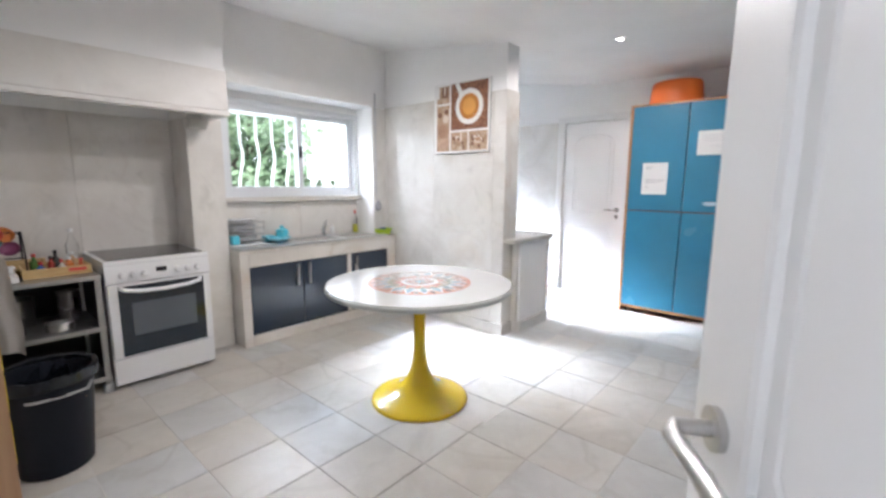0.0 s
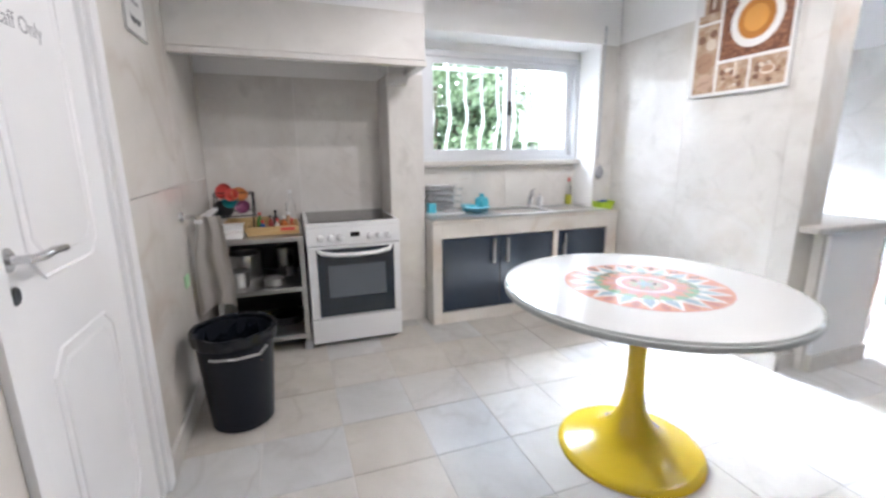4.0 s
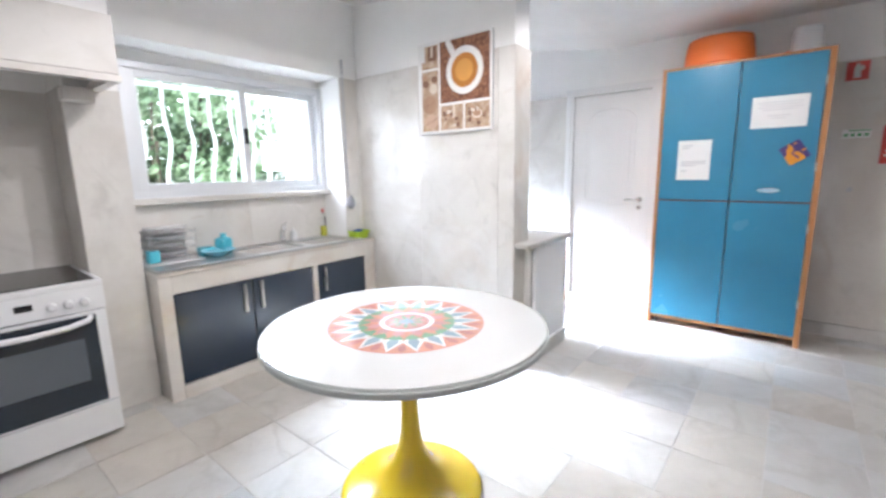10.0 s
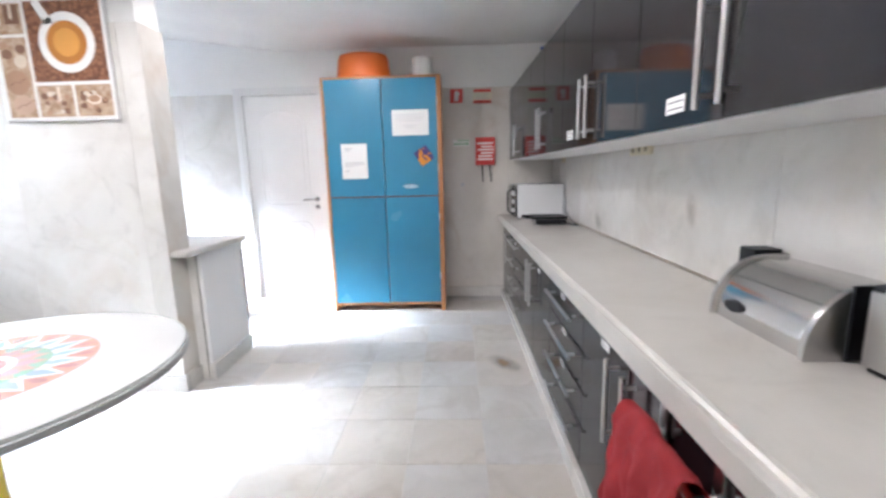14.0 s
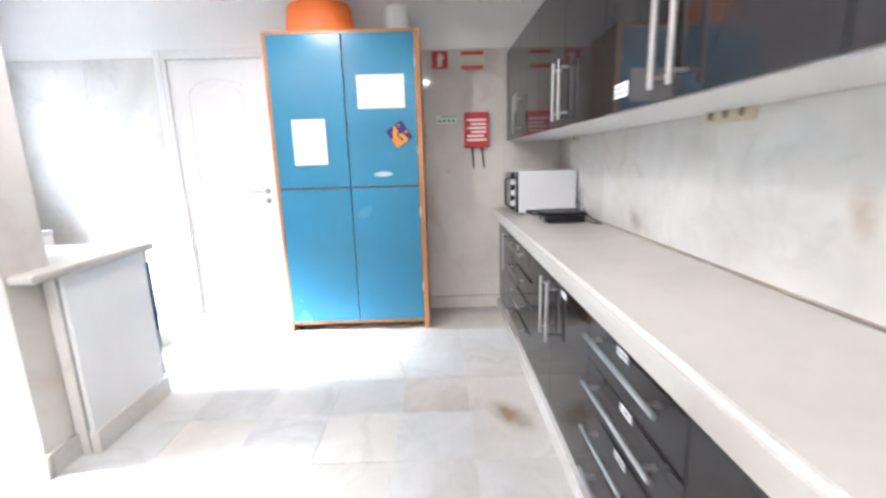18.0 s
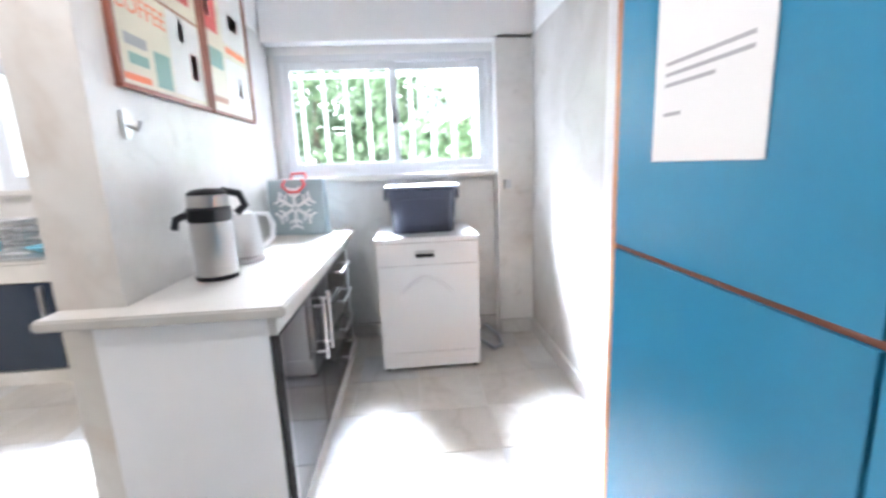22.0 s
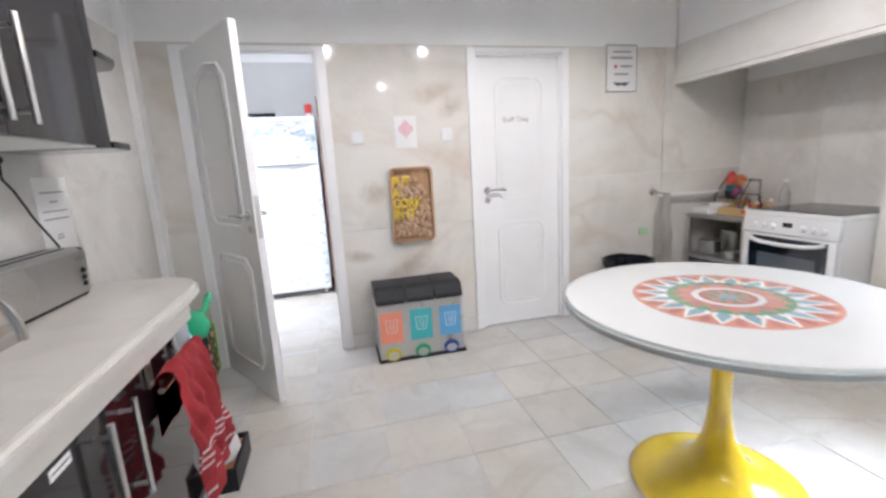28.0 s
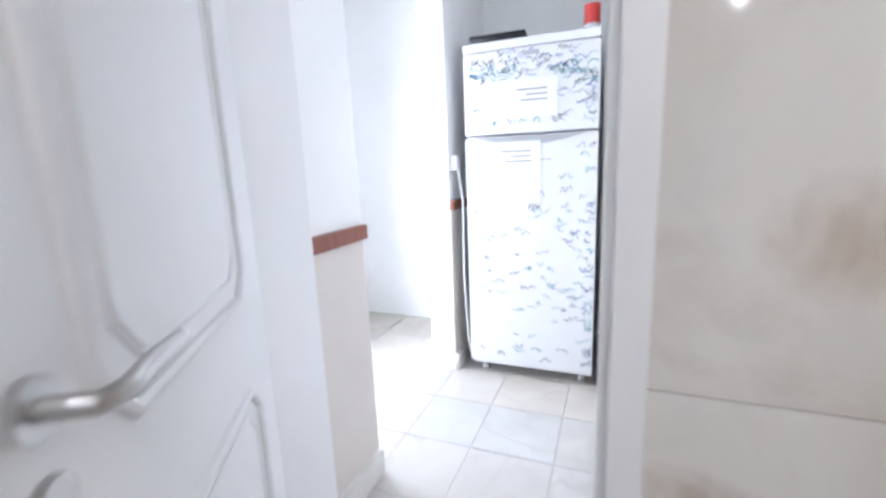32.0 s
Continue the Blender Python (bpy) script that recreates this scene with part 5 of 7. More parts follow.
bmesh.ops.bevel(bm, geom=bm.edges[:], offset=0.006, segments=2, affect="EDGES")
part("marble_top", bm, MARBLE_TOP, lc, "thick cream marble top")
slab(lc, "edge_strip", BLACK_GLOSS, LX - 0.026, LY - 0.026, 0.115, LX - 0.002, LY + 0.002, 0.752, 0.002)
slab(lc, "apron", MARBLE_TOP, -3.44, LY - 0.028, 0.755, LX - 0.002, LY - 0.004, 0.815, 0.003)
for a, b, hx in ((-2.34, -1.845, -2.29), (-2.66, -2.345, -2.40)):
    d = slab(lc, "door", DARK_GLOSS, a, LY - 0.026, 0.112, b, LY - 0.002, 0.750, 0.002)
    h = stick(d, "handle", STEEL, [(hx, LY + 0.035, 0.46), (hx, LY + 0.035, 0.72)], 0.008, 10)
    for z in (0.49, 0.69):
        stick(h, "standoff", STEEL, [(hx, LY - 0.002, z), (hx, LY + 0.035, z)], 0.006, 8)
for k in range(4):
    z0 = 0.112 + k * 0.160
    d = slab(lc, "drawer", DARK_GLOSS, -3.20, LY - 0.026, z0, -2.665, LY - 0.002, z0 + 0.156, 0.002)
    h = stick(d, "handle", STEEL, [(-3.08, LY + 0.035, z0 + 0.11), (-2.79, LY + 0.035, z0 + 0.11)], 0.008, 10)
    for x in (-3.05, -2.82):
        stick(h, "standoff", STEEL, [(x, LY - 0.002, z0 + 0.11), (x, LY + 0.035, z0 + 0.11)], 0.006, 8)

thermos = thing("pump_thermos", "steel pump-action vacuum jug with a black lid and handle", "thermos", (-2.22, 3.53, 0.851))
px, py, pz = -2.215, 3.545, 0.852
turned(thermos, "body", STEEL, [(0.071, 0.014), (0.073, 0.02), (0.073, 0.205), (0.070, 0.215)], (px, py, pz), 40)
turned(thermos, "base_ring", BLACK_PLASTIC, [(0.073, 0.0), (0.075, 0.004), (0.075, 0.016), (0.070, 0.017)], (px, py, pz), 40)
turned(thermos, "collar", BLACK_PLASTIC, [(0.0705, 0.215), (0.076, 0.222), (0.076, 0.262), (0.068, 0.27)], (px, py, pz), 40)
turned(thermos, "neck_band", STEEL, [(0.068, 0.270), (0.0695, 0.273), (0.0685, 0.310), (0.062, 0.313)], (px, py, pz), 40)
turned(thermos, "lid", BLACK_PLASTIC, [(0.066, 0.3135), (0.066, 0.322), (0.050, 0.333), (0.002, 0.337)], (px, py, pz), 40)
stick(thermos, "spout", BLACK_PLASTIC, [(px + 0.045, py - 0.060, pz + 0.245), (px + 0.062, py - 0.090, pz + 0.232), (px + 0.066, py - 0.098, pz + 0.195)], 0.014, 10)
stick(thermos, "handle", BLACK_PLASTIC, [(px - 0.030, py + 0.040, pz + 0.325), (px - 0.062, py + 0.090, pz + 0.310), (px - 0.072, py + 0.105, pz + 0.265), (px - 0.055, py + 0.075, pz + 0.235)], 0.015, 10)
kettle = thing("electric_kettle", "white plastic electric kettle with a looped handle", "kettle", (-2.50, 3.53, 0.851))
kx, ky = -2.52, 3.545
turned(kettle, "body", WHITE_PLASTIC, [(0.060, 0.022), (0.074, 0.026), (0.072, 0.08), (0.062, 0.19), (0.056, 0.212), (0.03, 0.222), (0.002, 0.224)], (kx, ky, pz), 36)
turned(kettle, "base", WHITE_PLASTIC, [(0.076, 0.0), (0.078, 0.006), (0.074, 0.02), (0.05, 0.021)], (kx, ky, pz), 36)
stick(kettle, "handle", WHITE_PLASTIC, [(kx - 0.025, ky + 0.052, pz + 0.205), (kx - 0.045, ky + 0.095, pz + 0.20), (kx - 0.052, ky + 0.112, pz + 0.15), (kx - 0.050, ky + 0.105, pz + 0.09), (kx - 0.036, ky + 0.066, pz + 0.055)], 0.011, 10)
FELT = paint("grey_blue_bag", (0.30, 0.37, 0.40), 0.8, vary=0.06, grain=90, relief=0.3)
gift = thing("gift_bag", "grey-blue carrier bag printed with a white snowflake, red handles", "bag", at=pose(-3.30, 3.60, 0.852, 0, 0, 80))
bm = bmesh.new()
box(bm, -0.175, -0.06, 0.0, 0.175, 0.045, 0.335, 0.006)
bag = part("bag", bm, FELT, gift)
for v in bag.data.vertices:
    if v.co.z > 0.2:
        v.co.y *= 0.55
for k in range(6):
    bm = bmesh.new()
    a = radians(60 * k + 30)
    c, s = math.cos(a), math.sin(a)
    def pt(r, w):
        return (0.0 + r * c - w * s, 0.165 + r * s + w * c)
    prism(bm, [pt(0.012, -0.009), pt(0.120, -0.009), pt(0.120, 0.009), pt(0.012, 0.009)], -0.0635, -0.0605, "y")
    for r in (0.06, 0.095):
        for w in (-1, 1):
            prism(bm, [pt(r, 0), pt(r + 0.012, 0), pt(r + 0.038, w * 0.040), pt(r + 0.022, w * 0.040)][::w], -0.0640, -0.0600, "y")
    part("snowflake_arm", bm, PAPER, gift)
for y in (-0.045, 0.03):
    stick(gift, "handle", RED_PAINT, [(-0.055, y, 0.335), (-0.07, y - 0.015, 0.30), (-0.03, y - 0.02, 0.262), (0.03, y - 0.02, 0.262), (0.07, y - 0.015, 0.30), (0.055, y, 0.335)] if y < 0 else [(-0.055, y, 0.32), (-0.04, y, 0.37), (0.04, y, 0.37), (0.055, y, 0.32)], 0.009, 8)

# posters on the partition's far side and the coffee picture on its near side
CREAM = paint("poster_cream", (0.66, 0.62, 0.47), 0.5, vary=0.06)
POSTER = {"orange": paint("poster_orange", (0.72, 0.20, 0.08), 0.5), "green": paint("poster_green", (0.20, 0.34, 0.28), 0.5), "red": paint("poster_red", (0.52, 0.09, 0.07), 0.5),
          "grey": paint("poster_grey", (0.34, 0.34, 0.33), 0.5), "white": paint("poster_white", (0.74, 0.73, 0.68), 0.5), "brown": paint("poster_brown", (0.33, 0.16, 0.09), 0.5)}
REDWOOD = wood("red_brown_frame", (0.17, 0.05, 0.03), (0.28, 0.10, 0.06), 0.4)
for x0, x1, second in ((-2.660, -2.036, False), (-3.240, -2.690, True)):
    po = thing("framed_poster", "framed retro coffee poster collage in cream, orange and green", "poster", ((x0 + x1) / 2, 3.40, 1.51), "coffee posters")
    z0, z1, y = 1.515, 2.235, 3.401
    for r in ((x0, y, z0, x1, y + 0.024, z0 + 0.016), (x0, y, z1 - 0.016, x1, y + 0.024, z1), (x0, y, z0 + 0.016, x0 + 0.016, y + 0.024, z1 - 0.016), (x1 - 0.016, y, z0 + 0.016, x1, y + 0.024, z1 - 0.016)):
        slab(po, "frame", REDWOOD, *r, bevel=0.003)
    slab(po, "print", CREAM, x0 + 0.016, y, z0 + 0.016, x1 - 0.016, y + 0.012, z1 - 0.016)
    w = x1 - x0
    def patch(n, m, a, b, c, d):
        return bars(po, m, "y", y + 0.0122, 0.0006, [(x1 - w * b, x1 - w * a, z0 + 0.72 * c, z0 + 0.72 * d)], n)
    if not second:
        patch("print_block", POSTER["white"], 0.56, 0.96, 0.05, 0.47)
        patch("print_block", POSTER["brown"], 0.04, 0.96, 0.475, 0.49)
        patch("print_block", POSTER["orange"], 0.08, 0.44, 0.52, 0.56)
        letters("lettering", "COFFEE", 0.088, POSTER["orange"], po, Matrix.Translation((x1 - 0.03, y + 0.0130, 1.765)) @ pose(0, 0, 0, 90, 0, 180), 0.0003)
        patch("print_block", POSTER["grey"], 0.10, 0.30, 0.20, 0.25)
        patch("print_block", POSTER["green"], 0.12, 0.30, 0.12, 0.17)
        patch("print_block", POSTER["green"], 0.36, 0.53, 0.05, 0.22)
        patch("print_block", POSTER["orange"], 0.06, 0.30, 0.045, 0.075)
        patch("print_block", POSTER["grey"], 0.68, 0.76, 0.34, 0.44)
        patch("print_block", POSTER["red"], 0.80, 0.90, 0.16, 0.30)
        patch("print_block", POSTER["red"], 0.60, 0.88, 0.56, 0.72)
        patch("print_block", POSTER["grey"], 0.62, 0.90, 0.76, 0.80)
        patch("print_block", POSTER["green"], 0.08, 0.42, 0.62, 0.90)
        patch("print_block", POSTER["white"], 0.14, 0.30, 0.66, 0.84)
    else:
        patch("print_block", POSTER["red"], 0.06, 0.30, 0.52, 0.92)
        patch("print_block", POSTER["white"], 0.10, 0.18, 0.60, 0.84)
        patch("print_block", POSTER["white"], 0.40, 0.94, 0.50, 0.94)
        patch("print_block", POSTER["red"], 0.56, 0.80, 0.62, 0.72)
        patch("print_block", POSTER["orange"], 0.44, 0.90, 0.44, 0.48)
        patch("print_block", POSTER["green"], 0.08, 0.34, 0.30, 0.42)
        patch("print_block", POSTER["white"], 0.40, 0.94, 0.06, 0.40)
        patch("print_block", POSTER["grey"], 0.66, 0.74, 0.16, 0.30)
        patch("print_block", POSTER["brown"], 0.06, 0.36, 0.08, 0.12)
hook = thing("wall_hook", "small steel hook fixed on the pier", "hook", (-2.05, 3.40, 1.36))
slab(hook, "plate", STEEL, -2.075, 3.401, 1.355, -2.03, 3.408, 1.445, 0.004)
stick(hook, "hook", STEEL, [(-2.052, 3.405, 1.40), (-2.052, 3.44, 1.385), (-2.052, 3.45, 1.41)], 0.006, 8)

pic = thing("coffee_picture", "square canvas picture of a coffee cup with beans and panels", "picture", (-2.36, 3.20, 1.59))
PX0, PX1, PZ0, PZ1, PY = -2.668, -2.050, 1.589, 2.197, 3.197
slab(pic, "canvas", PAPER, PX0, PY - 0.026, PZ0, PX1, PY, PZ1, 0.003)
BEANS = material("coffee_beans")
_, nt, b = BEANS
vor = nt.nodes.new("ShaderNodeTexVoronoi")
vor.inputs["Scale"].default_value = 46
nt.links.new(coords(nt), vor.inputs["Vector"])
nt.links.new(ramp(nt, vor.outputs["Distance"], [(0.1, (0.34, 0.155, 0.08)), (0.75, (0.14, 0.055, 0.028))]), b.inputs["Base Color"])
b.inputs["Roughness"].default_value = 0.6
BEANS = BEANS[0]
BEIGE_PRINT = marble("beige_print", (0.55, 0.42, 0.30), (0.30, 0.17, 0.09), (0.70, 0.62, 0.52), (0.72, 0.66, 0.58), 0.6, 14, 0.4, 0.7)


def pictile(mat, a, b, c, d, lift=0.0):
    w, h = PX1 - PX0, PZ1 - PZ0
    return bars(pic, mat, "y", PY - 0.0263 - lift, -0.0008, [(PX0 + w * a, PX0 + w * b, PZ0 + h * c, PZ0 + h * d)], "print_panel")


pictile(BEANS, 0.325, 0.975, 0.325, 0.975)
pictile(BEIGE_PRINT, 0.055, 0.295, 0.72, 0.965)
pictile(BEIGE_PRINT, 0.055, 0.295, 0.03, 0.695)
pictile(BEIGE_PRINT, 0.325, 0.635, 0.03, 0.295)
pictile(BEIGE_PRINT, 0.660, 0.975, 0.03, 0.295)
cxp, czp = PX0 + 0.655 * (PX1 - PX0), PZ0 + 0.640 * (PZ1 - PZ0)
for n_, mat, r, y in (("saucer_cup", PAPER, 0.150, 0.0275), ("coffee", paint("coffee_brown", (0.42, 0.17, 0.03), 0.35, vary=0.12), 0.108, 0.0283), ("crema", paint("coffee_crema", (0.55, 0.27, 0.06), 0.4, vary=0.2), 0.070, 0.0290)):
    turned(pic, n_, mat, [(r, -0.0006), (r * 0.99, 0.0)], (cxp, PY - y, czp), 40, "y")
bm = bmesh.new()
prism(bm, [(cxp - 0.158, czp + 0.195), (cxp - 0.120, czp + 0.212), (cxp - 0.060, czp + 0.105), (cxp - 0.100, czp + 0.085)], PY - 0.0281, PY - 0.0275, "y")
part("cup_handle", bm, PAPER, pic)
TAN = [paint("bean_print_" + n_, c, 0.5, vary=0.16, grain=60) for n_, c in (("pale", (0.50, 0.34, 0.24)), ("tan", (0.40, 0.24, 0.15)), ("dark", (0.20, 0.10, 0.06)), ("milk", (0.68, 0.60, 0.50)))]


def bean(u, v, r, k, squash=0.8, crease=True, lift=0.0275):
    """A flat printed bean with its crease, at fractions u, v of the picture."""
    x, z = PX0 + u * (PX1 - PX0), PZ0 + v * (PZ1 - PZ0)
    o = turned(pic, "bean_print", TAN[k], [(r, -0.0005), (r * 0.98, 0.0)], (x, PY - lift, z), 22, "y", squash)
    if crease:
        bm = bmesh.new()
        tube(bm, [(x - r * 0.7, PY - lift - 0.0006, z - r * 0.30), (x - r * 0.2, PY - lift - 0.0006, z + r * 0.05), (x + r * 0.2, PY - lift - 0.0006, z), (x + r * 0.7, PY - lift - 0.0006, z + r * 0.35)], 0.0018, 5)
        part("crease", bm, TAN[2], o)


bean(0.19, 0.135, 0.062, 0)
bean(0.165, 0.325, 0.066, 1, 0.95)
bean(0.225, 0.50, 0.036, 3, 0.9, False)
bean(0.115, 0.56, 0.030, 2, 0.8, False)
bean(0.10, 0.63, 0.022, 1, 0.8, False)
bean(0.24, 0.60, 0.028, 2, 0.8, False)
pictile(PAPER, 0.055, 0.105, 0.80, 0.965, 0.001)
pictile(TAN[2], 0.150, 0.275, 0.80, 0.955, 0.001)
pictile(TAN[3], 0.195, 0.220, 0.84, 0.955, 0.002)
rnd = random.Random(12)
for u0, u1 in ((0.345, 0.615), (0.690, 0.945)):
    for k in range(17):
        bean(rnd.uniform(u0 + 0.03, u1 - 0.03), rnd.uniform(0.065, 0.26), rnd.uniform(0.011, 0.020), (2, 1, 3, 2, 0)[k % 5], 0.85, False, 0.0275 + 0.00012 * k)
pictile(TAN[3], 0.50, 0.525, 0.16, 0.29, 0.0035)
bean(0.82, 0.17, 0.042, 3, 0.6, False, 0.0300)
bean(0.82, 0.175, 0.033, 1, 0.55, False, 0.0306)

# ---- dishwasher and the crate on it ----
dw = thing("dishwasher", "white freestanding dishwasher with a recessed grip in the door", "dishwasher", (-3.3, 4.37, 0))
DX = -3.005
slab(dw, "body", ENAMEL, -3.60, 4.073, 0.03, DX - 0.03, 4.668, 0.802, 0.004)
slab(dw, "worktop", ENAMEL, -3.61, 4.069, 0.804, DX + 0.003, 4.672, 0.834, 0.008)
slab(dw, "door", ENAMEL, DX - 0.03, 4.075, 0.13, DX - 0.004, 4.666, 0.668, 0.006)
cp = slab(dw, "control_panel", ENAMEL, DX - 0.03, 4.075, 0.671, DX, 4.666, 0.801, 0.006)
slab(cp, "display", BLACK_GLOSS, DX - 0.001, 4.30, 0.715, DX + 0.0015, 4.41, 0.738, 0.001)
slab(cp, "display_frame", ALU, DX - 0.001, 4.30, 0.740, DX + 0.0012, 4.41, 0.758, 0.001)
bm = bmesh.new()
tube(bm, [(DX - 0.004, 4.21 + 0.30 * k / 12, 0.60 - 0.10 * (1 - math.sin(math.pi * k / 12))) for k in range(13)], 0.010, 8)
part("grip_mould", bm, ENAMEL, dw)
slab(dw, "kickplate", ENAMEL, DX - 0.05, 4.075, 0.03, DX - 0.012, 4.666, 0.126, 0.004)
for y in (4.10, 4.64):
    turned(dw, "foot", BLACK_PLASTIC, [(0.018, 0), (0.018, 0.032)], (DX - 0.07, y, 0), 12)
crate = thing("storage_crate", "dark blue-grey plastic storage crate with a flat lid on the dishwasher", "crate", (-3.3, 4.36, 0.834))
NAVY_PLASTIC = paint("dark_blue_plastic", (0.030, 0.036, 0.060), 0.35, vary=0.1)
bm = bmesh.new()
cx, cy = -3.335, 4.36
rings = [[bm.verts.new((cx + (p[0] - cx) * s, cy + (p[1] - cy) * s, 0.836 + h)) for p in rounded(-3.53, 4.16, -3.14, 4.56, 0.04)] for s, h in ((0.90, 0.0), (0.93, 0.01), (1.04, 0.255), (1.07, 0.258), (1.07, 0.268), (1.0, 0.270))]
for r0, r1 in zip(rings, rings[1:]):
    for i in range(len(r0)):
        bm.faces.new((r0[i], r0[(i + 1) % len(r0)], r1[(i + 1) % len(r0)], r1[i]))
bm.faces.new(rings[0][::-1]), bm.faces.new(rings[-1])
part("tub", bm, NAVY_PLASTIC, crate)
bm = bmesh.new()
prism(bm, rounded(-3.555, 4.135, -3.115, 4.585, 0.045), 1.107, 1.120)
part("lid", bm, paint("grey_lid", (0.16, 0.17, 0.20), 0.4), crate)
bm = bmesh.new()
prism(bm, rounded(4.22, 0.885, 4.49, 1.045, 0.03), -3.140, -3.128, "x")
part("front_panel", bm, NAVY_PLASTIC, crate)
for y in (4.125, 4.575):
    slab(crate, "clip", NAVY_PLASTIC, -3.36, y, 1.03, -3.28, y + 0.02, 1.105, 0.004)
sock = thing("wall_box", "small grey switch box on the wall by the window", "switch", (-3.55, 4.97, 1.07))
slab(sock, "box", ALU, -3.549, 4.945, 1.06, -3.525, 4.99, 1.12, 0.004)
hose = thing("drain_hose", "grey dishwasher hose lying behind the dishwasher", "hose", (-3.4, 4.78, 0))
stick(hose, "hose", ALU, [(-3.45, 4.68, 0.03), (-3.35, 4.76, 0.016), (-3.25, 4.80, 0.014), (-3.30, 4.86, 0.014), (-3.45, 4.87, 0.02), (-3.60, 4.80, 0.05)], 0.013, 10)

# ---- the long worktop, its cupboards below and above ----
wt = thing("worktop", "long pale marble worktop with rounded front edge and curved end", "worktop", (0.4, 3.1, 0.80))
bm = bmesh.new()
front = [(0.150, 5.148), (0.190, 1.34), (0.197, 1.24), (0.225, 1.15), (0.28, 1.085), (0.38, 1.045), (0.55, 1.03), (0.698, 1.03), (0.698, 5.148)]
prism(bm, front, 0.790, 0.842)
bmesh.ops.bevel(bm, geom=[e for e in bm.edges if abs(e.verts[0].co.z - e.verts[1].co.z) < 1e-5], offset=0.016, segments=3, affect="EDGES")
part("slab", bm, MARBLE_TOP, wt)
slab(wt, "front_band", MARBLE_TOP, 0.204, 1.36, 0.738, 0.224, 5.147, 0.789, 0.003)
slab(wt, "back_joint", paint("joint_mastic", (0.35, 0.30, 0.24), 0.8, vary=0.2), 0.690, 1.05, 0.842, 0.6995, 5.147, 0.848)
FXE = 0.222


def upright(d, y, z0, z1, x):
    h = stick(d, "handle", STEEL, [(x - 0.038, y, z0), (x - 0.038, y, z1)], 0.008, 10)
    for z in (z0 + 0.03, z1 - 0.03):
        stick(h, "standoff", STEEL, [(x, y, z), (x - 0.038, y, z)], 0.006, 8)


def base_unit(y0, y1, doors, handles, drawers=0, mat=DARK_GLOSS):
    u = thing("base_cupboard", "dark grey gloss base cupboard with steel bar handles under the worktop" if not drawers else "dark grey gloss drawer unit with steel bar handles", "base cupboard", (0.42, (y0 + y1) / 2, 0), "base cupboards")
    slab(u, "body", BLACK_PLASTIC, FXE + 0.022, y0 + 0.002, 0.085, 0.698, y1 - 0.002, 0.736)
    slab(u, "plinth", MARBLE_WALL, FXE - 0.020, y0 + 0.001, 0.0, FXE + 0.03, y1 - 0.001, 0.078, 0.002)
    if drawers:
        h = 0.645 / drawers
        for k in range(drawers):
            z0 = 0.088 + k * h
            d = slab(u, "drawer", mat, FXE, y0 + 0.003, z0, FXE + 0.02, y1 - 0.003, z0 + h - 0.004, 0.0015)
            c, z = (y0 + y1) / 2, z0 + h * 0.66
            b_ = stick(d, "handle", STEEL, [(FXE - 0.038, c - 0.225, z), (FXE - 0.038, c + 0.225, z)], 0.008, 10)
            for y in (c - 0.18, c + 0.18):
                stick(b_, "standoff", STEEL, [(FXE, y, z), (FXE - 0.038, y, z)], 0.006, 8)
    for (a, b_), hy in zip(doors, handles):
        d = slab(u, "door", mat, FXE, a + 0.002, 0.088, FXE + 0.02, b_ - 0.002, 0.733, 0.0015)
        if hy:
            upright(d, hy, 0.44, 0.71, FXE)
    return u


base_unit(4.62, 5.146, ((4.62, 5.146),), (4.68,))
base_unit(3.95, 4.62, (), (), 4)
base_unit(2.98, 3.95, ((2.98, 3.455), (3.455, 3.95)), (3.40, 3.51))
base_unit(2.40, 2.98, (), (), 4)
base_unit(1.98, 2.40, ((1.98, 2.40),), (2.04,))
# black gloss door; the towel's red reflection is mixed into its base colour
TOWEL_TINTED_GLOSS = paint("black_gloss_towel_tint", (0.022, 0.010, 0.013), 0.08, vary=0.1, relief=0.0, coat=0.5)
base_unit(1.355, 1.98, ((1.355, 1.98),), (1.92,), mat=TOWEL_TINTED_GLOSS)
for y, z in ((4.3, 0.68), (2.72, 0.70), (3.28, 0.69), (2.16, 0.70), (2.68, 0.55), (2.70, 0.39)):
    lb = thing("label_sticker", "small white printed label stuck on a cupboard front", "label", (FXE, y, z), "labels on the cupboards")
    slab(lb, "label", PAPER, FXE - 0.0012, y - 0.035, z - 0.012, FXE - 0.0002, y + 0.035, z + 0.012)
    bars(lb, INK, "x", FXE - 0.0012, -0.0003, [(y - 0.028, y + 0.028, z - 0.002, z + 0.002)])

BLACK_PANEL = paint("black_laminate", (0.010, 0.010, 0.012), 0.35, vary=0.1, relief=0.02)
UXF, UZ0, UZ1 = 0.358, 1.366, 2.02


def skew(y):
    """The row of wall cupboards runs slightly askew to the wall."""
    return -0.021 * (y - 1.45)


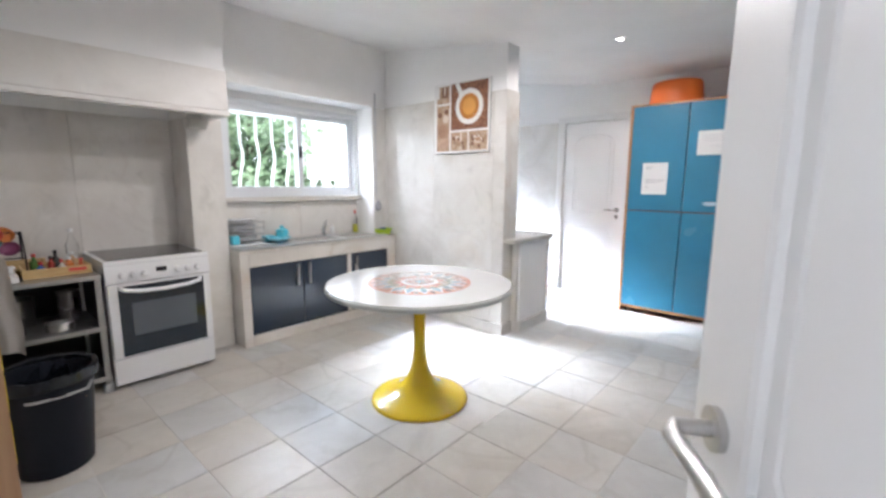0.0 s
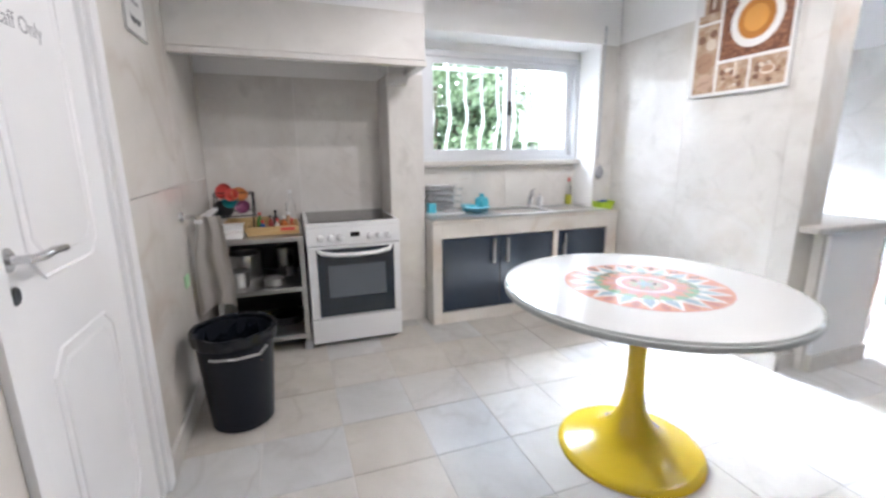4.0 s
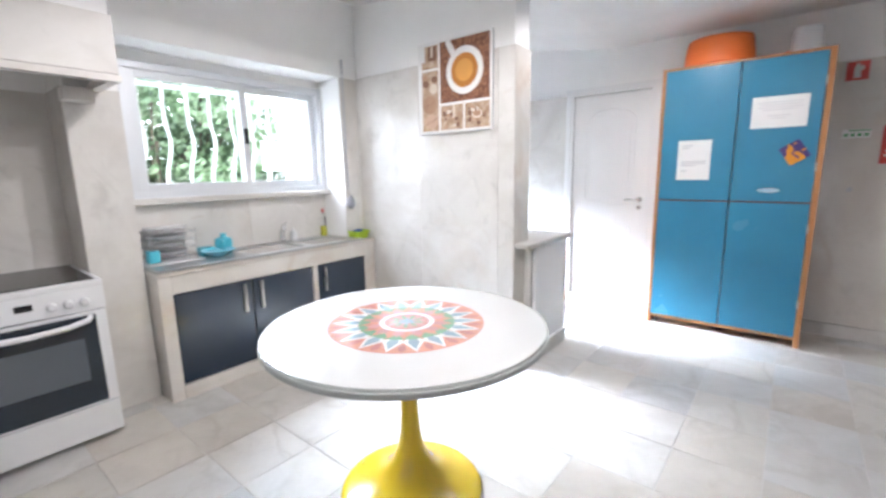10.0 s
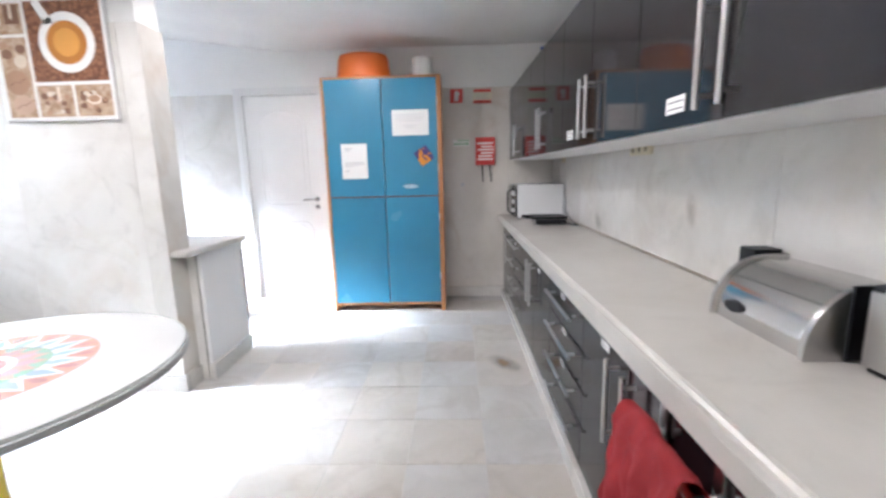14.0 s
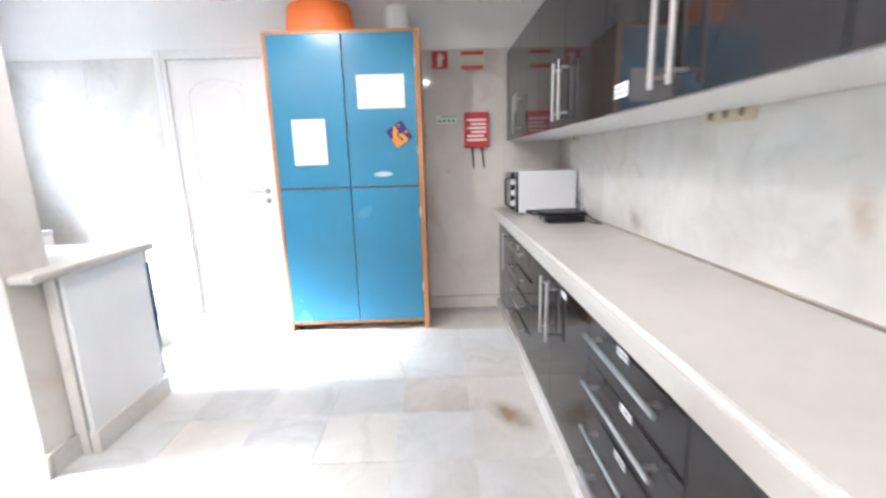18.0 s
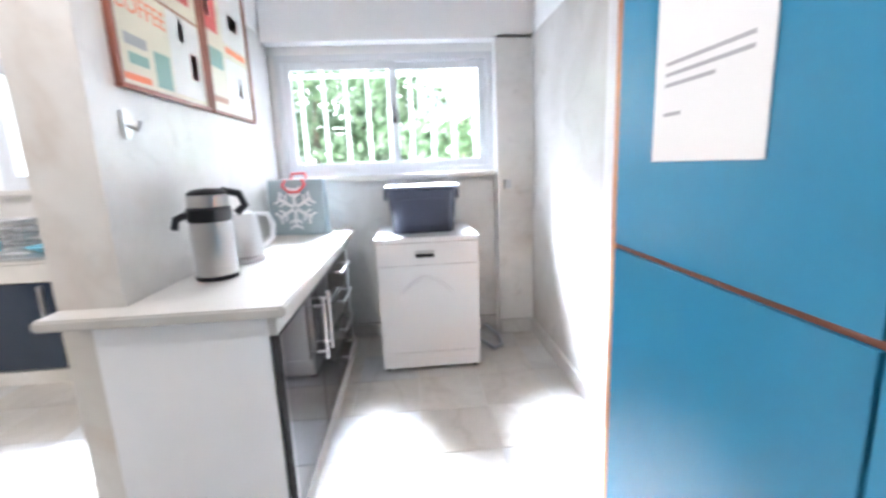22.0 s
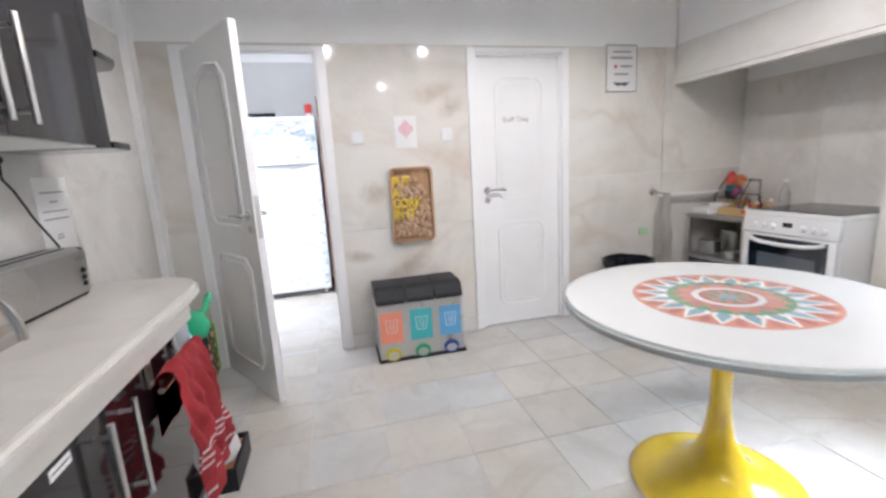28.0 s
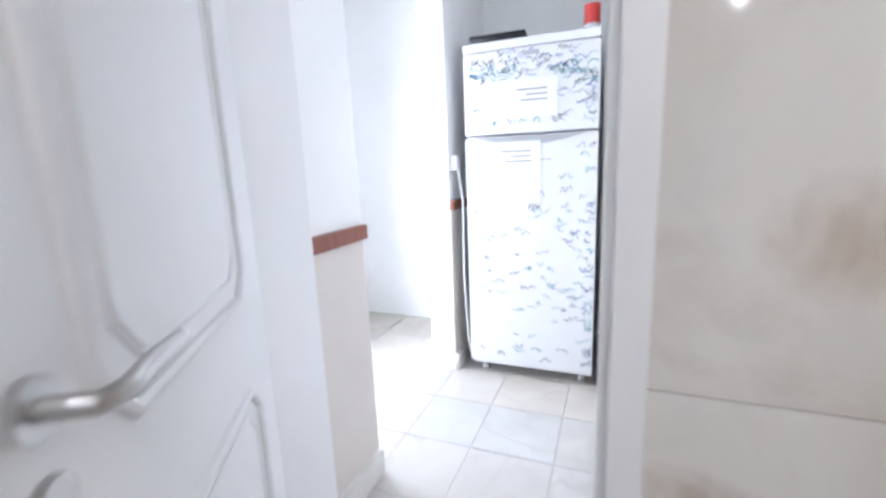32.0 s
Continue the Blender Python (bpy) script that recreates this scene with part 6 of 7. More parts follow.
def wall_unit(y0, y1):
    u = thing("wall_cupboard", "dark grey high-gloss wall cupboard with steel bar handles", "wall cupboard", (0.5, (y0 + y1) / 2, UZ0), "wall cupboards")
    bm = bmesh.new()
    box(bm, UXF + 0.022, y0 + 0.001, UZ0, 0.698, y1 - 0.001, UZ1, 0.001)
    for v in bm.verts:
        v.co.x += skew(v.co.y) if v.co.x < 0.6 else 0
    part("carcass", bm, WHITE_PLASTIC, u)
    m = (y0 + y1) / 2
    for a, b_, hy in ((y0, m, m - 0.045), (m, y1, m + 0.045)):
        bm = bmesh.new()
        box(bm, UXF, a + 0.002, UZ0 + 0.003, UXF + 0.020, b_ - 0.002, UZ1 - 0.002, 0.0015)
        for v in bm.verts:
            v.co.x += skew(v.co.y)
        d = part("door", bm, DARK_GLOSS, u)
        upright(d, hy, 1.395, 1.645, UXF + skew(hy))
    return u


for y0, y1 in ((1.40, 2.31), (2.31, 3.22), (3.22, 4.12), (4.12, 5.146)):
    wall_unit(y0, y1)
end = thing("end_shelf", "black gloss open corner shelf at the end of the wall cupboards", "shelf", (0.5, 1.38, UZ0))
slab(end, "side_panel", BLACK_PANEL, UXF + skew(1.37), 1.345, UZ0, 0.698, 1.399, UZ1, 0.002)
for z in (UZ0, 1.66, 1.98):
    bm = bmesh.new()
    prism(bm, [(0.698, 1.343), (0.352, 1.343), (0.356, 1.21), (0.40, 1.135), (0.47, 1.108), (0.698, 1.10)], z, z + 0.022)
    part("shelf", bm, BLACK_GLOSS, end)
stack = thing("paper_stack", "small stack of white papers on the black corner shelf", "papers", (0.59, 1.18, UZ0 + 0.022))
for k in range(4):
    slab(stack, "sheaf", PAPER, 0.52 + 0.004 * (k % 3), 1.120 + 0.005 * (k % 2), UZ0 + 0.0225 + 0.009 * k, 0.67 - 0.003 * (k % 2), 1.235 - 0.004 * (k % 3), UZ0 + 0.0310 + 0.009 * k, 0.001)
for y, z in ((3.07, 1.432), (2.06, 1.428)):
    lb = thing("label_sticker", "small white printed label on a wall cupboard door", "label", (UXF, y, z), "labels on the cupboards")
    slab(lb, "label", PAPER, UXF + skew(y) - 0.0022, y - 0.05, z - 0.022, UXF + skew(y) - 0.0008, y + 0.05, z + 0.022)
    bars(lb, INK, "x", UXF + skew(y) - 0.0022, -0.0003, [(y - 0.042, y + 0.042, z + k, z + k + 0.004) for k in (-0.012, 0.006)])

# things on top of the wall cupboards
for y, kind in ((4.98, "jug"), (4.80, "jug"), (4.55, "bottle"), (4.35, "mug"), (4.05, "glass"), (3.80, "mug")):
    o = thing({"jug": "white_jug", "bottle": "water_bottle", "mug": "white_mug", "glass": "glass_jar"}[kind],
              {"jug": "white jug standing on the wall cupboards", "bottle": "clear water bottle with a blue label on the wall cupboards", "mug": "white mug standing on the wall cupboards", "glass": "glass jar standing on the wall cupboards"}[kind], kind, (0.485, y, UZ1))
    if kind == "jug":
        turned(o, "body", WHITE_PLASTIC, [(0.05, 0), (0.055, 0.01), (0.048, 0.14), (0.040, 0.17), (0.044, 0.19)], (0.485, y, UZ1), 24)
        stick(o, "handle", WHITE_PLASTIC, [(0.445, y, UZ1 + 0.16), (0.395, y, UZ1 + 0.15), (0.395, y, UZ1 + 0.06), (0.440, y, UZ1 + 0.04)], 0.008, 8)
    elif kind == "bottle":
        turned(o, "bottle", CLEAR, [(0.032, 0), (0.034, 0.01), (0.034, 0.13), (0.014, 0.18), (0.014, 0.20)], (0.465, y, UZ1), 20)
        turned(o, "label", paint("blue_label", (0.05, 0.25, 0.60), 0.4), [(0.0347, 0.05), (0.0347, 0.11)], (0.465, y, UZ1), 20)
        turned(o, "cap", paint("blue_cap", (0.04, 0.10, 0.45), 0.4), [(0.016, 0.2), (0.016, 0.22)], (0.465, y, UZ1), 14)
    elif kind == "glass":
        turned(o, "jar", CLEAR, [(0.06, 0), (0.065, 0.01), (0.065, 0.10), (0.05, 0.12)], (0.485, y, UZ1), 20)
        turned(o, "lid", BLACK_PLASTIC, [(0.055, 0.12), (0.055, 0.135)], (0.485, y, UZ1), 20)
    else:
        turned(o, "cup", WHITE_PLASTIC, [(0.036, 0), (0.040, 0.005), (0.042, 0.09), (0.038, 0.09), (0.036, 0.01)], (0.475, y, UZ1), 22)
        stick(o, "handle", WHITE_PLASTIC, [(0.437, y, UZ1 + 0.07), (0.410, y, UZ1 + 0.06), (0.410, y, UZ1 + 0.03), (0.437, y, UZ1 + 0.02)], 0.006, 8)

# ---- appliances on the worktop ----
ZT = 0.8425
toaster = thing("long_toaster", "long brushed steel two-slot toaster with black ends and three buttons", "toaster", (0.56, 1.48, ZT))
tx0, tx1, ty0, ty1, th = 0.572, 0.694, 1.205, 1.690, 0.185
bm = bmesh.new()
prism(bm, rounded(tx0, ZT + 0.012, tx1, ZT + th, 0.022, 5), ty0 + 0.03, ty1 - 0.03, "y")
part("shell", bm, STEEL, toaster)
for a, b_ in ((ty0, ty0 + 0.03), (ty1 - 0.03, ty1)):
    bm = bmesh.new()
    prism(bm, rounded(tx0 + 0.004, ZT + 0.010, tx1 - 0.004, ZT + th - 0.004, 0.022, 5), a, b_, "y")
    part("end_cap", bm, BLACK_PLASTIC, toaster)
slab(toaster, "front_panel", STEEL, tx0 - 0.002, ty0 + 0.012, ZT + 0.014, tx0 + 0.010, ty1 - 0.006, ZT + th - 0.016, 0.004)
slab(toaster, "slot", BLACK_PLASTIC, 0.594, ty0 + 0.07, ZT + th - 0.006, 0.614, ty1 - 0.05, ZT + th + 0.0015)
slab(toaster, "slot", BLACK_PLASTIC, 0.646, ty0 + 0.07, ZT + th - 0.006, 0.666, ty1 - 0.05, ZT + th + 0.0015)
slab(toaster, "base", BLACK_PLASTIC, tx0 + 0.01, ty0 + 0.01, ZT, tx1 - 0.01, ty1 - 0.01, ZT + 0.012, 0.002)
slab(toaster, "lever", BLACK_PLASTIC, 0.605, ty0 - 0.022, ZT + 0.11, 0.64, ty0 + 0.001, ZT + 0.128, 0.004)
for z in (0.098, 0.072, 0.048):
    turned(toaster, "button", BLACK_PLASTIC, [(0.009, -0.007), (0.010, -0.004), (0.010, 0.0)], (tx0 - 0.002, ty0 + 0.045, ZT + z), 16, "x")
bars(toaster, INK, "x", tx0 - 0.002, -0.0004, [(ty0 + 0.03, ty0 + 0.075, ZT + k, ZT + k + 0.0015) for k in (0.135, 0.142, 0.149)])
stick(toaster, "cable", BLACK_PLASTIC, [(0.66, 1.207, 0.88), (0.665, 1.165, 0.90), (0.668, 1.14, 0.96), (0.670, 1.17, 1.03), (0.670, 1.26, 1.13), (0.668, 1.34, 1.24), (0.645, 1.42, 1.28), (0.632, 1.436, 1.332)], 0.004, 8)
SHINY = paint("polished_steel", (0.60, 0.59, 0.58), 0.13, 1.0, vary=0.04, grain=150, relief=0.02)
bb = thing("bread_box", "brushed steel roll-top bread box with a black grip", "bread box", (0.5, 1.90, ZT))
bm = bmesh.new()
pts = [(0.497, 0.0), (0.497, 0.012)] + [(0.497 + 0.140 * (1 - math.cos(radians(a))), 0.012 + 0.150 * math.sin(radians(a))) for a in range(8, 91, 8)] + [(0.686, 0.162), (0.686, 0.0)]
prism(bm, [(a, ZT + z) for a, z in pts], 1.740, 2.056, "y")
part("roll_top", bm, SHINY, bb)
for a, b_ in ((1.725, 1.740), (2.056, 2.071)):
    bm = bmesh.new()
    prism(bm, [(0.487, ZT), (0.487, ZT + 0.014)] + [(0.487 + 0.148 * (1 - math.cos(radians(q))), ZT + 0.014 + 0.156 * math.sin(radians(q))) for q in range(8, 91, 8)] + [(0.690, ZT + 0.170), (0.690, ZT)], a, b_, "y")
    part("side", bm, STEEL, bb)
slab(bb, "side_pad", BLACK_PLASTIC, 0.57, 1.716, ZT + 0.004, 0.685, 1.7245, ZT + 0.17, 0.004)
turned(bb, "grip", BLACK_PLASTIC, [(0.034, -0.014), (0.036, -0.006), (0.036, 0.004)], (0.507, 1.98, ZT + 0.045), 24, "x", 0.45)
slab(bb, "hinge_box", BLACK_PLASTIC, 0.61, 2.085, ZT, 0.690, 2.15, ZT + 0.18, 0.004)
oven = thing("mini_oven", "white table-top oven with a black control panel and three knobs", "oven", (0.48, 4.85, ZT))
slab(oven, "body", ENAMEL, 0.285, 4.62, ZT + 0.012, 0.685, 5.06, ZT + 0.302, 0.01)
pan_ = slab(oven, "control_panel", BLACK_GLOSS, 0.268, 4.635, ZT + 0.016, 0.2855, 4.775, ZT + 0.296, 0.003)
for z in (0.075, 0.150, 0.225):
    turned(pan_, "knob", WHITE_PLASTIC, [(0.018, -0.022), (0.020, -0.004), (0.022, 0.0)], (0.268, 4.705, ZT + z), 18, "x")
dd = slab(oven, "door", BLACK_GLOSS, 0.255, 4.782, ZT + 0.02, 0.284, 5.05, ZT + 0.290, 0.006)
stick(dd, "handle", BLACK_PLASTIC, [(0.255, 4.80, ZT + 0.04), (0.222, 4.80, ZT + 0.06), (0.218, 4.80, ZT + 0.235), (0.255, 4.80, ZT + 0.255)], 0.007, 8)
for x, y in ((0.31, 4.66), (0.66, 4.66), (0.31, 5.02), (0.66, 5.02)):
    turned(oven, "foot", BLACK_PLASTIC, [(0.014, 0), (0.014, 0.014)], (x, y, ZT), 10)
slab(oven, "vent", BLACK_PLASTIC, 0.683, 4.68, ZT + 0.02, 0.690, 5.0, ZT + 0.28)
grill = thing("contact_grill", "black electric contact grill with a loop handle and a trailing cable", "grill", (0.47, 4.27, ZT))
slab(grill, "base", BLACK_PLASTIC, 0.37, 4.17, ZT + 0.006, 0.60, 4.38, ZT + 0.040, 0.008)
slab(grill, "plate", BLACK_PLASTIC, 0.355, 4.16, ZT + 0.046, 0.605, 4.39, ZT + 0.066, 0.006)
stick(grill, "handle", BLACK_PLASTIC, [(0.36, 4.19, ZT + 0.056), (0.29, 4.19, ZT + 0.060), (0.275, 4.275, ZT + 0.062), (0.29, 4.36, ZT + 0.060), (0.36, 4.36, ZT + 0.056)], 0.008, 8)
slab(grill, "upright", ALU, 0.60, 4.26, ZT + 0.03, 0.615, 4.30, ZT + 0.20, 0.003)
turned(grill, "knob", STEEL, [(0.016, -0.01), (0.018, 0.0)], (0.368, 4.24, ZT + 0.02), 14, "x")
stick(grill, "cable", BLACK_PLASTIC, [(0.59, 4.18, ZT + 0.02), (0.63, 4.12, ZT + 0.006), (0.66, 4.08, ZT + 0.006), (0.675, 4.3, ZT + 0.01), (0.68, 4.62, ZT + 0.10)], 0.004, 8)

CREAM_PLASTIC = paint("yellowed_plastic", (0.62, 0.56, 0.40), 0.4, vary=0.06)


def socket_row(y0, n, z, label, pitch=0.078, lead=0.044):
    s = thing("socket_strip", label, "socket", (0.70, y0, z), "wall sockets")
    slab(s, "plate", CREAM_PLASTIC, 0.683, y0, z, 0.6995, y0 + pitch * n + 2 * (lead - pitch / 2), z + 0.058, 0.004)
    for k in range(n):
        y = y0 + lead + pitch * k
        turned(s, "socket", CREAM_PLASTIC, [(0.018, 0.002), (0.019, -0.004), (0.024, -0.004), (0.025, 0.001)], (0.683, y, z + 0.029), 22, "x")
        turned(s, "well", paint("socket_shadow", (0.20, 0.17, 0.11), 0.6), [(0.017, -0.0006), (0.017, 0.001)], (0.6822, y, z + 0.029), 18, "x")
        for d in (-0.008, 0.008):
            turned(s, "hole", BLACK_PLASTIC, [(0.003, -0.0014), (0.003, 0.0)], (0.6822, y + d, z + 0.029), 8, "x")
    return s


socket_row(2.976, 3, 1.326, "row of three yellowed plastic wall sockets under the cupboards")
socket_row(1.368, 3, 1.309, "row of three yellowed plastic sockets with a black plug", 0.052, 0.068)
socket_row(4.65, 1, 1.325, "single yellowed wall socket with a thin cable")
plug = thing("black_plug", "black mains plug pushed into the socket strip", "plug", (0.68, 1.45, 1.35))
turned(plug, "plug", BLACK_PLASTIC, [(0.010, -0.055), (0.020, -0.040), (0.023, -0.01), (0.020, 0.0)], (0.680, 1.436, 1.338), 20, "x")
cord = thing("oven_cable", "thin grey cable hanging from the socket to the oven", "cable", (0.68, 4.68, 1.1))
stick(cord, "cable", paint("grey_cable", (0.45, 0.45, 0.43), 0.5), [(0.675, 4.695, 1.35), (0.655, 4.72, 1.33), (0.665, 4.76, 1.22), (0.680, 4.74, 1.12), (0.684, 4.72, 1.02)], 0.004, 8)
wall_note = notice("paper_notice", "white paper notice with grey printed lines on the marble wall", "notice", "x", 0.6995, -0.0012, 0.98, 1.19, 0.985, 1.285,
                   [(0.15, 0.85, 0.80), (0.38, 0.62, 0.68), (0.12, 0.88, 0.56), (0.12, 0.88, 0.46), (0.42, 0.58, 0.25), (0.40, 0.60, 0.21)], ink=paint("mid_ink", (0.30, 0.30, 0.33), 0.7))

# ---- fire signs and fire blanket ----
GREEN_SIGN = paint("green_sign", (0.06, 0.36, 0.12), 0.5)
fs = thing("fire_sign", "square red and white fire extinguisher sign", "sign", (-0.23, 5.15, 1.92))
slab(fs, "plate", RED_PAINT, -0.292, 5.146, 1.918, -0.170, 5.149, 2.046)
bars(fs, PAPER, "y", 5.1458, -0.0006, [(-0.250, -0.213, 1.935, 2.010), (-0.243, -0.220, 2.010, 2.030), (-0.213, -0.200, 1.985, 2.015)], "pictogram")
fs2 = thing("fire_sign", "wide red and cream fire notice with unreadable lines", "sign", (0.02, 5.15, 1.91))
slab(fs2, "plate", CREAM, -0.072, 5.146, 1.906, 0.106, 5.149, 2.042)
bars(fs2, RED_PAINT, "y", 5.1458, -0.0006, [(-0.068, 0.102, 2.012, 2.040), (-0.068, 0.102, 1.908, 1.938)], "band")
bars(fs2, paint("sign_grey", (0.50, 0.48, 0.42), 0.6), "y", 5.1458, -0.0006, [(-0.05, 0.08, 1.985, 1.995), (-0.05, 0.06, 1.965, 1.972), (-0.05, 0.085, 1.950, 1.957)])
fs3 = thing("instruction_strip", "narrow white strip of small green pictograms", "sign", (-0.19, 5.15, 1.51))
slab(fs3, "plate", PAPER, -0.268, 5.1465, 1.512, -0.112, 5.149, 1.575)
bars(fs3, GREEN_SIGN, "y", 5.1463, -0.0006, [(-0.258 + k * 0.037, -0.236 + k * 0.037, 1.525, 1.545) for k in range(4)] + [(-0.235, -0.115, 1.562, 1.570)], "pictogram")
fb = thing("fire_blanket", "red fire blanket box with white writing and black pull straps", "fire blanket", (0.04, 5.15, 1.32))
slab(fb, "case", RED_PAINT, -0.055, 5.108, 1.325, 0.135, 5.149, 1.590, 0.008)
bars(fb, PAPER, "y", 5.1078, -0.0006, [(-0.035, 0.115, 1.525, 1.540), (-0.005, 0.115, 1.495, 1.508), (-0.030, 0.115, 1.465, 1.480), (0.0, 0.115, 1.435, 1.450), (-0.030, 0.10, 1.405, 1.420), (-0.035, 0.115, 1.375, 1.39)])
for x, dx in ((0.008, 0.006), (0.082, 0.016)):
    bm = bmesh.new()
    prism(bm, [(x - 0.009, 1.326), (x + 0.009, 1.326), (x + dx + 0.006, 1.165), (x + dx - 0.004, 1.165)], 5.122, 5.128, "y")
    part("strap", bm, BLACK_PLASTIC, fb)
scr = thing("wall_plug", "small grey capped pipe stub on the marble wall", "wall fitting", (-0.2, 5.15, 1.13))
turned(scr, "cap", ALU, [(0.016, -0.012), (0.018, 0.0)], (-0.185, 5.149, 1.14), 14, "y")

# ---- towel and bags by the end of the worktop ----
towel_bar = thing("over_door_rail", "steel over-door towel rail hooked on the dark cupboard door", "towel rail", (0.13, 1.65, 0.62))
for y in (1.535, 1.745):
    slab(towel_bar, "clip", STEEL, FXE - 0.012, y - 0.014, 0.655, FXE - 0.003, y + 0.014, 0.740, 0.002)
    stick(towel_bar, "arm", STEEL, [(FXE - 0.01, y, 0.665), (FXE - 0.057, y, 0.665)], 0.009, 8)
stick(towel_bar, "bar", STEEL, [(FXE - 0.055, 1.490, 0.665), (FXE - 0.055, 1.805, 0.665)], 0.010, 12)
RED_CLOTH = paint("red_terry", (0.50, 0.055, 0.065), 0.95, vary=0.12, grain=150, relief=0.6)


def folded_towel(y0, y1, x, z):
    """A bunched towel slung over a bar that runs along y: short behind, long in front."""
    bm = bmesh.new()
    nu, nv = 40, 120
    grid = []
    for j in range(nv + 1):
        v = j / nv
        if v < 0.28:
            px, pz, out = x + 0.024, z - 0.16 * (1 - v / 0.28), 0.0
        elif v < 0.42:
            a = math.pi * (v - 0.28) / 0.14
            px, pz, out = x + 0.030 * math.cos(a) - 0.006, z + 0.036 * math.sin(a), 0.7
        else:
            w = (v - 0.42) / 0.58
            px, pz, out = x - 0.036 - 0.022 * math.sin(w * 2.6), z - 0.47 * w, 1.0
        row = []
        for i in range(nu + 1):
            u = i / nu
            d = max(0.0, v - 0.42)
            yy = y0 + (y1 - y0) * u + d * 0.10 * (u - 0.62) + 0.014 * noise.noise(Vector((u * 3, v * 5, 7.0)))
            f = 0.012 * math.sin(u * 17 + 2.5 * v) * (0.35 + d) + 0.042 * noise.noise(Vector((u * 4.2, v * 7.5, 1.0))) * out
            row.append(bm.verts.new((px - abs(f) * out - 0.006 * out * noise.noise(Vector((u * 13, v * 17, 3.0))), yy, pz + 0.030 * out * math.sin(u * 4 + 1) * d + 0.010 * noise.noise(Vector((u * 5, v * 3, 9.0))))))
        grid.append(row)
    for j in range(nv):
        for i in range(nu):
            f = bm.faces.new((grid[j][i], grid[j][i + 1], grid[j + 1][i + 1], grid[j + 1][i]))
            w = (j / nv - 0.42) / 0.58
            if any(abs(w - h) < 0.0065 for h in (0.50, 0.54, 0.58, 0.78, 0.82)):
                f.material_index = 1
    bmesh.ops.solidify(bm, geom=bm.faces[:], thickness=0.005)
    rt = solid("red_towel", bm, RED_CLOTH, "crumpled red terry towel with white stripes hanging on the rail", "towel")
    rt.data.materials.append(PAPER)


folded_towel(1.520, 1.800, FXE - 0.055, 0.682)
SPOTTED = material("printed_bag_cloth")
_, nt, b = SPOTTED
v_ = coords(nt)
n1 = noise_tex(nt, v_, 17, 1, 0.4, 0.3)
nt.links.new(ramp(nt, n1, [(0.0, (0.014, 0.016, 0.03)), (0.50, (0.016, 0.02, 0.05)), (0.53, (0.50, 0.14, 0.04)), (0.60, (0.62, 0.55, 0.45)), (0.66, (0.03, 0.30, 0.38))]), b.inputs["Base Color"])
b.inputs["Roughness"].default_value = 0.75
SPOTTED = SPOTTED[0]
LIME_CLOTH = paint("lime_bag", (0.28, 0.50, 0.05), 0.7, vary=0.1, grain=40, relief=0.3)
FLOWERS = material("flower_bag_print")
_, nt, b = FLOWERS
vo = nt.nodes.new("ShaderNodeTexVoronoi")
vo.inputs["Scale"].default_value, vo.inputs["Randomness"].default_value = 15, 0.25
nt.links.new(coords(nt, 1.0, False), vo.inputs["Vector"])
nt.links.new(ramp(nt, vo.outputs["Distance"], [(0.0, (0.70, 0.35, 0.08)), (0.16, (0.72, 0.62, 0.48)), (0.34, (0.62, 0.30, 0.10)), (0.42, (0.03, 0.05, 0.10)), (0.52, (0.025, 0.04, 0.09)), (0.56, (0.20, 0.42, 0.05))]), b.inputs["Base Color"])
b.inputs["Roughness"].default_value = 0.7
FLOWERS = FLOWERS[0]


def soft_bag(name, label, m, w, d, h, mat, mouth=None, seed=0, trim=None):
    bag = thing(name, label, "bag", at=m)
    bm = bmesh.new()
    nz, n = 12, 36
    rings = []
    for j in range(nz + 1):
        t = j / nz
        ring = []
        for p in rounded(-w / 2, -d / 2, w / 2, d / 2, min(d, w) * 0.25, 8):
            k = 1 - 0.10 * t + 0.06 * math.sin(3 * t)
            q = Vector((p[0] * (1 + 0.03 * t), p[1] * k * (1 - 0.25 * t * t), h * t))
            nn = noise.noise(Vector((q.x * 9 + seed, q.y * 9, q.z * 7)))
            ring.append(bm.verts.new((q.x + 0.012 * nn, q.y + 0.018 * nn, q.z + (0.02 * nn if j == nz else 0))))
        rings.append(ring)
    n = len(rings[0])
    for a, b_ in zip(rings, rings[1:]):
        for i in range(n):
            bm.faces.new((a[i], a[(i + 1) % n], b_[(i + 1) % n], b_[i]))
    bm.faces.new(rings[0][::-1])
    inner = [bm.verts.new((v.co.x * 0.9, v.co.y * 0.75, v.co.z - 0.05)) for v in rings[-1]]
    for i in range(n):
        bm.faces.new((rings[-1][i], rings[-1][(i + 1) % n], inner[(i + 1) % n], inner[i]))
    bm.faces.new(inner)
    part("body", bm, mat, bag)
    if trim:
        for s in (-1, 1):
            bm = bmesh.new()
            prism(bm, rounded(-d * 0.46, 0.01, d * 0.46, h * 0.97, 0.03), s * w / 2 - 0.003 + s * 0.008, s * w / 2 + 0.003 + s * 0.008, "x")
            part("gusset", bm, trim, bag)
        for x in (-w * 0.2, w * 0.2):
            bm = bmesh.new()
            prism(bm, [(x - 0.022, 0.02), (x + 0.022, 0.02), (x + 0.022, h * 0.95), (x - 0.022, h * 0.95)], -d / 2 - 0.014, -d / 2 - 0.009, "y")
            part("strap", bm, NAVY_CLOTH, bag)
    return bag


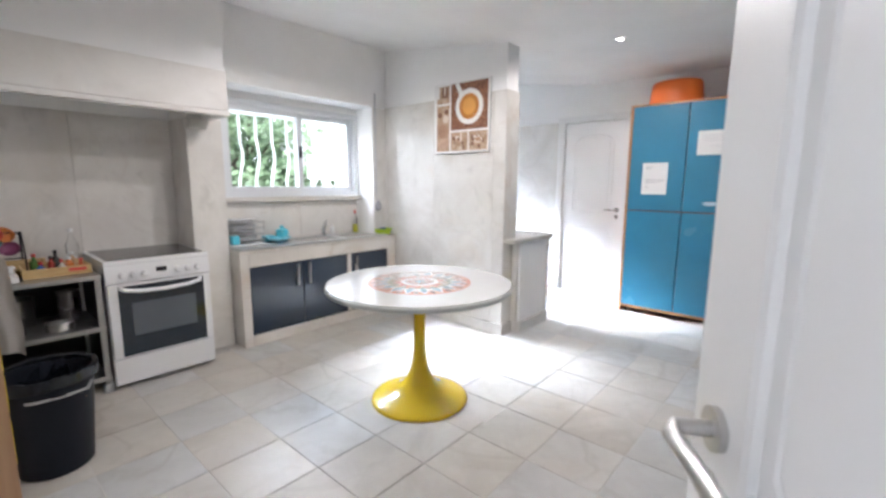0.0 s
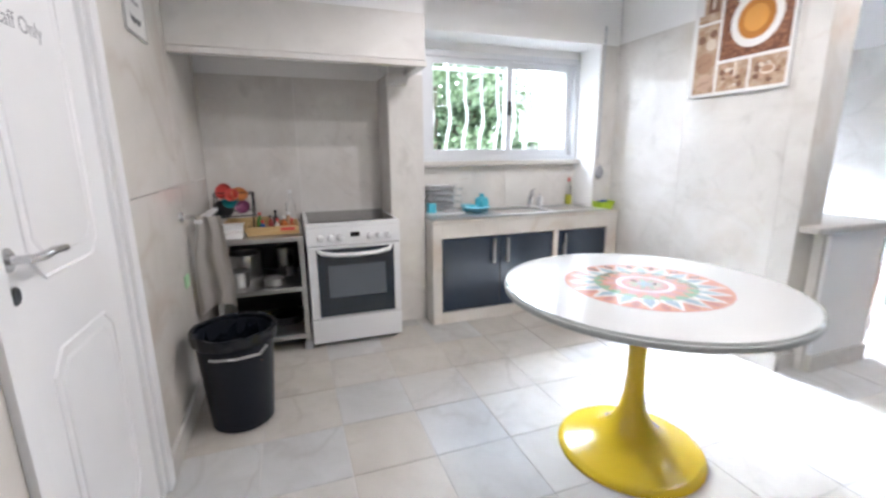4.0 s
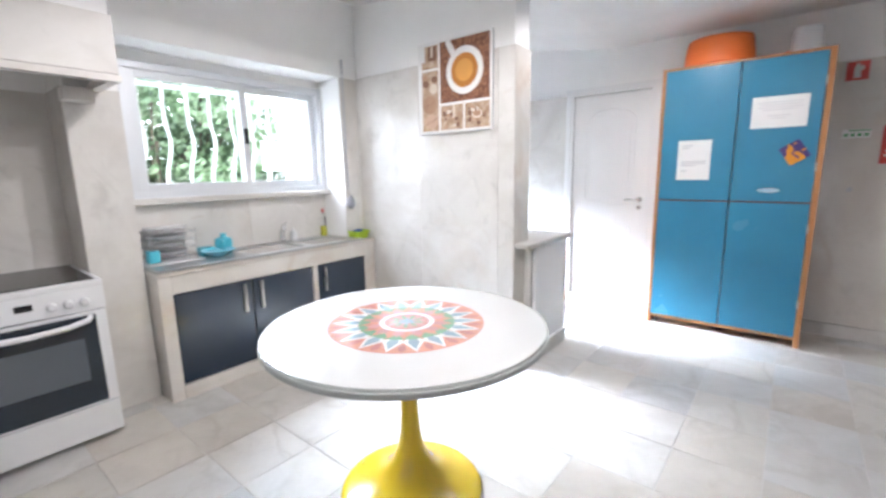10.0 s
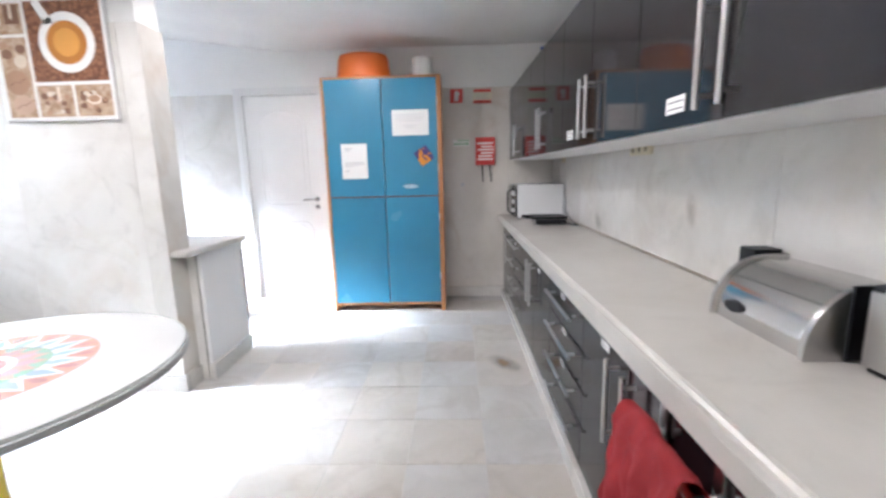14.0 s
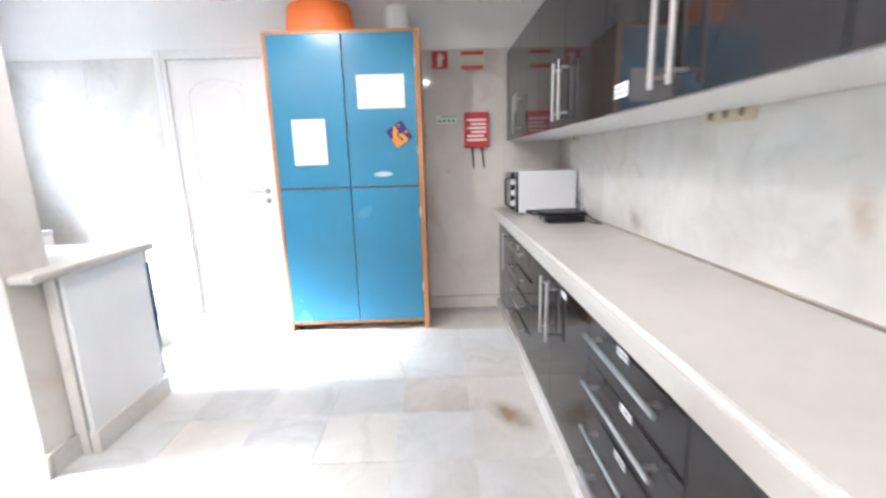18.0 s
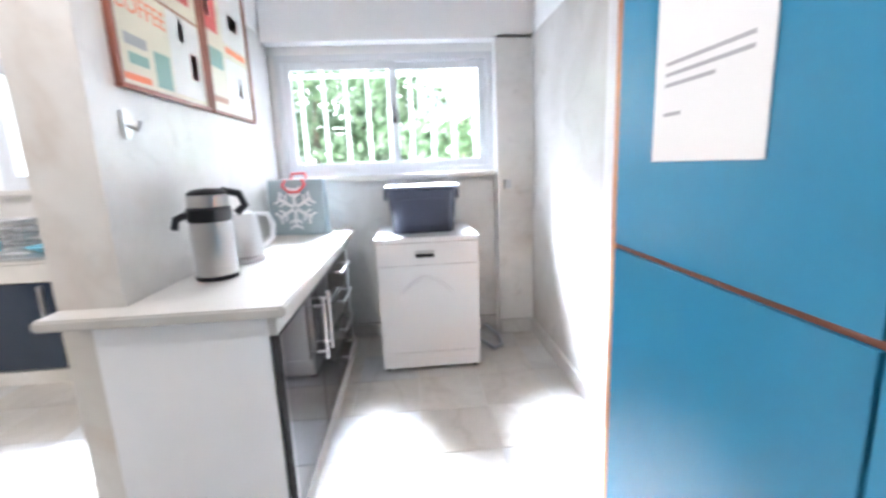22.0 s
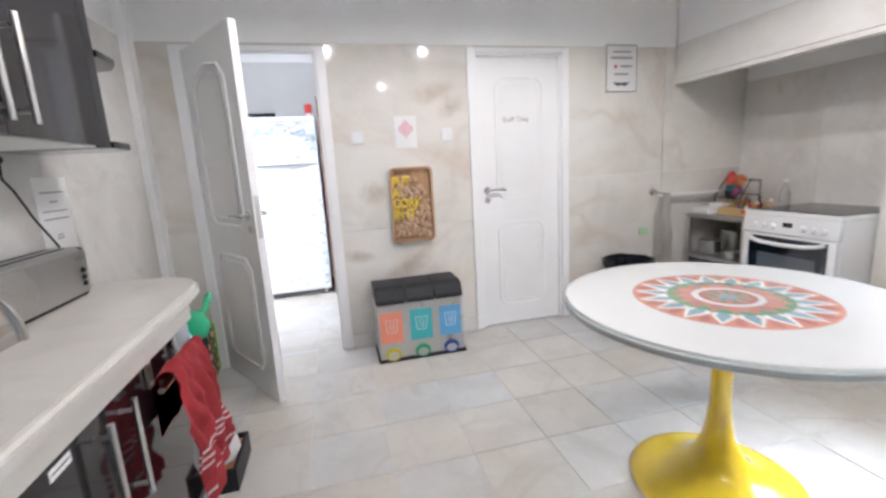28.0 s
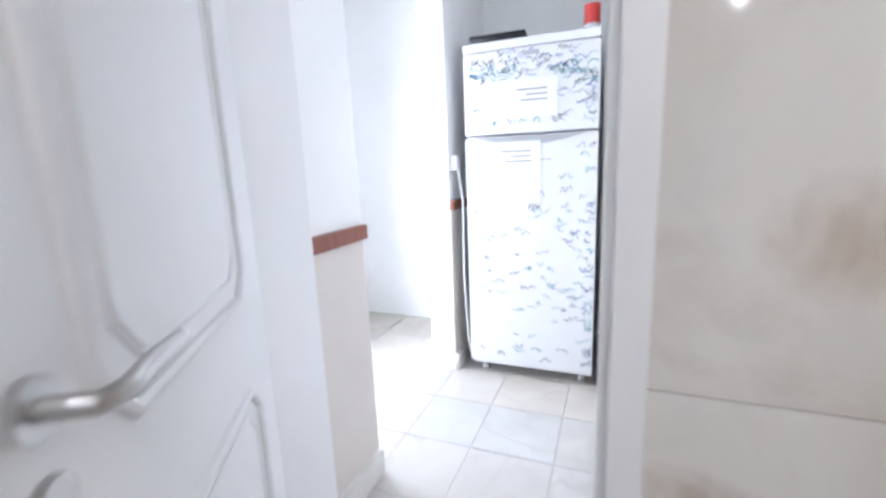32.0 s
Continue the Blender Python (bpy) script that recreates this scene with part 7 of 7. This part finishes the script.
NAVY_CLOTH = paint("navy_webbing", (0.012, 0.016, 0.035), 0.8, vary=0.1, grain=90)
soft_bag("shopping_bag", "lime green shopping bag printed with orange flowers, standing by the wall", pose(0.578, 0.385, 0.0, 0, 0, -105), 0.46, 0.11, 0.36, FLOWERS, None, 2, LIME_CLOTH)
soft_bag("patterned_bag", "dark bag with a colourful print hanging under the worktop end", pose(0.40, 1.20, 0.36, 0, 4, -78), 0.24, 0.15, 0.40, SPOTTED, None, 5)
soft_bag("black_bag", "black cloth bag hanging below the worktop end", pose(0.33, 1.20, 0.38, 0, -3, -70), 0.17, 0.11, 0.28, NAVY_CLOTH, None, 8)
soft_bag("blue_packet", "light blue plastic packet hanging among the bags", pose(0.285, 1.19, 0.46, 0, 5, -72), 0.10, 0.04, 0.22, SKYBLUE, None, 11)
gb = thing("green_carrier", "green plastic carrier bag handles sticking out between the bags", "bag", (0.25, 1.14, 0.66))
GREEN_PL = paint("green_plastic", (0.03, 0.42, 0.20), 0.35, vary=0.1)
stick(gb, "handle", GREEN_PL, [(0.24, 1.17, 0.66), (0.225, 1.10, 0.70), (0.215, 1.05, 0.745), (0.235, 1.02, 0.735), (0.25, 1.06, 0.68), (0.265, 1.14, 0.64)], 0.012, 8)
bm = bmesh.new()
lathe(bm, [(0.01, 0.0), (0.05, 0.02), (0.07, 0.07), (0.05, 0.12), (0.01, 0.14)], 16, (0.26, 1.19, 0.58), "z", 0.5)
part("crumple", bm, GREEN_PL, gb)
wb = thing("white_carrier", "crumpled white plastic carrier bag with red print on the floor", "bag", (0.22, 1.30, 0.0))
bm = bmesh.new()
lathe(bm, [(0.07, 0.0), (0.10, 0.03), (0.095, 0.09), (0.06, 0.14), (0.02, 0.17)], 22, (0.235, 1.285, 0.09))
for v in bm.verts:
    k = 0.025 * noise.noise(v.co * 17)
    v.co += Vector((k, k * 0.6, k))
part("bag", bm, WHITE_PLASTIC, wb)
crt = thing("black_box", "low black box with wooden slats under the worktop end", "box", (0.27, 1.27, 0))
for r in ((0.13, 1.12, 0.0, 0.145, 1.39, 0.10), (0.40, 1.12, 0.0, 0.415, 1.39, 0.10), (0.145, 1.12, 0.0, 0.40, 1.135, 0.10), (0.145, 1.375, 0.0, 0.40, 1.39, 0.10), (0.145, 1.135, 0.0, 0.40, 1.375, 0.01)):
    slab(crt, "side", BLACK_PLASTIC, *r, bevel=0.003)
for k in range(5):
    slab(crt, "slat", ORANGE_WOOD, 0.15 + k * 0.05, 1.137, 0.070, 0.185 + k * 0.05, 1.373, 0.082, 0.002)

# ---- the hall ----
fr = thing("fridge_freezer", "tall white fridge freezer covered with marker scribbles and paper sheets", "fridge", (0.085, -1.75, 0))
GX0, GX1, GY, GH = -0.250, 0.418, -1.425, 1.795
slab(fr, "body", ENAMEL, GX0 + 0.004, GY - 0.62, 0.045, GX1 - 0.004, GY - 0.055, GH, 0.006)


def bowed(z0, z1):
    bm = bmesh.new()
    n = 12
    out = [(GX0 + (GX1 - GX0) * k / n, GY - 0.012 + 0.012 * math.sin(math.pi * k / n)) for k in range(n + 1)]
    prism(bm, out + [(GX1, GY - 0.052), (GX0, GY - 0.052)], z0, z1)
    bmesh.ops.bevel(bm, geom=[e for e in bm.edges if abs(e.verts[0].co.z - e.verts[1].co.z) < 1e-5], offset=0.006, segments=2, affect="EDGES")
    return bm


part("freezer_door", bowed(1.345, GH - 0.045), ENAMEL, fr)
part("fridge_door", bowed(0.075, 1.335), ENAMEL, fr)
slab(fr, "top_trim", ENAMEL, GX0, GY - 0.052, GH - 0.042, GX1, GY - 0.004, GH, 0.006)
bm = bmesh.new()
prism(bm, [(GX0 + 0.05, 1.332)] + [(GX0 + 0.05 + (GX1 - GX0 - 0.10) * k / 10, 1.332 - 0.045 * math.sin(math.pi * k / 10)) for k in range(1, 10)] + [(GX1 - 0.05, 1.332)], GY - 0.003, GY + 0.0025, "y")
part("grip", bm, ALU, fr)
slab(fr, "badge", ALU, 0.03, GY - 0.003, GH - 0.085, 0.11, GY + 0.003, GH - 0.065, 0.001)
for x in (GX0 + 0.06, GX1 - 0.06):
    turned(fr, "foot", WHITE_PLASTIC, [(0.02, 0), (0.016, 0.02), (0.016, 0.045)], (x, GY - 0.10, 0), 12)
for u0, u1, z0, z1 in ((-0.06, 0.26, 1.42, 1.60), (0.02, 0.30, 1.00, 1.305)):
    s = thing("fridge_sheet", "white paper sheet stuck on the fridge door", "notice", ((u0 + u1) / 2, GY, z0))
    slab(s, "sheet", PAPER, u0, GY + 0.0016, z0, u1, GY + 0.0030, z1)
    bars(s, INK, "y", GY + 0.0030, 0.0004, [(u0 + 0.05, u0 + 0.05 + w, z1 - d, z1 - d + 0.004) for w, d in ((0.15, 0.05), (0.10, 0.075), (0.13, 0.10))])
rs = random.Random(9)
for cname, col, count in (("black", (0.05, 0.05, 0.07), 48), ("blue", (0.06, 0.17, 0.40), 44), ("green", (0.05, 0.32, 0.30), 46)):
    ink = paint("marker_" + cname, col, 0.5, relief=0.0)
    for g_ in range(2):
        for k in range(count):
            bm = bmesh.new()
            x = GX0 + 0.02 + (rs.random() ** 2.0) * (GX1 - GX0 - 0.06)
            z = rs.choice((rs.uniform(0.12, 1.28), rs.uniform(0.12, 1.0), rs.uniform(1.37, 1.73), rs.uniform(1.61, 1.73)))
            if z > 1.61:
                x = rs.uniform(GX0 + 0.02, GX1 - 0.04)
            if (-0.06 < x < 0.26 and 1.41 < z < 1.61) or (0.02 < x < 0.30 and 0.99 < z < 1.31):
                continue
            y = GY - 0.012 + 0.012 * math.sin(math.pi * (x - GX0) / (GX1 - GX0)) + 0.0006
            w, a = rs.uniform(0.02, 0.07), rs.uniform(-0.35, 0.35)
            pts = []
            m_ = rs.randint(5, 9)
            for j in range(m_):
                u = j / (m_ - 1)
                xx = min(GX1 - 0.01, max(GX0 + 0.01, x + w * (u - 0.5)))
                pts.append((xx, y, z + a * w * u + rs.uniform(-0.015, 0.015)))
            tube(bm, pts, rs.uniform(0.0009, 0.0021), 4)
            part("scribble", bm, ink, fr, cname + " marker scribble")
tr2 = thing("black_tray", "dark tray lying on top of the fridge", "tray", (0.25, -1.6, GH))
bm = bmesh.new()
prism(bm, [(0.10, GY - 0.01), (0.38, GY - 0.005), (0.42, GY - 0.30), (0.12, GY - 0.30)], GH + 0.001, GH + 0.035)
part("tray", bm, BLACK_PLASTIC, tr2)
rc = thing("red_can", "red tin with a white lid on top of the fridge", "tin", (-0.21, -1.52, GH))
turned(rc, "tin", RED_PAINT, [(0.035, 0.0), (0.036, 0.004), (0.036, 0.085)], (-0.205, GY - 0.08, GH + 0.03), 20)
turned(rc, "base", WHITE_PLASTIC, [(0.035, 0.0), (0.035, 0.03)], (-0.205, GY - 0.08, GH), 20)
board = thing("timber_post", "dark red-brown timber post standing beside the fridge", "post", (-0.31, -1.45, 0))
slab(board, "post", REDWOOD, -0.325, GY - 0.06, 0.0, -0.285, GY - 0.01, 1.98, 0.004)
rail2 = boxes("trim", REDWOOD, [(0.492, -0.52, 0.955, 0.52, -0.12, 1.005), (0.492, -2.0, 0.955, 0.52, -1.43, 1.005)], "red-brown wooden dado rail along the hall wall", "trim")
dado = boxes("trim", paint("beige_dado", (0.68, 0.63, 0.58), 0.6, vary=0.05), [(0.512, -0.52, 0.10, 0.52, -0.12, 0.955), (0.512, -2.0, 0.10, 0.52, -1.43, 0.955)], "beige painted dado panel along the hall wall", "trim")
sk = thing("hall_socket", "white plastic socket with a plug and white cable beside the fridge", "socket", (0.49, -1.46, 1.2))
slab(sk, "plate", WHITE_PLASTIC, 0.475, -1.52, 1.17, 0.5195, -1.445, 1.25, 0.004)
stick(sk, "cable", WHITE_PLASTIC, [(0.478, -1.47, 1.18), (0.45, -1.46, 1.0), (0.455, -1.455, 0.6), (0.44, -1.46, 0.2), (0.43, -1.50, 0.05)], 0.006, 8)
# an added, unseen glowing tube that only brightens the hall
strip = thing("hall_fill_light", "unseen glowing tube added under the ceiling to brighten the hall", "ceiling lamp", (0.05, -1.15, 2.55))
slab(strip, "housing", WHITE_PLASTIC, -0.30, -1.20, 2.585, 0.45, -1.10, 2.619, 0.004)
slab(strip, "tube", glow("fill_tube_glow", (1.0, 0.99, 0.97), 8.0), -0.28, -1.175, 2.560, 0.43, -1.125, 2.5845, 0.008)
# the bright room beyond the hall's side doorway
for n_, r in (("east", (2.0, -2.2, 0, 2.2, 0.0, 2.9)), ("north", (0.66, 0.0, 0, 2.2, 0.2, 2.9)), ("south", (0.66, -2.4, 0, 2.2, -2.2, 2.9))):
    boxes("wall_side_room_" + n_, PLASTER, [r], "plain white wall of the bright side room")

# ---- outside the windows ----
GRASS = paint("rough_grass", (0.10, 0.16, 0.05), 0.9, vary=0.4, grain=12, relief=0.5)
bm = bmesh.new()
vs = [bm.verts.new(p) for p in ((-900, -900, -0.6), (900, -900, -0.6), (900, 900, -0.6), (-900, 900, -0.6))]
bm.faces.new(vs)
ground = solid("ground", bm, GRASS, "grassy ground outside the windows", "ground", kind="structure")
gwall = boxes("garden_wall", PLASTER, [(-7.9, 4.5, -0.6, -7.7, 9.0, 2.6)], "sunlit white garden wall behind the trees", "wall")
board = thing("white_board", "plain white board standing outside behind the window bars", "board", (-4.22, 2.97, -0.6))
slab(board, "panel", PLASTER, -4.235, 2.80, 1.36, -4.215, 3.14, 1.62, 0.003)
for y in (2.86, 3.08):
    slab(board, "post", IRON_WHITE, -4.25, y - 0.015, -0.6, -4.236, y + 0.015, 1.5, 0.002)
LEAF = material("sunlit_leaf")
_, nt, b = LEAF
geo = nt.nodes.new("ShaderNodeNewGeometry")
nt.links.new(ramp(nt, geo.outputs["Random Per Island"], [(0.0, (0.13, 0.20, 0.10)), (0.5, (0.23, 0.32, 0.18)), (1.0, (0.38, 0.47, 0.31))]), b.inputs["Base Color"])
b.inputs["Roughness"].default_value = 0.55
b.inputs["Subsurface Weight"].default_value = 0.0
LEAF = LEAF[0]
BARK = paint("grey_bark", (0.14, 0.11, 0.08), 0.9, vary=0.3, grain=20, relief=0.8)


def tree(x, y, h, spread, seed, leaves=1500):
    r_ = random.Random(seed)
    t = thing("garden_tree", "leafy green garden tree seen through the barred windows", "tree", (x, y, -0.6), "garden trees")
    bm = bmesh.new()
    top = (x + r_.uniform(-0.2, 0.2), y + r_.uniform(-0.2, 0.2), h * 0.75)
    n = 8
    rings = []
    for k in range(9):
        u = k / 8
        c = Vector((x + (top[0] - x) * u + 0.05 * math.sin(4 * u + seed), y + (top[1] - y) * u, -0.6 + (top[2] + 0.6) * u))
        rad = 0.11 * (1 - 0.8 * u)
        rings.append([bm.verts.new(c + Vector((rad * math.cos(2 * math.pi * i / n), rad * math.sin(2 * math.pi * i / n), 0))) for i in range(n)])
    for a, b_ in zip(rings, rings[1:]):
        for i in range(n):
            bm.faces.new((a[i], a[(i + 1) % n], b_[(i + 1) % n], b_[i]))
    bm.faces.new(rings[-1])
    trunk = part("trunk", bm, BARK, t)
    clumps = []
    for k in range(16):
        a, z = r_.uniform(0, 2 * math.pi), r_.uniform(0.1, 1.0)
        rad = spread * math.sqrt(r_.random()) * (1.1 - 0.5 * abs(z - 0.5))
        clumps.append(Vector((x + rad * math.cos(a), y + rad * math.sin(a), 0.1 + z * h)))
        s = Vector((x, y, clumps[-1].z * 0.55))
        stick(t, "limb", BARK, [s, s.lerp(clumps[-1], 0.5) + Vector((0, 0, 0.1)), clumps[-1]], 0.018, 5)
    verts, faces = [], []
    for k in range(leaves):
        c = r_.choice(clumps)
        d = Vector((r_.gauss(0, 1), r_.gauss(0, 1), r_.gauss(0, 0.8)))
        p = c + d * 0.24 * spread
        s = r_.uniform(0.07, 0.14)
        u = Vector((r_.gauss(0, 1), r_.gauss(0, 1), r_.gauss(0, 0.6))).normalized()
        w = u.orthogonal().normalized() * s * 0.45
        i = len(verts)
        mid = p + u * s * 0.5 + Vector((0, 0, s * 0.12))
        verts += [p, mid + w, p + u * s, mid - w]
        faces += [(i, i + 1, i + 2), (i, i + 2, i + 3)]
    me = bpy.data.meshes.new("crown")
    me.from_pydata([tuple(v) for v in verts], [], faces)
    me.materials.append(LEAF)
    crown = new("crown", me)
    crown.parent = t
    crown.matrix_parent_inverse = t.matrix_basis.inverted()
    return t


for k, (x, y, h, s) in enumerate(((-7.2, 0.6, 2.6, 1.1), (-7.6, 2.3, 3.0, 1.1), (-9.5, 4.2, 3.0, 1.3), (-9.0, -1.2, 3.4, 1.4), (-5.8, 4.9, 1.5, 0.55), (-8.4, 6.8, 2.6, 1.2), (-10.5, 1.4, 3.4, 1.5), (-7.3, 2.9, 2.4, 1.0), (-7.7, 3.7, 2.6, 1.0), (-8.3, 4.5, 2.3, 0.9), (-9.6, 2.9, 3.0, 1.3), (-9.2, 8.6, 3.0, 1.4), (-6.8, 3.9, 1.5, 0.7))):
    tree(x, y, h, s, 20 + k, 3200)

# brown stains soaked into the floor by the base cupboards and into the wall slabs
def stain_material(name, colour, most, grain, soft):
    m, nt, b = material(name)
    v = coords(nt, 1.0, False)
    mp = nt.nodes.new("ShaderNodeMapping")
    mp.inputs["Scale"].default_value = (1 / 0.19, 1 / 0.105, 1)
    nt.links.new(v, mp.inputs["Vector"])
    fade = nt.nodes.new("ShaderNodeTexGradient")
    fade.gradient_type = "SPHERICAL"
    nt.links.new(mp.outputs[0], fade.inputs["Vector"])
    mul = nt.nodes.new("ShaderNodeMath")
    mul.operation = "MULTIPLY"
    nt.links.new(fade.outputs["Fac"], mul.inputs[0])
    nt.links.new(noise_tex(nt, v, grain, 5, 0.65, 0.8), mul.inputs[1])
    nt.links.new(ramp(nt, mul.outputs[0], [(soft, (0, 0, 0)), (0.45, (most,) * 3)]), b.inputs["Alpha"])
    b.inputs["Base Color"].default_value = (*colour, 1)
    b.inputs["Roughness"].default_value = 0.4
    return m


def stain_sheet():
    bm = bmesh.new()
    bm.faces.new([bm.verts.new(p) for p in ((-0.19, -0.105, 0), (0.19, -0.105, 0), (0.19, 0.105, 0), (-0.19, 0.105, 0))])
    return bm


solid("floor_stain", stain_sheet(), stain_material("brown_floor_stain", (0.46, 0.32, 0.18), 0.6, 16, 0.06), "faint brown stain on the marble floor by the cupboards", "stain", pose(0.055, 3.535, 0.0022, 0, 0, -51), kind="structure")
wall_stain = finish("wall_stain", stain_sheet(), stain_material("soft_wall_stain", (0.62, 0.45, 0.31), 0.32, 9, 0.12))
# place, turn in the wall's plane, turn of the wall, size
for x, y, z, tilt, turn, sx, sy in (
        (-1.08, 0.1022, 1.74, -10, 0, 1.3, 1.0), (-1.20, 0.1022, 1.64, -30, 0, 0.9, 0.9), (-0.84, 0.1022, 0.57, -20, 0, 1.3, 1.2), (-0.62, 0.1022, 1.09, 12, 0, 0.8, 1.2),
        (-0.48, 0.1022, 0.66, 10, 0, 1.0, 0.7), (0.6978, 0.28, 0.50, -20, 90, 1.1, 1.9), (0.6978, 2.60, 1.09, 80, 90, 0.6, 0.6), (0.6978, 3.74, 0.92, 35, 90, 0.7, 0.7)):
    ws = new("wall_stain", wall_stain)
    ws.matrix_basis = pose(x, y, z, 90, 0, turn) @ Matrix.Rotation(radians(tilt), 4, "Z") @ Matrix.Diagonal((sx, sy, 1, 1))
    tagged(ws, "faint rust-brown stain soaked into the marble wall slab", "stain", "wall stains", "structure")

# ---- floor tiles, the last pieces ----
TS = 0.35
tile_mesh = {}


def tile(x0, y0, x1, y1):
    w, d = round(x1 - x0, 4), round(y1 - y0, 4)
    if w < 0.02 or d < 0.02:
        return
    if (w, d) not in tile_mesh:
        bm = bmesh.new()
        g, e = 0.0016, 0.0022
        lo = [bm.verts.new((p[0], p[1], -0.010)) for p in ((g, g), (w - g, g), (w - g, d - g), (g, d - g))]
        mi = [bm.verts.new((p[0], p[1], -0.0012)) for p in ((g, g), (w - g, g), (w - g, d - g), (g, d - g))]
        hi = [bm.verts.new((p[0], p[1], 0.0)) for p in ((g + e, g + e), (w - g - e, g + e), (w - g - e, d - g - e), (g + e, d - g - e))]
        for a, b_ in ((lo, mi), (mi, hi)):
            for i in range(4):
                bm.faces.new((a[i], a[(i + 1) % 4], b_[(i + 1) % 4], b_[i]))
        bm.faces.new(hi)
        tile_mesh[w, d] = finish("tile", bm, FLOOR_TILE, False)
    o = new("tile", tile_mesh[w, d])
    o.parent = FLOOR
    o.location = (x0, y0, random.Random(int(x0 * 1000) * 7 + int(y0 * 1000)).uniform(-0.0006, 0.0004))


def tiles(xa, xb, ya, yb, ox, oy):
    xs = [xa] + [ox + TS * k for k in range(-30, 30) if xa + 0.02 < ox + TS * k < xb - 0.02] + [xb]
    ys = [ya] + [oy + TS * k for k in range(-30, 30) if ya + 0.02 < oy + TS * k < yb - 0.02] + [yb]
    for a, b_ in zip(xs, xs[1:]):
        for c, d in zip(ys, ys[1:]):
            tile(a, c, b_, d)


tiles(-3.74, 0.70, 0.0, 5.15, -0.14, 2.88)
tiles(-0.36, 0.52, -2.19, 0.0, -0.14, -0.07)
tiles(0.52, 2.0, -2.19, 0.0, 0.87, -0.07)
